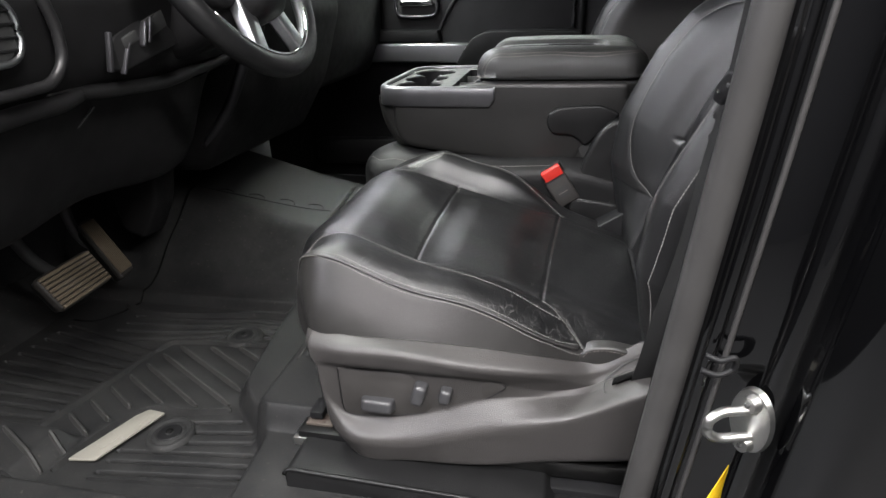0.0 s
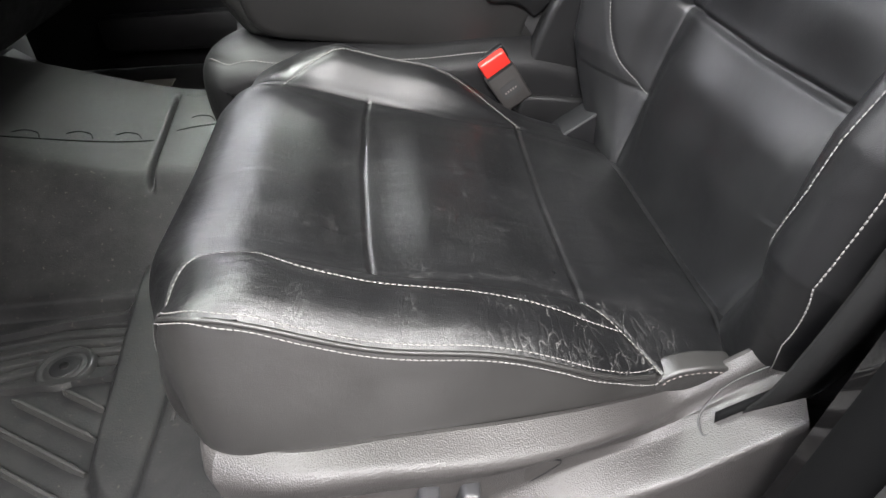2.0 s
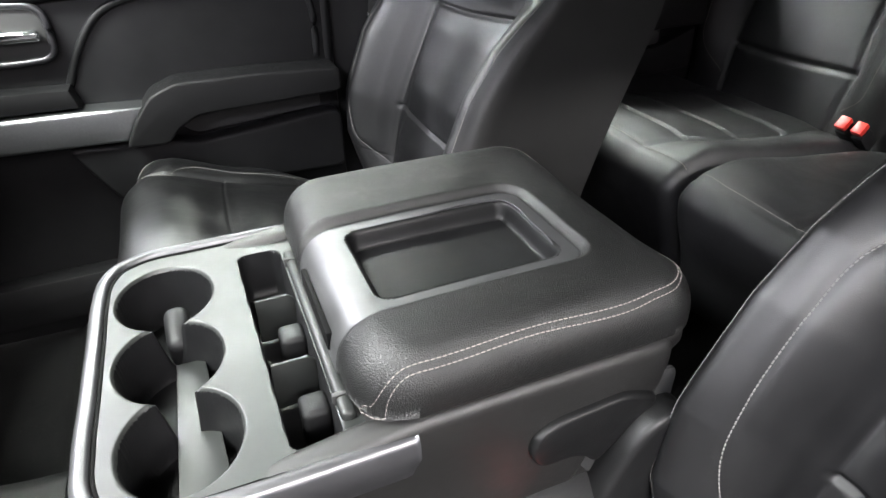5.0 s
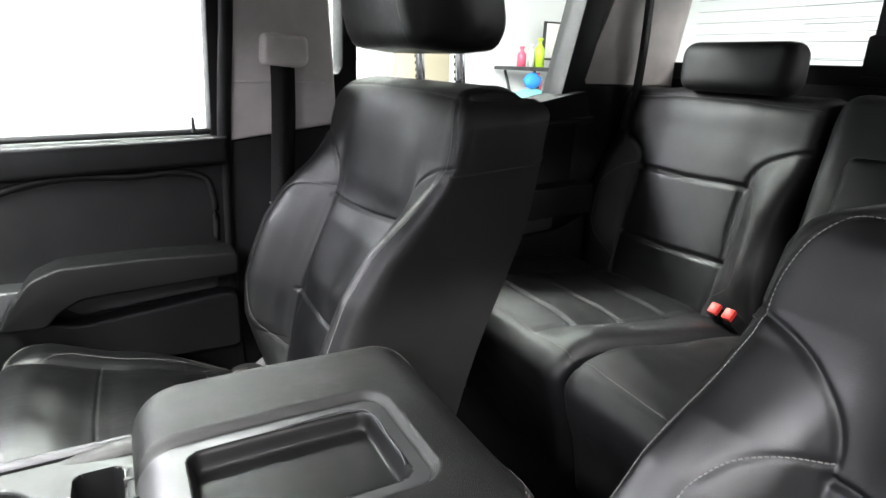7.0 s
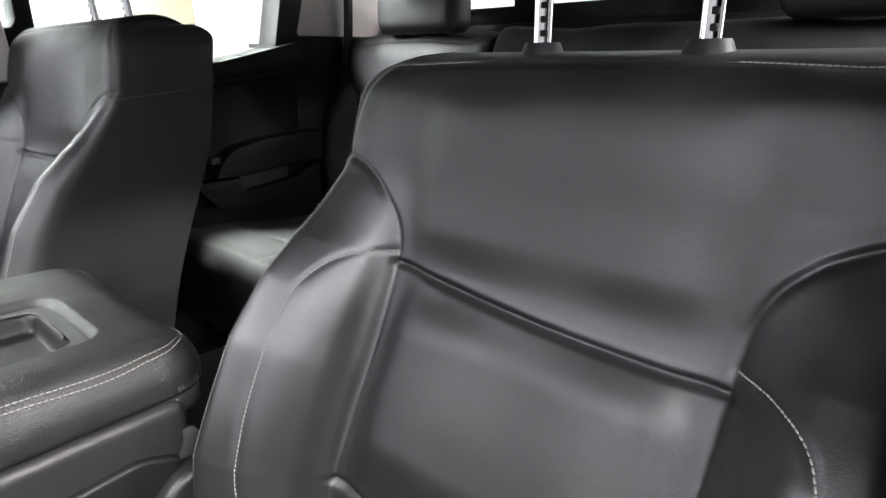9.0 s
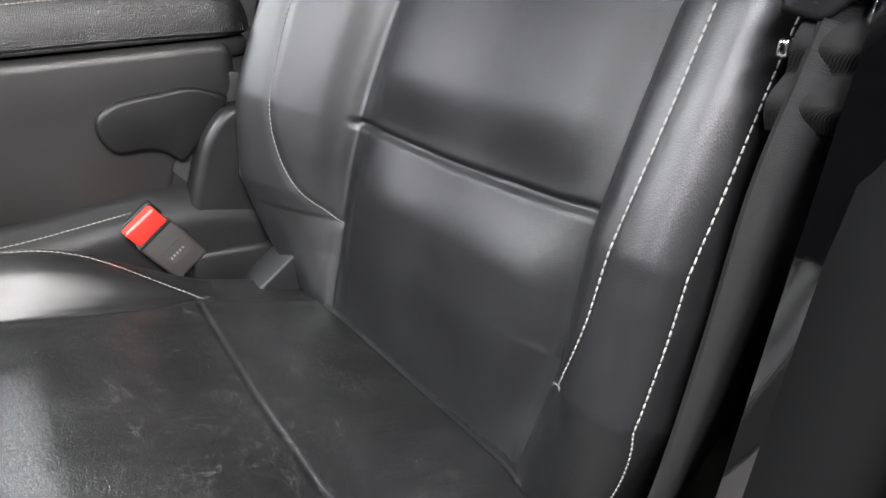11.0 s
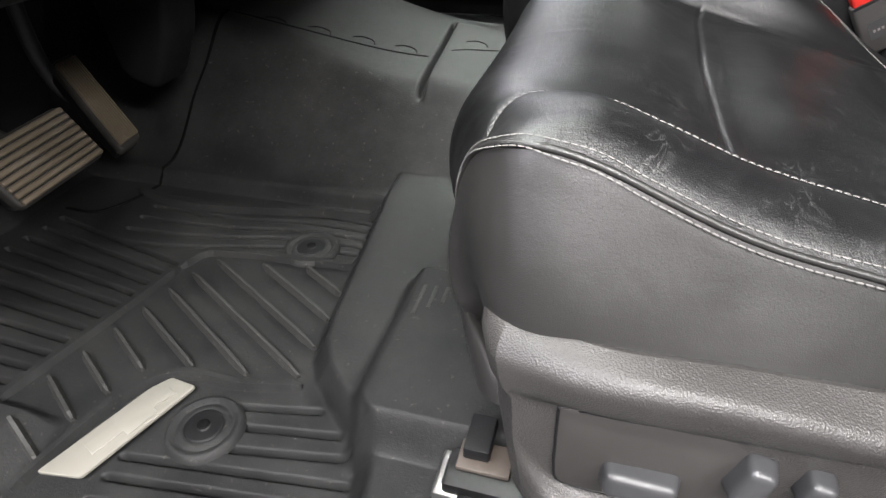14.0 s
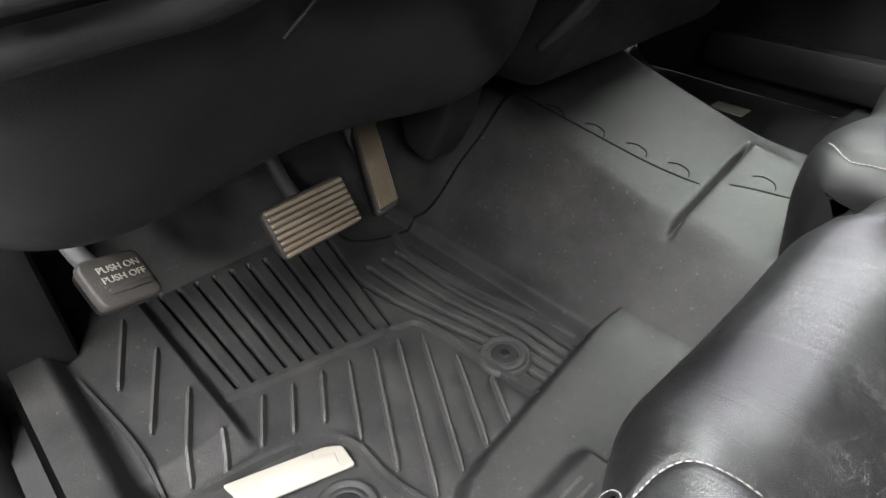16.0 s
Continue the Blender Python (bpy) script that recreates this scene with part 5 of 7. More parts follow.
put("cover_lip", tube_mesh("cover_lip", [(-0.252, -0.027, 0.066), (-0.248, -0.027, 0.072), (-0.240, -0.027, 0.0745)] + [(-0.22 + 0.03 * k, -0.027, 0.0738 - 0.00105 * k) for k in range(11)] + [(0.092, -0.027, 0.0610), (0.099, -0.027, 0.050)], 0.003, HINGE_PLASTIC, 90, 8), riser)
part("riser_shelf", box_bm((0.56, 0.07, 0.02), (0.04, 0.055, 0.044), 0.006), BLACK_PLASTIC, riser)


# ---- floor liners ----
def floor_height(x, y):
    tray = 0.0 * x
    tun = (0.026 * smooth01(y, 1.050, 1.064) + 0.109 * smooth01(y, 1.062, 1.23)) * (1 - smooth01(y, 1.56, 1.72)) + 0.15 * (np.sqrt((x + 0.24) ** 2 + 0.0036) - (x + 0.24)) * smooth01(y, 1.065, 1.25) * (1 - smooth01(y, 1.56, 1.72))
    fold = x + 0.212 + 0.097 * (y - 1.19)
    tun = tun + (0.010 * smooth01(fold, 0.004, 0.010) * (1 - smooth01(fold, 0.03, 0.12)) - 0.016 * np.exp(-(fold / 0.005) ** 2)) * smooth01(y, 1.185, 1.215) * (1 - smooth01(y, 1.50, 1.54))
    ramp_up = 0.75 * np.maximum(0, -0.755 - x)
    left = 0.022 * smooth01(-y, -0.628, -0.612) * smooth01(-x, 0.40, 0.44)
    wall = 0.06 * smooth01(-y, -0.515, -0.475)
    edge = np.interp(y, [0.40, 0.55, 0.62, 0.66, 0.70, 0.73, 0.76, 0.80, 0.91, 1.06], [-0.088, -0.092, -0.098, -0.108, -0.152, -0.182, -0.200, -0.207, -0.221, -0.240])
    ledge = 0.045 * smooth01(x - edge, -0.004, 0.026)
    box = 0.035 * smooth01(x, -0.125, -0.096) * smooth01(y, 0.638, 0.664) * (1 - smooth01(y, 0.85, 0.88))
    return tray + np.maximum(tun, np.maximum(ramp_up, np.maximum(left, np.maximum(wall, ledge)))) + box * (tun < 0.03)


# moulded grooves of the driver mat: beside the pedals, along the tunnel and behind the badge
GROOVES = []
for k in range(11):
    y = 0.650 + 0.0222 * k
    GROOVES.append([(-0.499 + 0.0052 * k, y), (-0.755 + 0.005 * k, y + 0.001 + 0.0058 * k)])
for k in range(5):
    y = 0.952 + 0.018 * k
    GROOVES.append([(-0.230, y), (-0.33, y - 0.008 + 0.003 * k), (-0.43, y - 0.03 + 0.006 * k), (-0.50, y - 0.045 + 0.0105 * k), (-0.585, y - 0.05 + 0.0125 * k)])
GROOVES += [[(-0.262, 0.681), (-0.165, 0.699)], [(-0.249, 0.660), (-0.134, 0.677)], [(-0.232, 0.637), (-0.114, 0.656)], [(-0.322, 0.605), (-0.106, 0.630)], [(-0.322, 0.583), (-0.105, 0.607)], [(-0.322, 0.559), (-0.104, 0.584)]]


def liner(name, xs, ys, mat, label, grooves=()):
    X, Y = np.meshgrid(xs, ys, indexing="ij")
    Z = floor_height(X, Y)
    flat, pts = Z.ravel().copy(), np.stack([X.ravel(), Y.ravel()], 1)
    for line in grooves:
        c = spline(line, 24)
        near = np.all((pts > c.min(0) - 0.012) & (pts < c.max(0) + 0.012), axis=1)
        flat[near] -= groove(pts[near], c, 0.0150, 0.0026)
    me = mesh_of(name, np.stack([X, Y, flat.reshape(X.shape)], -1).reshape(-1, 3), grid_faces(len(xs), len(ys)), mat)
    return tagged(put(name, me), label, "floor mat")


mat = liner("floor_mat", np.r_[np.linspace(-0.86, -0.772, 20), np.linspace(-0.77, -0.265, 250), np.linspace(-0.263, -0.16, 70), np.linspace(-0.157, 0.12, 80)],
            np.r_[np.linspace(0.44, 0.536, 30), np.linspace(0.538, 1.06, 530), np.linspace(1.063, 1.62, 150)], MAT, "moulded black rubber floor mat with chevron ribs", GROOVES)
pmat = liner("floor_mat", np.linspace(-0.86, 0.30, 60), np.linspace(1.62, 2.12, 40), MAT, "moulded black rubber floor mat on the passenger side")
part("badge_plate", box_bm((0.085, 0.055, 0.002), (-0.455, 1.985, floor_height(-0.455, 1.985) + 0.004), 0.0008), TAG, pmat, "pale badge plate")


def strip(name, pts, width, high, material, parent, z=0.0, n=12, top=0.5):
    """A low moulded rib or bead along a line on the mat."""
    c = spline([(a, b, 0) for a, b in pts], n)
    t = np.gradient(c, axis=0)
    t /= np.linalg.norm(t, axis=1)[:, None]
    w = np.stack([-t[:, 1], t[:, 0], 0 * t[:, 0]], 1)
    verts = []
    for i in range(n):
        g = float(floor_height(c[i, 0], c[i, 1])) + z
        k = 1.0 if 0 < i < n - 1 else 0.55
        for s, h in ((-1, -0.001), (-top, high * k), (top, high * k), (1, -0.001)):
            verts.append((c[i, 0] + w[i, 0] * s * width / 2 * k, c[i, 1] + w[i, 1] * s * width / 2 * k, g + h))
    return put(name, mesh_of(name, verts, grid_faces(n, 4) + [(0, 1, 2, 3), tuple(4 * (n - 1) + q for q in (3, 2, 1, 0))], material, False), parent)


# chevron ribs, fanning right and left of the centre bead
for a, b in (((-0.422, 0.859), (-0.205, 0.734)), ((-0.405, 0.891), (-0.207, 0.776)), ((-0.432, 0.823), (-0.261, 0.723)), ((-0.440, 0.784), (-0.323, 0.717)), ((-0.341, 0.898), (-0.211, 0.822)), ((-0.281, 0.905), (-0.216, 0.867)),
             ((-0.448, 0.745), (-0.374, 0.700)), ((-0.457, 0.705), (-0.388, 0.664)), ((-0.467, 0.666), (-0.398, 0.626))):
    strip("rib", (a, b), 0.010, 0.009, MAT_RIB, mat, top=0.35)
for a, b in (((-0.71, 0.585), (-0.58, 0.532)), ((-0.622, 0.598), (-0.487, 0.535)), ((-0.525, 0.599), (-0.404, 0.54)), ((-0.439, 0.601), (-0.392, 0.577))):
    strip("rib", (a, b), 0.010, 0.009, MAT_RIB, mat, top=0.35)
strip("centre_bead", ((-0.495, 0.627), (-0.465, 0.774), (-0.448, 0.866)), 0.015, 0.008, MAT, mat, n=20)
strip("centre_bead", ((-0.448, 0.866), (-0.433, 0.902), (-0.39, 0.912), (-0.30, 0.918), (-0.215, 0.925)), 0.015, 0.008, MAT, mat, n=30)
strip("centre_bead", ((-0.394, 0.548), (-0.365, 0.668), (-0.350, 0.693), (-0.326, 0.706), (-0.26, 0.708), (-0.195, 0.722)), 0.013, 0.010, MAT, mat, n=34)
strip("centre_bead", ((-0.330, 0.545), (-0.20, 0.557), (-0.098, 0.568)), 0.008, 0.005, MAT, mat, n=20)
# raised borders of the liner, round the pedals and along the tunnel
strip("liner_edge", ((-0.551, 1.248), (-0.563, 1.174), (-0.584, 1.141), (-0.60, 1.10), (-0.618, 1.055), (-0.640, 0.985), (-0.66, 0.96), (-0.72, 0.955)), 0.0065, 0.002, GAP_TRIM_BLACK, mat, n=50)
strip("liner_edge", ((-0.64, 1.03), (-0.585, 1.012), (-0.53, 1.006), (-0.417, 1.017), (-0.322, 1.034), (-0.228, 1.042)), 0.016, 0.010, MAT, mat, n=50)
strip("liner_edge", ((-0.64, 0.500), (-0.428, 0.515), (-0.36, 0.505), (-0.20, 0.50)), 0.008, 0.008, MAT, mat, n=30)


def mat_clip(x, y):
    z = float(floor_height(x, y))
    ob = thing("mat_clip", (x, y, z), "round black mat retainer with raised rings on the floor mat", "clip", "mat clips")
    prof = [(0.0, 0.009), (0.006, 0.009), (0.007, 0.006), (0.020, 0.006), (0.023, 0.008), (0.026, 0.004), (0.029, 0.004), (0.032, 0.008), (0.036, 0.007), (0.039, -0.001)]
    verts = [(r * math.cos(w), r * math.sin(w), h) for r, h in prof for w in (2 * math.pi * k / 40 for k in range(40))]
    put("retainer", mesh_of("retainer", verts, grid_faces(len(prof), 40, True), MAT), ob)
    for name, rows, mat_ in (("disc", [(0.0, 0.0065), (0.017, 0.0075), (0.019, 0.0070), (0.020, 0.0040)], BLACK_PLASTIC), ("hub", [(0.0, 0.0105), (0.0045, 0.0105), (0.006, 0.0095), (0.0065, 0.006)], GAP_TRIM_BLACK)):
        verts = [(r * math.cos(w), r * math.sin(w), h) for r, h in rows for w in (2 * math.pi * k / 32 for k in range(32))]
        put(name, mesh_of(name, verts, grid_faces(len(rows), 32, True), mat_), ob)
    return ob


mat_clip(-0.263, 0.651)
mat_clip(-0.294, 0.946)
bd = part("badge_plate", slab_bm(rounded([(-0.380, 0.566), (-0.343, 0.676), (-0.330, 0.694), (-0.298, 0.690), (-0.336, 0.572)], 0.004), 0.006, 0.010, "z", 0.0012), TAG, mat, "pale plastic badge plate with an embossed emblem")
part("emblem", slab_bm([(-0.357, 0.600), (-0.342, 0.594), (-0.332, 0.623), (-0.325, 0.621), (-0.314, 0.652), (-0.322, 0.655), (-0.311, 0.676), (-0.327, 0.682), (-0.337, 0.660), (-0.345, 0.662), (-0.354, 0.632), (-0.346, 0.628)], 0.0095, 0.0112, "z", 0.0006), TAG, bd)
# joint and hooks of the tunnel liner
strip("liner_joint", [(-0.543, 1.246), (-0.418, 1.279), (-0.318, 1.305), (-0.232, 1.335)], 0.0050, 0.0012, GAP_TRIM_BLACK, mat, n=30)
strip("liner_joint", [(-0.205, 1.352), (-0.142, 1.394), (-0.10, 1.42)], 0.0050, 0.0012, GAP_TRIM_BLACK, mat, n=16)
for x, y in ((-0.482, 1.266), (-0.416, 1.292), (-0.348, 1.316), (-0.281, 1.338), (-0.172, 1.408)):
    strip("liner_hook", ((x - 0.020, y - 0.002), (x - 0.006, y + 0.012), (x + 0.012, y + 0.010), (x + 0.020, y - 0.004)), 0.0028, 0.0014, GAP_TRIM_BLACK, mat)
for k in range(3):
    part("moulded_text_bar", box_bm((0.004, 0.045 - 0.01 * k, 0.001), (-0.088 + 0.012 * k, 0.80 + 0.006 * k, 0.0805), 0.0003), MAT_RIB, mat)

# ---- centre console ----
jump = thing("jump_seat", (0, MID, 0), "black vinyl centre jump seat cushion under the console", "seat")
js = Loft([(0.50, 0.20), (0.46, 0.30), (0.40, 0.322), (0.20, 0.328), (0.05, 0.332), (-0.03, 0.330), (-0.066, 0.312), (-0.072, 0.27), (-0.066, 0.22), (-0.04, 0.10), (-0.01, 0.03)],
          lambda x, z, n, a: [(-0.222, -0.2), (-0.222, -0.06), (-0.218, -0.016), (-0.200, 0.0), (0, 0.0), (0.200, 0.0), (0.218, -0.016), (0.222, -0.06), (0.222, -0.2)], 120, 90)
jl = int(np.argmin(js.c[:, 0]))
jx = lambda x: float(np.interp(-x, -js.c[:jl, 0], js.a[:jl]))
band = [(jx(0.33), -0.205), (jx(0.1), -0.205), (jx(0.0), -0.203), (jx(-0.045), -0.195), (jx(-0.062), -0.17)]
js.sink(spline(band, 40), 0.003, 0.004)
jc = js.split(lambda a, s: np.full(a.shape, "all", dtype=object), {"all": ("seat_cushion", DOOR_VINYL, "")}, jump)["all"]
p, n = js.on(band, 200)
stitches("stitching", p + n * 0.0008, n, THREAD, jc)

con = thing("centre_console", (0, MID, 0), "black folded-down centre console with cup holders and padded lid", "console")
W = 0.186
body = Loft([(-0.044, 0.450), (-0.042, 0.425), (-0.031, 0.390), (-0.008, 0.362), (0.03, 0.348), (0.15, 0.336), (0.32, 0.312), (0.40, 0.318)],
            lambda x, z, n, a: [(q * (1 - 0.10 * float(smooth01(-x, -0.005, 0.040))), h) for q, h in [(-W, -0.06), (-W, -0.03), (-W + 0.003, -0.012), (-W + 0.016, 0.0), (0, 0.0), (W - 0.016, 0.0), (W - 0.003, -0.012), (W, -0.03), (W, -0.06)]], 110, 60)
body.split(lambda a, s: np.full(a.shape, "all", dtype=object), {"all": ("console_body", LEATHER_CONSOLE, "")}, con)
side = rounded([(0.455, 0.484), (0.19, 0.484), (0.03, 0.460), (-0.012, 0.45), (-0.012, 0.40), (-0.004, 0.372), (0.02, 0.352), (0.15, 0.334), (0.32, 0.310), (0.36, 0.325), (0.375, 0.36), (0.40, 0.40), (0.45, 0.42)], 0.02)
for sg in (-1, 1):
    part("console_side", slab_bm(side, sg * (W - 0.03), sg * (W + 0.002), "y", 0.013, 5), LEATHER_CONSOLE, con)
# dark satin rail round the cup holder plate
rail_out = [(0.199, -W - 0.004), (0.05, -W - 0.003), (0.0, -W), (-0.030, -W + 0.016), (-0.044, -W + 0.045), (-0.047, -W + 0.08), (-0.047, -0.04), (-0.047, 0.04), (-0.047, W - 0.08), (-0.044, W - 0.045), (-0.030, W - 0.016), (0.0, W), (0.05, W + 0.003), (0.155, W + 0.004)]
line = spline(rail_out, 180)
nrm = np.stack([-np.gradient(line[:, 1]), np.gradient(line[:, 0])], 1)
nrm /= np.linalg.norm(nrm, axis=1)[:, None]
RS = 1.0 if float(nrm[90, 0]) < 0 else -1.0
verts = []
for (x, y), (nx_, ny_) in zip(line, nrm):
    drop = 0.036 if y > 0 else 0.036 - 0.016 * float(smooth01(x, 0.186, 0.199)) ** 2
    for o, z in ((-0.0115, 0.462), (-0.0105, 0.4725), (-0.008, 0.4748), (-0.003, 0.4748), (0.0005, 0.4735), (0.003, 0.469), (0.004, 0.460), (0.0045, 0.474 - drop), (0.003, 0.472 - drop), (-0.004, 0.471 - drop)):
        verts.append((x + nx_ * o * RS, y + ny_ * o * RS, z))
rail = put("console_rail", mesh_of("console_rail", verts, grid_faces(180, 10) + [tuple(range(10))], RAIL_TRIM), con, "dark satin metal console rail")
# black cord painting the shade of the trench beside the rail
put("rail_gap", tube_mesh("rail_gap", [(x - 0.0125 * a * RS, y - 0.0125 * b * RS, 0.4680) for (x, y), (a, b) in zip(line[::5], nrm[::5])], 0.0022, GAP_TRIM_BLACK, 160, 6), rail)


def box_zone(x, y, x0, x1, half, r):
    """Signed distance to a rounded rectangle: negative inside."""
    dx, dy = np.maximum(x0 + r - x, x - (x1 - r)), np.abs(y) - (half - r)
    return np.hypot(np.maximum(dx, 0), np.maximum(dy, 0)) + np.minimum(np.maximum(dx, dy), 0) - r


def cup_field(x, y):
    """Depth of the moulded holes under the plate."""
    d = 0 * x
    for cx, cy in ((0.020, 0.094), (0.022, -0.010), (0.028, -0.112)):
        r = np.sqrt(((x - cx) / 0.0465) ** 2 + ((y - cy) / 0.054) ** 2)
        d = np.maximum(d, 0.070 * (1 - smooth01(r, 0.94, 1.01)))
        d = np.maximum(d, 0.004 * (1 - smooth01(r, 1.0, 1.06)))
    taper = 0.0015 * (y + 0.010) / 0.15
    slot = box_zone(x - 0.1245 + 1.5 * taper, y + 0.010, -0.0215 - taper, 0.0215 + taper, 0.150, 0.011)
    return np.maximum(d, 0.062 * (1 - smooth01(slot, -0.0015, 0.0015)))


X, Y = np.meshgrid(np.linspace(-0.0365, 0.200, 210), np.linspace(-W + 0.0115, W - 0.0115, 320), indexing="ij")
corner = np.maximum(0, np.abs(Y) - (W - 0.05)) / 0.04
X = np.maximum(X, -0.0365 + 0.031 * corner**2.2)
Zp = 0.4685 - cup_field(X, Y)
pts, faces = np.stack([X, Y, Zp], -1).reshape(-1, 3), np.array(grid_faces(210, 320))
sunk = pts[faces][:, :, 2].min(1) < 0.4685 - 0.006
for title, pick, material, label in (("cup_holder_plate", ~sunk, PLATE, "dark grey plate with three joined cup holders"), ("cup_well", sunk, BLACK_PLASTIC, "black cup wells and bin")):
    used, inv = np.unique(faces[pick], return_inverse=True)
    put(title, mesh_of(title, pts[used], [tuple(map(int, f)) for f in inv.reshape(-1, 4)], material), con, label)
for y in (0.052, -0.052):
    part("bin_divider", slab_bm([(0.1045 - 0.002 * (y < 0), 0.410), (0.1475, 0.410), (0.1465, 0.458), (0.140, 0.464), (0.106, 0.464)], y - 0.002, y + 0.002, "y", 0.0008), PLATE, con)
    part("bin_step", box_bm((0.026, 0.030, 0.05), (0.134, y - 0.045, 0.425), 0.006, 3, (0, 0, 0)), BLACK_PLASTIC, con)
part("cup_insert", slab_bm([(0.018, 0.040), (0.046, 0.040), (0.058, -0.150), (0.014, -0.150)], 0.414, 0.418, "z", 0.0012), PLATE, con, "lighter cup divider strip")
part("cup_tongue", box_bm((0.026, 0.055, 0.05), (0.026, 0.075, 0.425), 0.011, 4, (20, 0, 0)), BLACK_PLASTIC, con)
bar = part("hinge_bar", box_bm((0.013, 0.27, 0.014), (0.1555, -0.012, 0.470), 0.005, 3), PLATE, con)
for y in (0.100, -0.124):
    part("bar_notch", box_bm((0.016, 0.005, 0.010), (0.1545, y, 0.4735), 0.001), INK, bar)

# padded lid with a tray in it
part("lid_base", slab_bm(rect(0.165, -W + 0.004, 0.482, W - 0.004, 0.04), 0.462, 0.4845, "z", 0.008, 4), LEATHER_CONSOLE, con)
LX0, LX1, LH, LC, TY = 0.157, 0.490, W + 0.001, 0.052, -0.024


def bezel_zone(x, y):
    return box_zone(x, y - TY, 0.10, 0.408, 0.078, 0.024)


def tray_zone(x, y):
    return box_zone(x, y - TY, 0.203, 0.391, 0.0625, 0.016)


def lid_height(x, y):
    inside = -box_zone(x, y, LX0, LX1, LH, LC)
    t = np.clip(inside / 0.046, 0, 1)
    round_off = 0.052 * (1 - (1 - (1 - t) ** 2.4) ** (1 / 2.4))
    top = 0.541 - 0.003 * ((x - 0.32) / 0.15) ** 2 + 0.004 * smooth01(np.abs(y - TY), 0.06, 0.12)
    return top - round_off - 0.008 * (1 - smooth01(bezel_zone(x, y), 0.0, 0.009)) - 0.020 * (1 - smooth01(tray_zone(x, y), -0.009, 0.0))


def eased_steps(n, k=0.75):
    """Steps from -1 to 1 that crowd together towards both ends."""
    u = np.linspace(-1, 1, n)
    return (1 - k) * u + k * np.sin(u * math.pi / 2)


U, V = np.meshgrid(eased_steps(230), eased_steps(260, 0.6), indexing="ij")
X, Y = (LX0 + LX1) / 2 + (LX1 - LX0) / 2 * U, LH * V
# the corners of the sheet are drawn in to the rounded outline
cx_, cy_ = np.clip(X, LX0 + LC, LX1 - LC), np.clip(Y, -LH + LC, LH - LC)
far = np.hypot(X - cx_, Y - cy_)
pull = np.where((np.abs(X - cx_) > 0) & (np.abs(Y - cy_) > 0), np.minimum(1.0, LC / np.maximum(far, 1e-9)), 1.0)
X, Y = cx_ + (X - cx_) * pull, cy_ + (Y - cy_) * pull
Zl = lid_height(X, Y)
P = np.stack([X, Y, Zl], -1).reshape(-1, 3)
bz_, tz_ = bezel_zone(X, Y).ravel(), tray_zone(X, Y).ravel()
face_all = np.array(grid_faces(230, 260))
keep = bz_[face_all].mean(1) > -0.0012


def sub_mesh(name, faces, mat, label):
    used, inv = np.unique(faces, return_inverse=True)
    return put(name, mesh_of(name, P[used], [tuple(map(int, f)) for f in inv.reshape(-1, 4)], mat), con, label)


pad = sub_mesh("lid_pad", face_all[keep], LID_VINYL, "padded dark vinyl lid")
tray_faces = face_all[~keep]
low = tz_[tray_faces].mean(1) < 0.0015
sub_mesh("lid_tray", tray_faces[low], TRAY_BLACK, "black tray moulded into the lid")
sub_mesh("tray_bezel", tray_faces[~low], BEZEL, "dark satin tray bezel")
# lower edge of the lid, a black block for its shaded latch gap, and its stitching
ring = rounded([(LX0 + 0.003, -LH + 0.003), (LX1 - 0.003, -LH + 0.003), (LX1 - 0.003, LH - 0.003), (LX0 + 0.003, LH - 0.003)], 0.055, 10)
part("lid_skirt", slab_bm(ring, 0.4865, 0.494, "z", 0.002), LID_VINYL, con)
part("lid_latch", box_bm((0.006, 0.11, 0.020), (0.1585, TY, 0.496), 0.002), GAP_TRIM_BLACK, con, "black block standing in for the shaded latch gap under the bezel")
for sg in (-1, 1):
    for inset in (0.0, 0.0045):
        run = spline([(LX0 + 0.004, LH - 0.026), (LX0 + 0.014, LH - 0.013), (LX0 + 0.04, LH - 0.0105), (0.30, LH - 0.0105), (0.42, LH - 0.0105), (0.452, LH - 0.016), (0.472, LH - 0.036), (0.478, LH - 0.07)], 220)
        st_line = np.array([(x, sg * (y - inset), 0) for x, y in run])
        st_line[:, 2] = lid_height(st_line[:, 0], st_line[:, 1]) + 0.0006
        stitches("stitching", st_line, np.tile([(0, sg * 0.75, 0.66)], (220, 1)), THREAD_DARK, pad, width=0.0011)
put("tray_rim", tube_mesh("tray_rim", [(x, y + TY, 0.5335) for x, y in ((0.388, -0.044), (0.3905, -0.030), (0.3905, 0.0), (0.3905, 0.046), (0.386, 0.058), (0.374, 0.0625), (0.29, 0.0625))], 0.0011, GUNMETAL, 60, 6), con)

# lever on a black plate that stands in for its shadowed recess, and hinge arm
part("lever_recess", slab_bm(rounded([(0.286, 0.402), (0.290, 0.432), (0.315, 0.447), (0.46, 0.450), (0.46, 0.33), (0.375, 0.335), (0.362, 0.358), (0.345, 0.368), (0.300, 0.372)], 0.014), -W - 0.0012, -W + 0.004, "y", 0.0008), INK, con, "black plate standing in for the shadowed recess round the lever")
part("release_lever", slab_bm(rounded([(0.300, 0.405), (0.303, 0.425), (0.325, 0.437), (0.40, 0.442), (0.44, 0.425), (0.375, 0.360), (0.362, 0.376), (0.345, 0.384), (0.312, 0.383)], 0.012), -W - 0.010, -W + 0.004, "y", 0.005, 3), HINGE_PLASTIC, con, "grained plastic release lever")
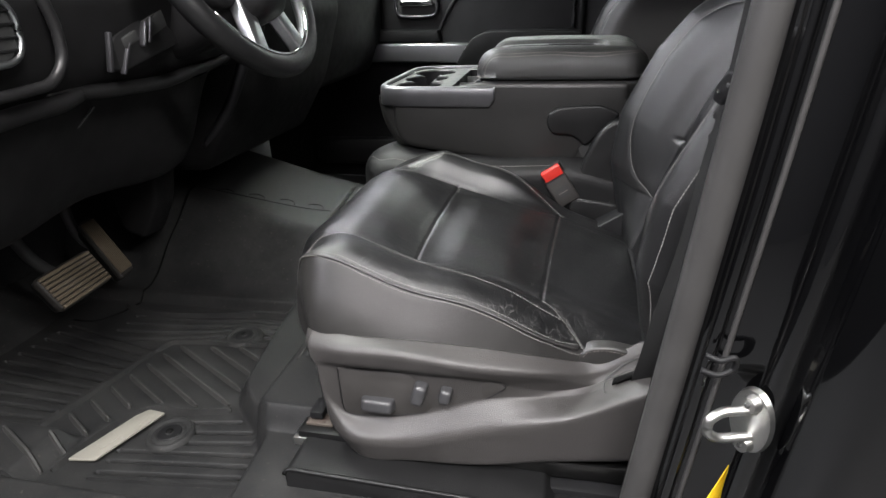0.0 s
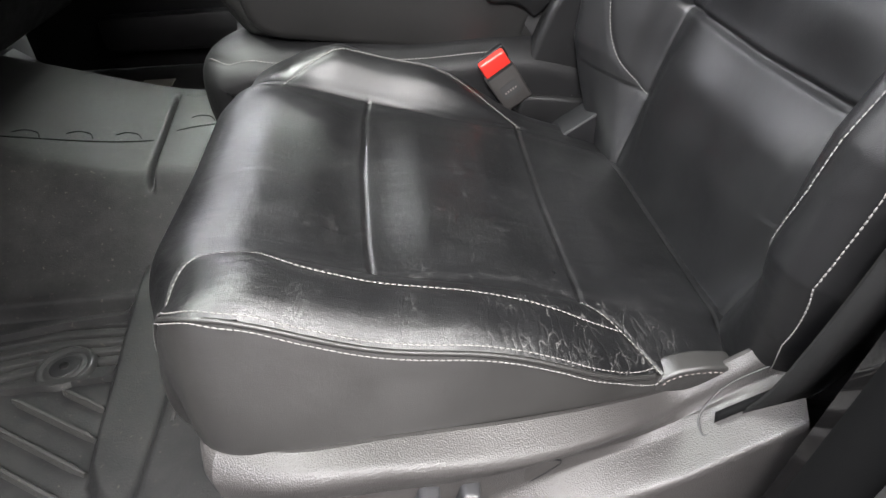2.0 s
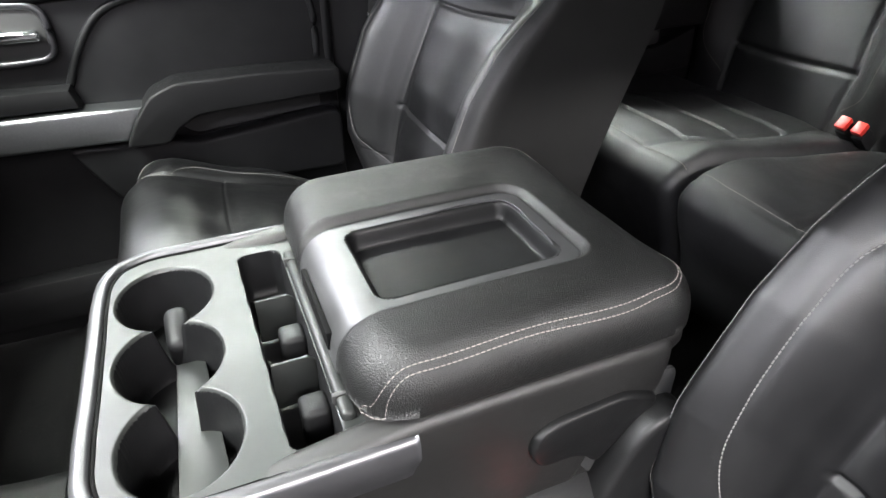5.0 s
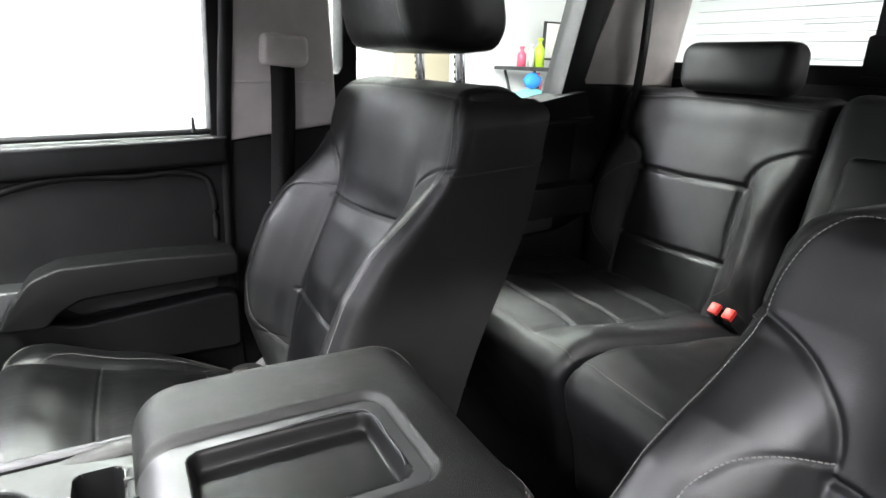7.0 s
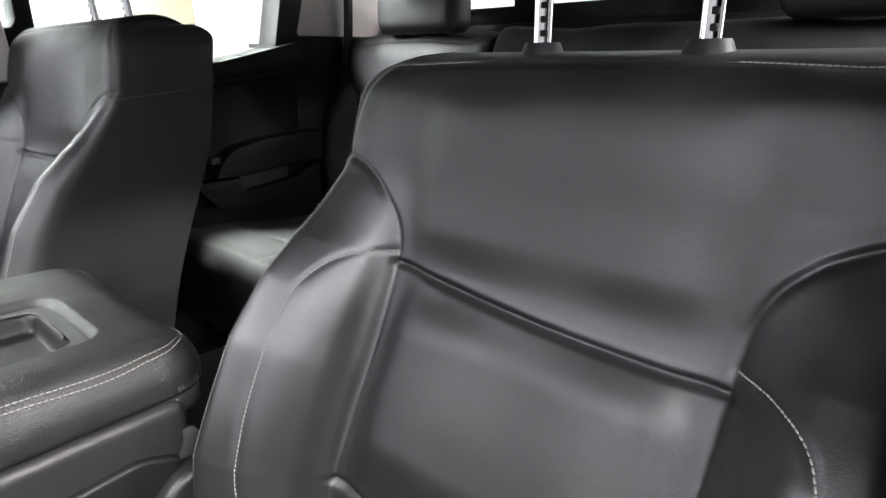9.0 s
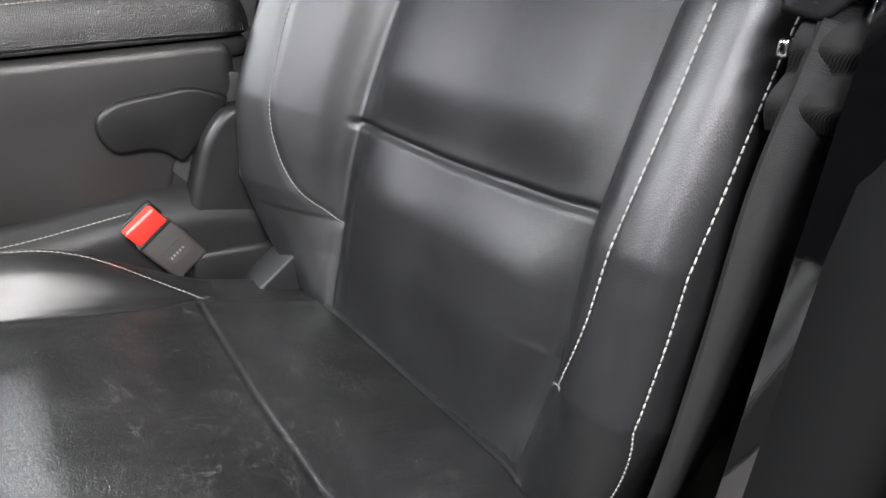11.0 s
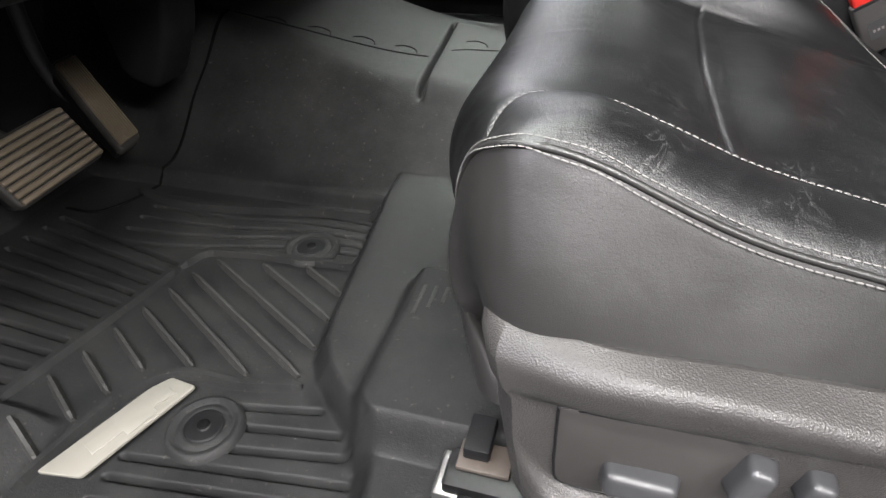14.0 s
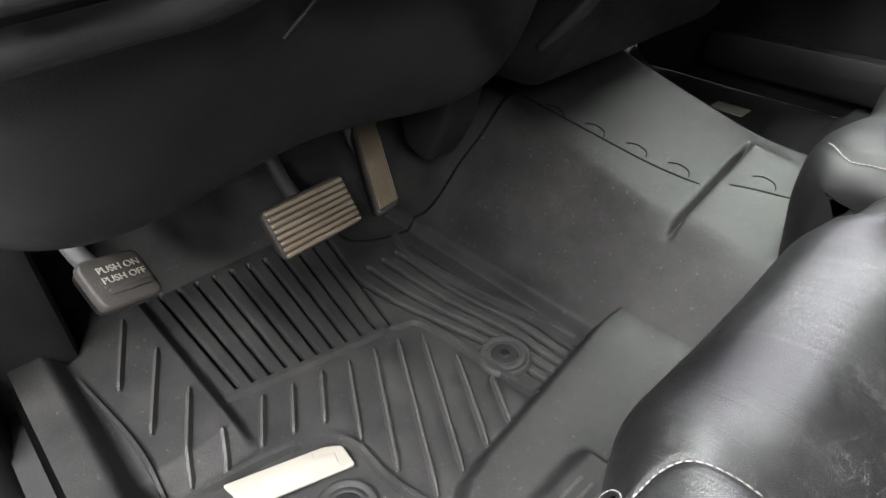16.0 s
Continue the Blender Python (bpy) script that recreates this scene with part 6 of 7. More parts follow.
arm = part("hinge_arm", slab_bm(rounded([(0.33, 0.20), (0.352, 0.27), (0.378, 0.345), (0.398, 0.392), (0.425, 0.418), (0.458, 0.418), (0.475, 0.39), (0.49, 0.30), (0.49, 0.18)], 0.018), -W - 0.030, -W + 0.02, "y", 0.009, 4), HINGE_PLASTIC, con, "black plastic hinge arm cover")
part("hinge_hole", slab_bm(rect(0.444, 0.352, 0.468, 0.380, 0.012), -W - 0.032, -W - 0.02, "y"), INK, arm)
part("hinge_bracket", box_bm((0.13, 0.06, 0.10), (0.40, -0.16, 0.255), 0.012), BLACK_PLASTIC, con)

# belt buckle of the driver seat
bu = thing("seat_belt_buckle", (0.330, 1.140, 0.292), "black seat belt buckle with a red release button", "buckle")
tilt = (0, -32, 6)
R = Euler([radians(q) for q in tilt]).to_matrix()
part("buckle_body", box_bm((0.044, 0.026, 0.060), tuple(R @ Vector((0.0, 0.0, -0.012))), 0.004, 3, tilt), PANEL, bu)
part("buckle_cap", box_bm((0.046, 0.010, 0.022), tuple(R @ Vector((0.0, 0.010, 0.028))), 0.003, 3, tilt), BLACK_PLASTIC, bu)
part("release_button", box_bm((0.039, 0.016, 0.024), tuple(R @ Vector((0.0, -0.003, 0.026))), 0.003, 3, tilt), RED, bu, "red release button")
part("buckle_lip", box_bm((0.042, 0.004, 0.004), tuple(R @ Vector((0.0, -0.011, 0.016))), 0.001, 2, tilt), HINGE_PLASTIC, bu)
part("buckle_stalk", box_bm((0.030, 0.012, 0.070), tuple(R @ Vector((0.001, 0.002, -0.068))), 0.003, 2, tilt), BLACK_PLASTIC, bu)
lab = part("buckle_label", box_bm((0.026, 0.0008, 0.020), tuple(R @ Vector((0.0, -0.0131, -0.014))), 0, 1, tilt), INK, bu)
for k in range(5):
    part("print_bar", box_bm((0.0022, 0.0006, 0.0028), tuple(R @ Vector((-0.008 + 0.004 * k, -0.0137, -0.015))), 0, 1, tilt), THREAD_DARK, lab)


# ---- rear bench ----
def bench(name, y0, y1, label, seats):
    """A section of the rear bench: cushion and bolstered backrest with inset, stitched panels."""
    ob = thing(name, (0, 0, 0), label, "seat", "rear bench sections")
    yc, w = (y0 + y1) / 2, (y1 - y0) / 2 - 0.003

    def sec(amp, swell):
        def f(x, z, n, a):
            b = amp * swell(x, z)
            side = [(-w, -0.12), (-w, -0.03), (-w + 0.004, 0.25 * b - 0.012), (-w + 0.018, 0.8 * b), (-w * 0.84, b), (-w * 0.70, 0.45 * b), (-w * 0.61, 0.04 * b), (-w * 0.57, 0.0), (-w * 0.40, 0.005)]
            return side + [(0, 0.005)] + [(-s, h) for s, h in side[::-1]]
        return f

    cu = Loft([(1.42, 0.30), (1.36, 0.352), (1.20, 0.372), (1.05, 0.388), (0.90, 0.407), (0.845, 0.402), (0.818, 0.375), (0.822, 0.33), (0.85, 0.26), (0.88, 0.15)], sec(0.022, lambda x, z: bump01(x, 0.82, 0.92, 1.2, 1.35)), 130, 120)
    lo = int(np.argmin(cu.c[:, 0]))
    cx = lambda x: float(np.interp(-x, -cu.c[:lo, 0], cu.a[:lo]))
    for x in (0.955, 1.09, 1.23):
        cu.sink(np.array([(cx(x), -w * 0.58), (cx(x), w * 0.58)]), 0.006, 0.005)
    for sg in (-1, 1):
        cu.sink(np.array([(cx(1.40), sg * w * 0.58), (cx(0.86), sg * w * 0.58)]), 0.006, 0.005)
    cu.sink(np.array([(cx(0.85), -w), (cx(0.85), w)]), 0.004, 0.005)
    q = cu.split(lambda a, s: np.full(a.shape, "all", dtype=object), {"all": ("bench_cushion", LEATHER_BENCH, "")}, ob)["all"]
    q.location = (0, yc, 0)
    p, n = cu.on([(cx(0.855), -w * 0.97), (cx(0.855), 0), (cx(0.855), w * 0.97)], 200)
    stitches("stitching", p + n * 0.0008, n, THREAD_DARK, q, 0.006, 0.005)
    swell = (lambda x, z: bump01(z, 0.34, 0.50, 0.60, 0.76)) if seats == 1 else (lambda x, z: 0.15)
    bk = Loft([(1.33, 0.24), (1.36, 0.33), (1.395, 0.48), (1.425, 0.62), (1.455, 0.76), (1.47, 0.825), (1.488, 0.852), (1.53, 0.860), (1.58, 0.85)], sec(0.052, swell), 140, 120, flip=1.0)
    bz = lambda z: float(np.interp(z, np.maximum.accumulate(bk.c[:, 1]), bk.a))
    lines = []
    if seats == 1:
        for z in (0.475, 0.655):
            bk.sink(np.array([(bz(z), -w * 0.57), (bz(z - 0.006), 0), (bz(z), w * 0.57)]), 0.009, 0.0055)
        for sg in (-1, 1):
            bk.sink(spline([(bz(0.30), sg * w * 0.50), (bz(0.48), sg * w * 0.57), (bz(0.655), sg * w * 0.56), (bz(0.70), sg * w * 0.62), (bz(0.735), sg * w * 0.82), (bz(0.75), sg * w)], 40), 0.009, 0.005)
            lines.append([(bz(0.40), sg * w * 0.60), (bz(0.44), sg * w * 0.76), (bz(0.52), sg * w * 0.82), (bz(0.60), sg * w * 0.80), (bz(0.65), sg * w * 0.68), (bz(0.665), sg * w * 0.58)])
        rimline = [(bz(0.835), -w * 0.95), (bz(0.842), 0.0), (bz(0.835), w * 0.95)]
        bk.sink(spline(rimline, 40), 0.003, 0.004)
        lines.append(rimline)
    q = bk.split(lambda a, s: np.full(a.shape, "all", dtype=object), {"all": ("bench_backrest", LEATHER_BENCH, "")}, ob)["all"]
    q.location = (0, yc, 0)
    for line in lines:
        p, n = bk.on(line, 200)
        stitches("stitching", p + n * 0.0008, n, THREAD_DARK, q, 0.006, 0.005)
    hr = thing("bench_headrest", (1.475, yc - (0.065 if seats == 1 else 0.3), 0.86), "low black leather rear headrest", "headrest", "rear headrests")
    part("headrest_pad", box_bm((0.090, 0.295, 0.115), (0.0, 0, 0.056), 0.034, 6), LEATHER_BENCH, hr)
    return ob


bench("rear_bench", 1.575, 2.155, "black leather rear bench section with stitched panels", 1)
bench("rear_bench", 0.60, 1.57, "wide black leather rear bench section with a folded armrest", 2)
arm = thing("folding_armrest", (1.40, 1.33, 0.56), "folded black vinyl rear armrest with a pull strap", "armrest")
part("armrest_pad", box_bm((0.05, 0.33, 0.36), (-0.005, 0, 0.02), 0.02, 4, (0, 12, 0)), DOOR_VINYL, arm)
part("pull_strap", box_bm((0.012, 0.05, 0.03), (0.03, -0.02, 0.205), 0.004, 2, (0, 12, 0)), BLACK_PLASTIC, arm)
for y in (1.620, 1.585):
    b = thing("rear_buckle", (1.31, y, 0.375), "black rear belt buckle with red button", "buckle", "rear buckles")
    part("buckle_body", box_bm((0.03, 0.026, 0.05), (0, 0, 0.012), 0.005, 2, (0, -50, 0)), BLACK_PLASTIC, b)
    part("release_button", box_bm((0.026, 0.022, 0.014), (-0.024, 0, 0.036), 0.003, 2, (0, -50, 0)), RED, b)

# ---- dashboard ----
dash = thing("dashboard", (0, 0, 0), "black moulded dashboard with knee bolster and switch panel", "dashboard")
knee = Loft([(-0.60, 0.375), (-0.44, 0.362), (-0.395, 0.366), (-0.375, 0.39), (-0.345, 0.455), (-0.315, 0.515), (-0.30, 0.535)],
            lambda x, z, n, a: [(0.47, -0.02), (0.50, 0.0), (0.75, 0.0), (1.02, -0.004), (1.06, -0.03), (1.09, -0.10)], 60, 60, flip=-1.0)
knee.split(lambda a, s: np.full(a.shape, "all", dtype=object), {"all": ("knee_bolster", DASH, "black plastic knee bolster")}, dash)
part("dash_face", slab_bm(rounded([(-0.62, 0.53), (-0.30, 0.53), (-0.255, 0.56), (-0.225, 0.66), (-0.28, 0.73), (-0.62, 0.76)], 0.02), 0.46, 1.14, "y", 0.02, 3), DASH, dash)
part("dash_top", slab_bm(rounded([(-0.90, 0.70), (-0.36, 0.72), (-0.30, 0.75), (-0.34, 0.79), (-0.90, 0.80)], 0.02), 0.46, 2.12, "y", 0.02, 3), DASH, dash)
part("glove_side", slab_bm(rounded([(-0.62, 0.40), (-0.36, 0.40), (-0.31, 0.52), (-0.30, 0.72), (-0.62, 0.74)], 0.03), 1.60, 2.10, "y", 0.02, 3), DASH, dash)
part("centre_panel", slab_bm(rounded([(-0.70, 0.30), (-0.42, 0.30), (-0.33, 0.44), (-0.27, 0.62), (-0.30, 0.75), (-0.70, 0.75)], 0.03), 1.12, 1.62, "y", 0.02, 3), DASH, dash)
part("stack_leg", slab_bm(rounded([(-0.62, 0.42), (-0.46, 0.42), (-0.50, 0.25), (-0.545, 0.170), (-0.60, 0.19)], 0.02), 1.03, 1.10, "y", 0.015, 3), DASH, dash, "black lower dash side panel")
put("stack_trim", tube_mesh("stack_trim", [(-0.42, 1.13, 0.36), (-0.35, 1.125, 0.44), (-0.29, 1.12, 0.55), (-0.26, 1.12, 0.66)], 0.012, GUNMETAL, 40, 8), dash)
put("bolster_ledge", tube_mesh("bolster_ledge", [(-0.285, 0.62, 0.546), (-0.275, 0.671, 0.541), (-0.27, 0.749, 0.536), (-0.27, 0.845, 0.534), (-0.268, 0.906, 0.541), (-0.268, 0.971, 0.547), (-0.27, 1.037, 0.565), (-0.275, 1.058, 0.60)], 0.010, DASH_SOFT, 60, 10), dash, "rounded dash ledge")
put("bolster_ledge", tube_mesh("bolster_ledge", [(-0.268, 0.48, 0.525), (-0.269, 0.53, 0.529), (-0.270, 0.575, 0.532), (-0.272, 0.63, 0.534), (-0.277, 0.665, 0.540)], 0.011, DASH_SOFT, 40, 10), dash, "rounded dash ledge")
for run in ([(-0.331, 0.648, 0.480), (-0.337, 0.628, 0.470), (-0.345, 0.620, 0.452), (-0.355, 0.617, 0.430), (-0.368, 0.610, 0.398), (-0.379, 0.603, 0.368)], [(-0.309, 0.722, 0.514), (-0.316, 0.713, 0.502), (-0.327, 0.702, 0.487)]):
    put("panel_seam", tube_mesh("panel_seam", run, 0.0022, DASH_SOFT, 40, 6), dash)
vent = part("air_vent", slab_bm(rect(0.475, 0.590, 0.553, 0.655, 0.03), -0.262, -0.225, "x", 0.006), INK, dash)
put("vent_ring", tube_mesh("vent_ring", [(-0.224, y, z) for y, z in rect(0.475, 0.590, 0.553, 0.655, 0.03)] + [(-0.224, 0.475, 0.61)], 0.0035, SATIN, 60, 8), vent)
for k in range(4):
    part("vane", box_bm((0.004, 0.07, 0.003), (-0.224, 0.515, 0.603 + 0.013 * k), 0.001), BLACK_PLASTIC, vent)
put("side_frame", tube_mesh("side_frame", [(-0.232, 0.50, 0.559), (-0.230, 0.548, 0.561), (-0.228, 0.583, 0.567), (-0.226, 0.600, 0.585), (-0.224, 0.603, 0.612), (-0.222, 0.592, 0.655), (-0.225, 0.58, 0.70)], 0.0065, DASH_SOFT, 60, 10), dash, "satin black vent surround")
sw = part("light_switch_panel", slab_bm(rounded([(0.700, 0.603), (0.788, 0.638), (0.850, 0.590), (0.704, 0.560)], 0.012), -0.285, -0.236, "x", 0.006), DASH_SOFT, dash, "black light switch panel")
for y, z, a, b in ((0.732, 0.601, 0.030, 0.014), (0.788, 0.618, 0.046, 0.024)):
    part("switch_well", box_bm((0.006, a, b), (-0.235, y, z), 0.002, 2, (18, 0, 0)), INK, sw)
for k in range(2):
    part("dimmer_wheel", box_bm((0.010, 0.005, 0.034), (-0.233, 0.758 + 0.012 * k, 0.606 + 0.004 * k), 0.002, 3, (-22, 0, 0)), GUNMETAL, sw)
part("panel_edge", box_bm((0.008, 0.006, 0.05), (-0.236, 0.690, 0.588), 0.002, 2, (-14, 0, 0)), GUNMETAL, sw)
part("panel_edge", box_bm((0.008, 0.005, 0.045), (-0.235, 0.716, 0.578), 0.002, 2, (-30, 0, 0)), GUNMETAL, sw)
col = part("column_cover", box_bm((0.22, 0.11, 0.10), (-0.20, 0.885, 0.635), 0.035, 4, (0, -20, 0)), DASH, dash)
put("column_edge", tube_mesh("column_edge", [(-0.195, 0.978, 0.570), (-0.195, 0.992, 0.545), (-0.195, 1.010, 0.529), (-0.197, 1.05, 0.528), (-0.20, 1.085, 0.530)], 0.003, CHROME, 30, 6), col)
part("tilt_lever", box_bm((0.05, 0.012, 0.010), (-0.17, 1.01, 0.540), 0.004, 3), CHROME, col)

wheel = thing("steering_wheel", (-0.165, 0.885, 0.715), "black leather steering wheel with satin silver spokes", "steering wheel")
wheel.matrix_world = pose(-0.165, 0.885, 0.715, 0, 64, 0)
verts = []
for k in range(96):
    w = 2 * math.pi * k / 96
    for j in range(16):
        v = 2 * math.pi * j / 16
        r = 0.185 + 0.0165 * math.cos(v)
        verts.append((r * math.cos(w), r * math.sin(w), 0.0165 * math.sin(v)))
faces = [(k * 16 + j, k * 16 + (j + 1) % 16, ((k + 1) % 96) * 16 + (j + 1) % 16, ((k + 1) % 96) * 16 + j) for k in range(96) for j in range(16)]
rim = put("rim", mesh_of("rim", verts, faces, LEATHER), wheel, "black leather rim")
put("rim_insert", tube_mesh("rim_insert", [(0.171 * math.cos(w), 0.171 * math.sin(w), 0.010) for w in np.linspace(-0.95, 0.95, 30)], 0.0035, CHROME, 60, 8), rim, "chrome insert along the lower rim")
part("hub", box_bm((0.15, 0.17, 0.05), (0.01, 0, -0.012), 0.024, 4), DASH, wheel)
for sg in (-1, 1):
    part("spoke", slab_bm(rounded([(-0.02, sg * 0.06), (0.04, sg * 0.06), (0.03, sg * 0.175), (-0.01, sg * 0.175)], 0.01), -0.012, 0.010, "z", 0.006, 3), GUNMETAL, wheel, "satin spoke")
    part("spoke", slab_bm(rounded([(0.06, sg * 0.012), (0.06, sg * 0.05), (0.172, sg * 0.085), (0.178, sg * 0.055)], 0.008), -0.012, 0.008, "z", 0.005, 3), SATIN, wheel, "bright silver lower spoke")

# ---- open driver door, swung out past the jamb ----
od = thing("open_door", (-0.70, 0.42, 0), "black driver door standing wide open", "door")
od.matrix_world = pose(-0.70, 0.42, 0, 0, 0, -100)
part("door_panel", box_bm((1.08, 0.12, 0.80), (0.54, 0.06, 0.28), 0.03, 3), BLACK_PLASTIC, od)
part("door_window_frame", box_bm((0.06, 0.05, 0.50), (1.02, 0.06, 0.92), 0.01), PAINT, od)
part("door_window_frame", box_bm((0.80, 0.05, 0.05), (0.62, 0.06, 1.17), 0.01), PAINT, od)

# ---- pedals ----
def pedal(name, corners, depth, label, ribs, arm_to, rib_mat=PEDAL_WORN):
    """A rubber pad from its four corners, ribbed across, on a steel arm."""
    ob = thing(name, tuple(np.mean(corners, 0)), label, "pedal", "pedals")
    c = np.array(corners) - np.mean(corners, 0)
    u, v = (c[1] - c[0] + c[2] - c[3]) / 2, (c[3] - c[0] + c[2] - c[1]) / 2
    n = np.cross(u, v)
    n /= np.linalg.norm(n)
    if n[0] < 0:
        n = -n
    m = Matrix((tuple(u / np.linalg.norm(u)), tuple(v / np.linalg.norm(v)), tuple(n))).transposed().to_4x4()
    lu, lv = np.linalg.norm(u), np.linalg.norm(v)
    bm = slab_bm(rect(-lu / 2, -lv / 2, lu / 2, lv / 2, 0.012), -depth, 0.0, "z", 0.004, 3)
    bmesh.ops.transform(bm, verts=bm.verts, matrix=m)
    pad = part("pedal_pad", bm, PEDAL, ob)
    bm = slab_bm(rect(-lu * 0.47, -lv * 0.46, lu * 0.47, lv * 0.46, 0.010), -depth - 0.012, -depth + 0.002, "z", 0.003, 2)
    bmesh.ops.transform(bm, verts=bm.verts, matrix=m)
    part("pedal_plate", bm, RAIL, ob, "dark steel plate behind the pad")
    for k in range(ribs[1]):
        f = (k + 0.5) / ribs[1] - 0.5
        bm = box_bm((lu * 0.94, lv / ribs[1] * 0.74, 0.008), (0, f * lv * 0.94, 0.0), 0.0022, 2) if ribs[0] == "u" else box_bm((lu / ribs[1] * 0.5, lv * 0.9, 0.006), (f * lu * 0.9, 0, 0.001), 0.001)
        bmesh.ops.transform(bm, verts=bm.verts, matrix=m)
        part("rib", bm, rib_mat, pad)
    a = np.array(arm_to) - np.mean(corners, 0)
    put("pedal_arm", tube_mesh("pedal_arm", [tuple(-n * depth), tuple(-n * 0.05 + a * 0.2), tuple(a)], 0.011, INK, 20, 8), ob)
    return ob, m, pad


pedal("brake_pedal", [(-0.545, 0.745, 0.214), (-0.548, 0.882, 0.216), (-0.513, 0.880, 0.155), (-0.510, 0.760, 0.150)], 0.016, "wide brake pedal with ribs worn brassy brown", ("u", 8), (-0.70, 0.83, 0.42))
pedal("accelerator_pedal", [(-0.655, 0.975, 0.225), (-0.660, 1.025, 0.225), (-0.535, 0.965, 0.135), (-0.530, 0.925, 0.135)], 0.014, "narrow ribbed black accelerator pedal", ("v", 9), (-0.72, 1.02, 0.40))
_, pm, ppad = pedal("parking_brake_pedal", [(-0.492, 0.535, 0.282), (-0.498, 0.598, 0.262), (-0.462, 0.598, 0.230), (-0.448, 0.545, 0.240)], 0.016, "small parking brake pedal lettered PUSH ON PUSH OFF", ("u", 0), (-0.66, 0.56, 0.40))


def lettering(text, size, matrix, material, parent):
    """Raised letters in the built-in font, as a mesh."""
    cu = bpy.data.curves.new("lettering", "FONT")
    cu.body, cu.size, cu.extrude, cu.align_x, cu.align_y = text, size, 0.0006, "CENTER", "CENTER"
    tmp = new("lettering", cu)
    bpy.context.view_layer.update()
    me = bpy.data.meshes.new_from_object(tmp)
    bpy.data.objects.remove(tmp)
    me.transform(matrix)
    me.materials.append(material)
    return put("lettering", me, parent)


lettering("PUSH ON", 0.0095, pm @ Matrix.Translation((0.004, -0.012, 0.0008)) @ Matrix.Rotation(radians(180), 4, "X") @ Matrix.Diagonal((1, 1, -1, 1)), TAG, ppad)
lettering("PUSH OFF", 0.0095, pm @ Matrix.Translation((0.004, -0.001, 0.0008)) @ Matrix.Rotation(radians(180), 4, "X") @ Matrix.Diagonal((1, 1, -1, 1)), TAG, ppad)
bm = box_bm((0.042, 0.006, 0.003), (0.004, 0.011, 0.001), 0.001)
bmesh.ops.transform(bm, verts=bm.verts, matrix=pm)
part("grip_bar", bm, PEDAL, ppad)

# ---- labels and fittings on the door pillar ----
tag_1 = thing("warning_label", (0.508, 0.470, 0.215), "yellow and white printed label stuck on the pillar", "label")
tag_1.matrix_world = pose(0.506, 0.477, 0.222, 90, 0, 28)
part("label_sheet", slab_bm(rounded([(-0.022, -0.05), (0.036, -0.05), (0.036, -0.02), (0.012, 0.018), (-0.006, -0.02)], 0.004), 0.0, 0.001, "z"), YELLOW, tag_1)
part("label_panel", slab_bm([(0.014, -0.05), (0.034, -0.05), (0.034, -0.022), (0.014, 0.008)], 0.001, 0.0016, "z"), PAPER, tag_1)
for k in range(4):
    part("print_bar", box_bm((0.012, 0.002, 0.0006), (0.024, -0.022 - 0.007 * k, 0.002)), INK, tag_1)
clip_1 = thing("trim_clip", (0.483, 0.470, 0.340), "small black plastic clip on the pillar", "clip")
put("clip_wire", tube_mesh("clip_wire", [(-0.012, 0, 0.008), (0.0, -0.004, 0.006), (0.010, -0.004, 0.010), (0.012, 0, -0.004), (0.0, -0.002, -0.010), (-0.014, 0, -0.008)], 0.0028, BLACK_PLASTIC, 40, 8), clip_1)
boot = thing("cable_boot", (0.635, 0.405, 0.235), "ribbed black rubber cable boot in the door gap", "boot")
prof = [(0.024 + 0.004 * math.cos(k * math.pi), 0.006 * k) for k in range(14)]
verts = [(r * math.cos(w), 0.04 - h, r * math.sin(w)) for r, h in prof for w in (2 * math.pi * q / 24 for q in range(24))]
put("bellows", mesh_of("bellows", verts, grid_faces(len(prof), 24, True), MAT_PLAIN), boot)

# ---- bench, screen and bottles against the garage wall ----
shelf = thing("work_table", (3.35, 4.90, 0.90), "dark folding work table against the white wall", "table")
part("tabletop", box_bm((0.95, 0.5, 0.03), (0.1, 0, -0.015), 0.005), GUNMETAL, shelf)
for a, b in (((-0.30, -0.2, -0.03), (0.25, -0.2, -1.65)), ((0.35, -0.2, -0.03), (-0.2, -0.2, -1.65)), ((-0.30, 0.2, -0.03), (0.25, 0.2, -1.65)), ((0.35, 0.2, -0.03), (-0.2, 0.2, -1.65))):
    put("leg", tube_mesh("leg", [a, b], 0.012, GUNMETAL, 2, 8), shelf)
mon = thing("monitor", (3.56, 5.0, 0.91), "flat screen showing a pale page on the work table", "monitor")
part("bezel", box_bm((0.44, 0.03, 0.30), (0, 0, 0.20), 0.006), INK, mon)
part("screen", box_bm((0.41, 0.004, 0.27), (0, -0.017, 0.20)), PAPER, mon)
part("stand", box_bm((0.05, 0.04, 0.06), (0, 0, 0.03), 0.004), INK, mon)
for k in range(3):
    part("print_bar", box_bm((0.10, 0.002, 0.02), (-0.02, -0.020, 0.26 - 0.05 * k)), TAG, mon)


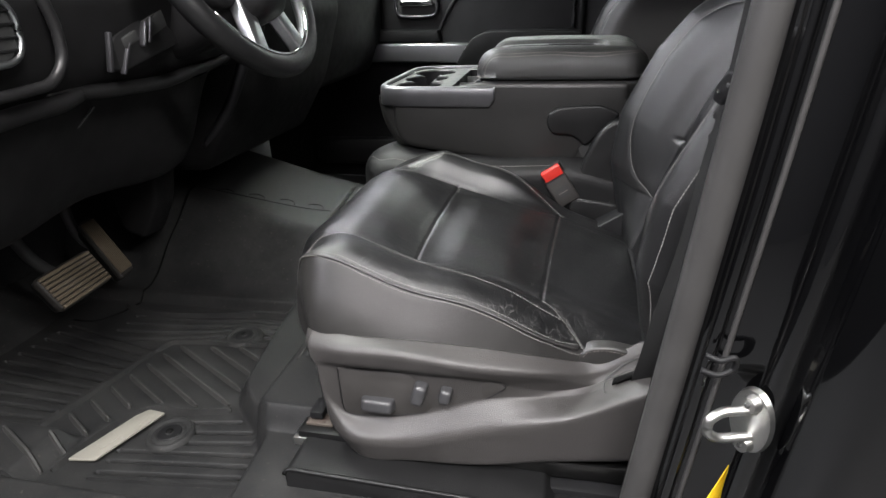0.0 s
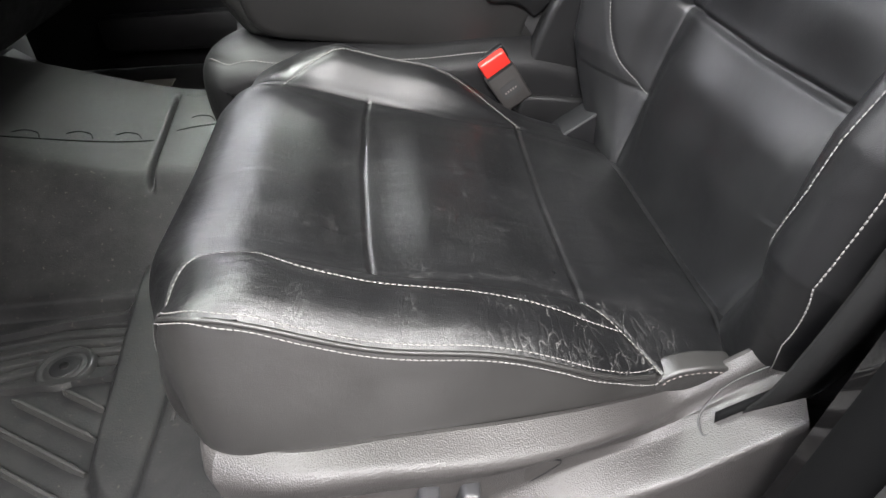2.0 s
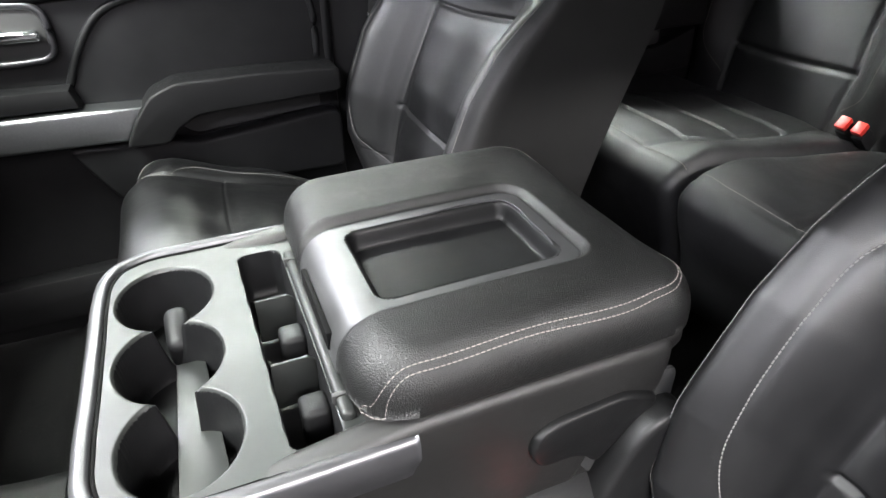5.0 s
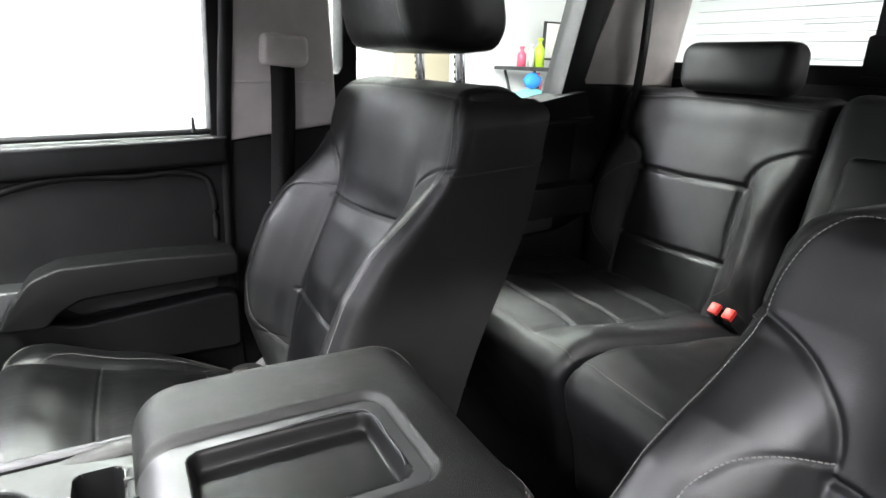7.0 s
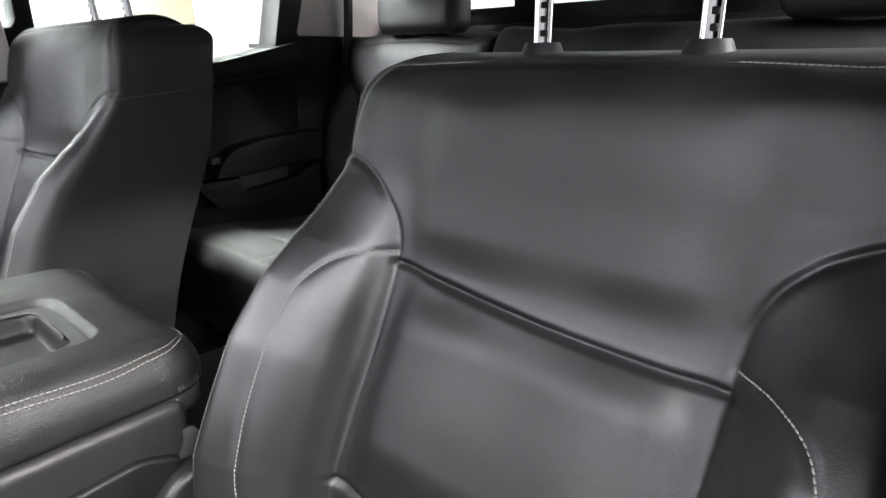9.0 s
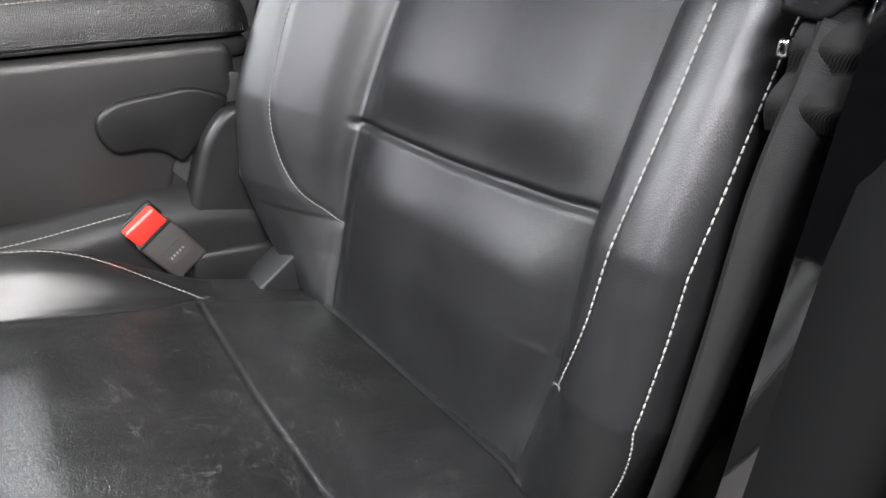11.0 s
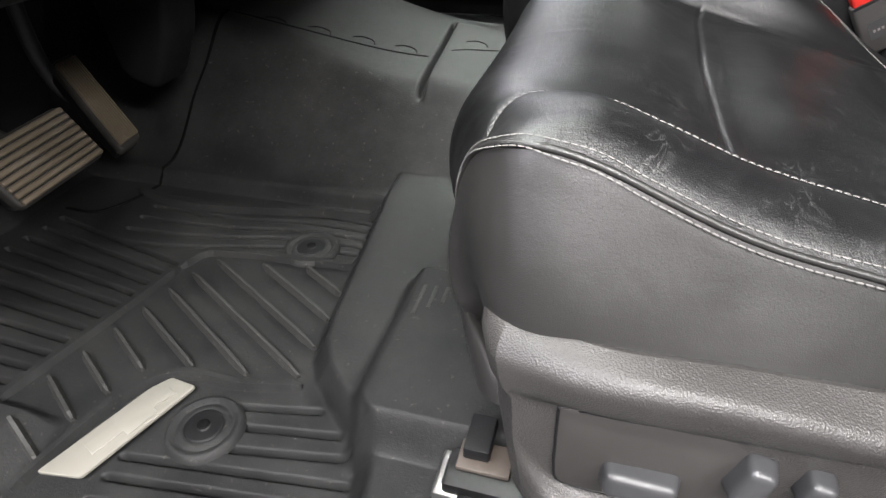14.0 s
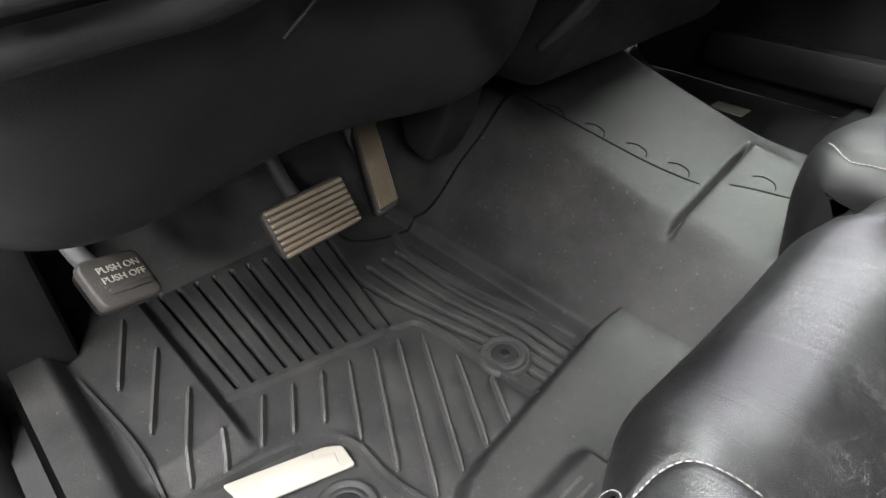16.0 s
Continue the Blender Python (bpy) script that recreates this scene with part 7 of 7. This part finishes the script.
def bottle(x, z, mat, r, h, label, y=4.85):
    b = thing("spray_bottle", (x, y, z), label, "bottle", "bottles on the work table")
    prof = [(0.0, 0.0), (r, 0.0), (r, 0.62 * h), (0.4 * r, 0.78 * h), (0.35 * r, 0.9 * h), (0.55 * r, 0.92 * h), (0.55 * r, h), (0.0, h)]
    verts = [(q * math.cos(w), q * math.sin(w), v) for q, v in prof for w in (2 * math.pi * k / 16 for k in range(16))]
    put("bottle_body", mesh_of("bottle_body", verts, grid_faces(len(prof), 16, True), mat), b)
    return b


bottle(3.03, 0.90, PINK, 0.035, 0.15, "pink plastic spray bottle on the work table")
bottle(3.20, 0.90, LIME, 0.04, 0.22, "lime green spray bottle on the work table")
bottle(3.12, 0.90, PAPER, 0.025, 0.17, "white spray bottle on the work table")
bottle(3.36, 0.90, YELLOW, 0.03, 0.10, "small yellow bottle on the work table")


def cloth(x, z, mat, w, h, label, y=4.62):
    c = thing("cloth", (x, y, z), label, "cloth", "cloths by the work table")
    rng = np.random.RandomState(int(x * 100))
    verts = []
    for i in range(9):
        for j in range(12):
            a, b = math.pi * i / 8, 2 * math.pi * j / 12
            k = 1 + 0.25 * rng.rand()
            verts.append((w * k * math.sin(a) * math.cos(b), 0.6 * w * k * math.sin(a) * math.sin(b), h * k * (math.cos(a) + 0.0)))
    put("folded_cloth", mesh_of("folded_cloth", verts, grid_faces(9, 12, True), mat), c)
    return c


cloth(2.98, 0.80, BLUE, 0.07, 0.05, "blue cleaning cloth hanging by the table")
cloth(2.98, 0.66, TEAL, 0.16, 0.07, "teal cleaning cloths piled by the table")
cloth(3.52, 0.95, TEAL, 0.09, 0.06, "teal cleaning cloth on the table", 4.8)
bottle(3.12, 0.70, PINK, 0.04, 0.16, "red plastic bottle below the table", 4.75)
tagged(part("door_4", box_bm((0.46, 0.06, 2.2), (2.32, GY1 - 0.03, GZ0 + 1.1), 0.01), BEIGE, None), "beige painted door in the garage wall", "door", kind="structure")
tagged(part("trim", box_bm((0.06, 0.08, 2.3), (2.585, GY1 - 0.03, GZ0 + 1.15), 0.006), WHITE_WALL, None), "white door frame", "trim", kind="structure")
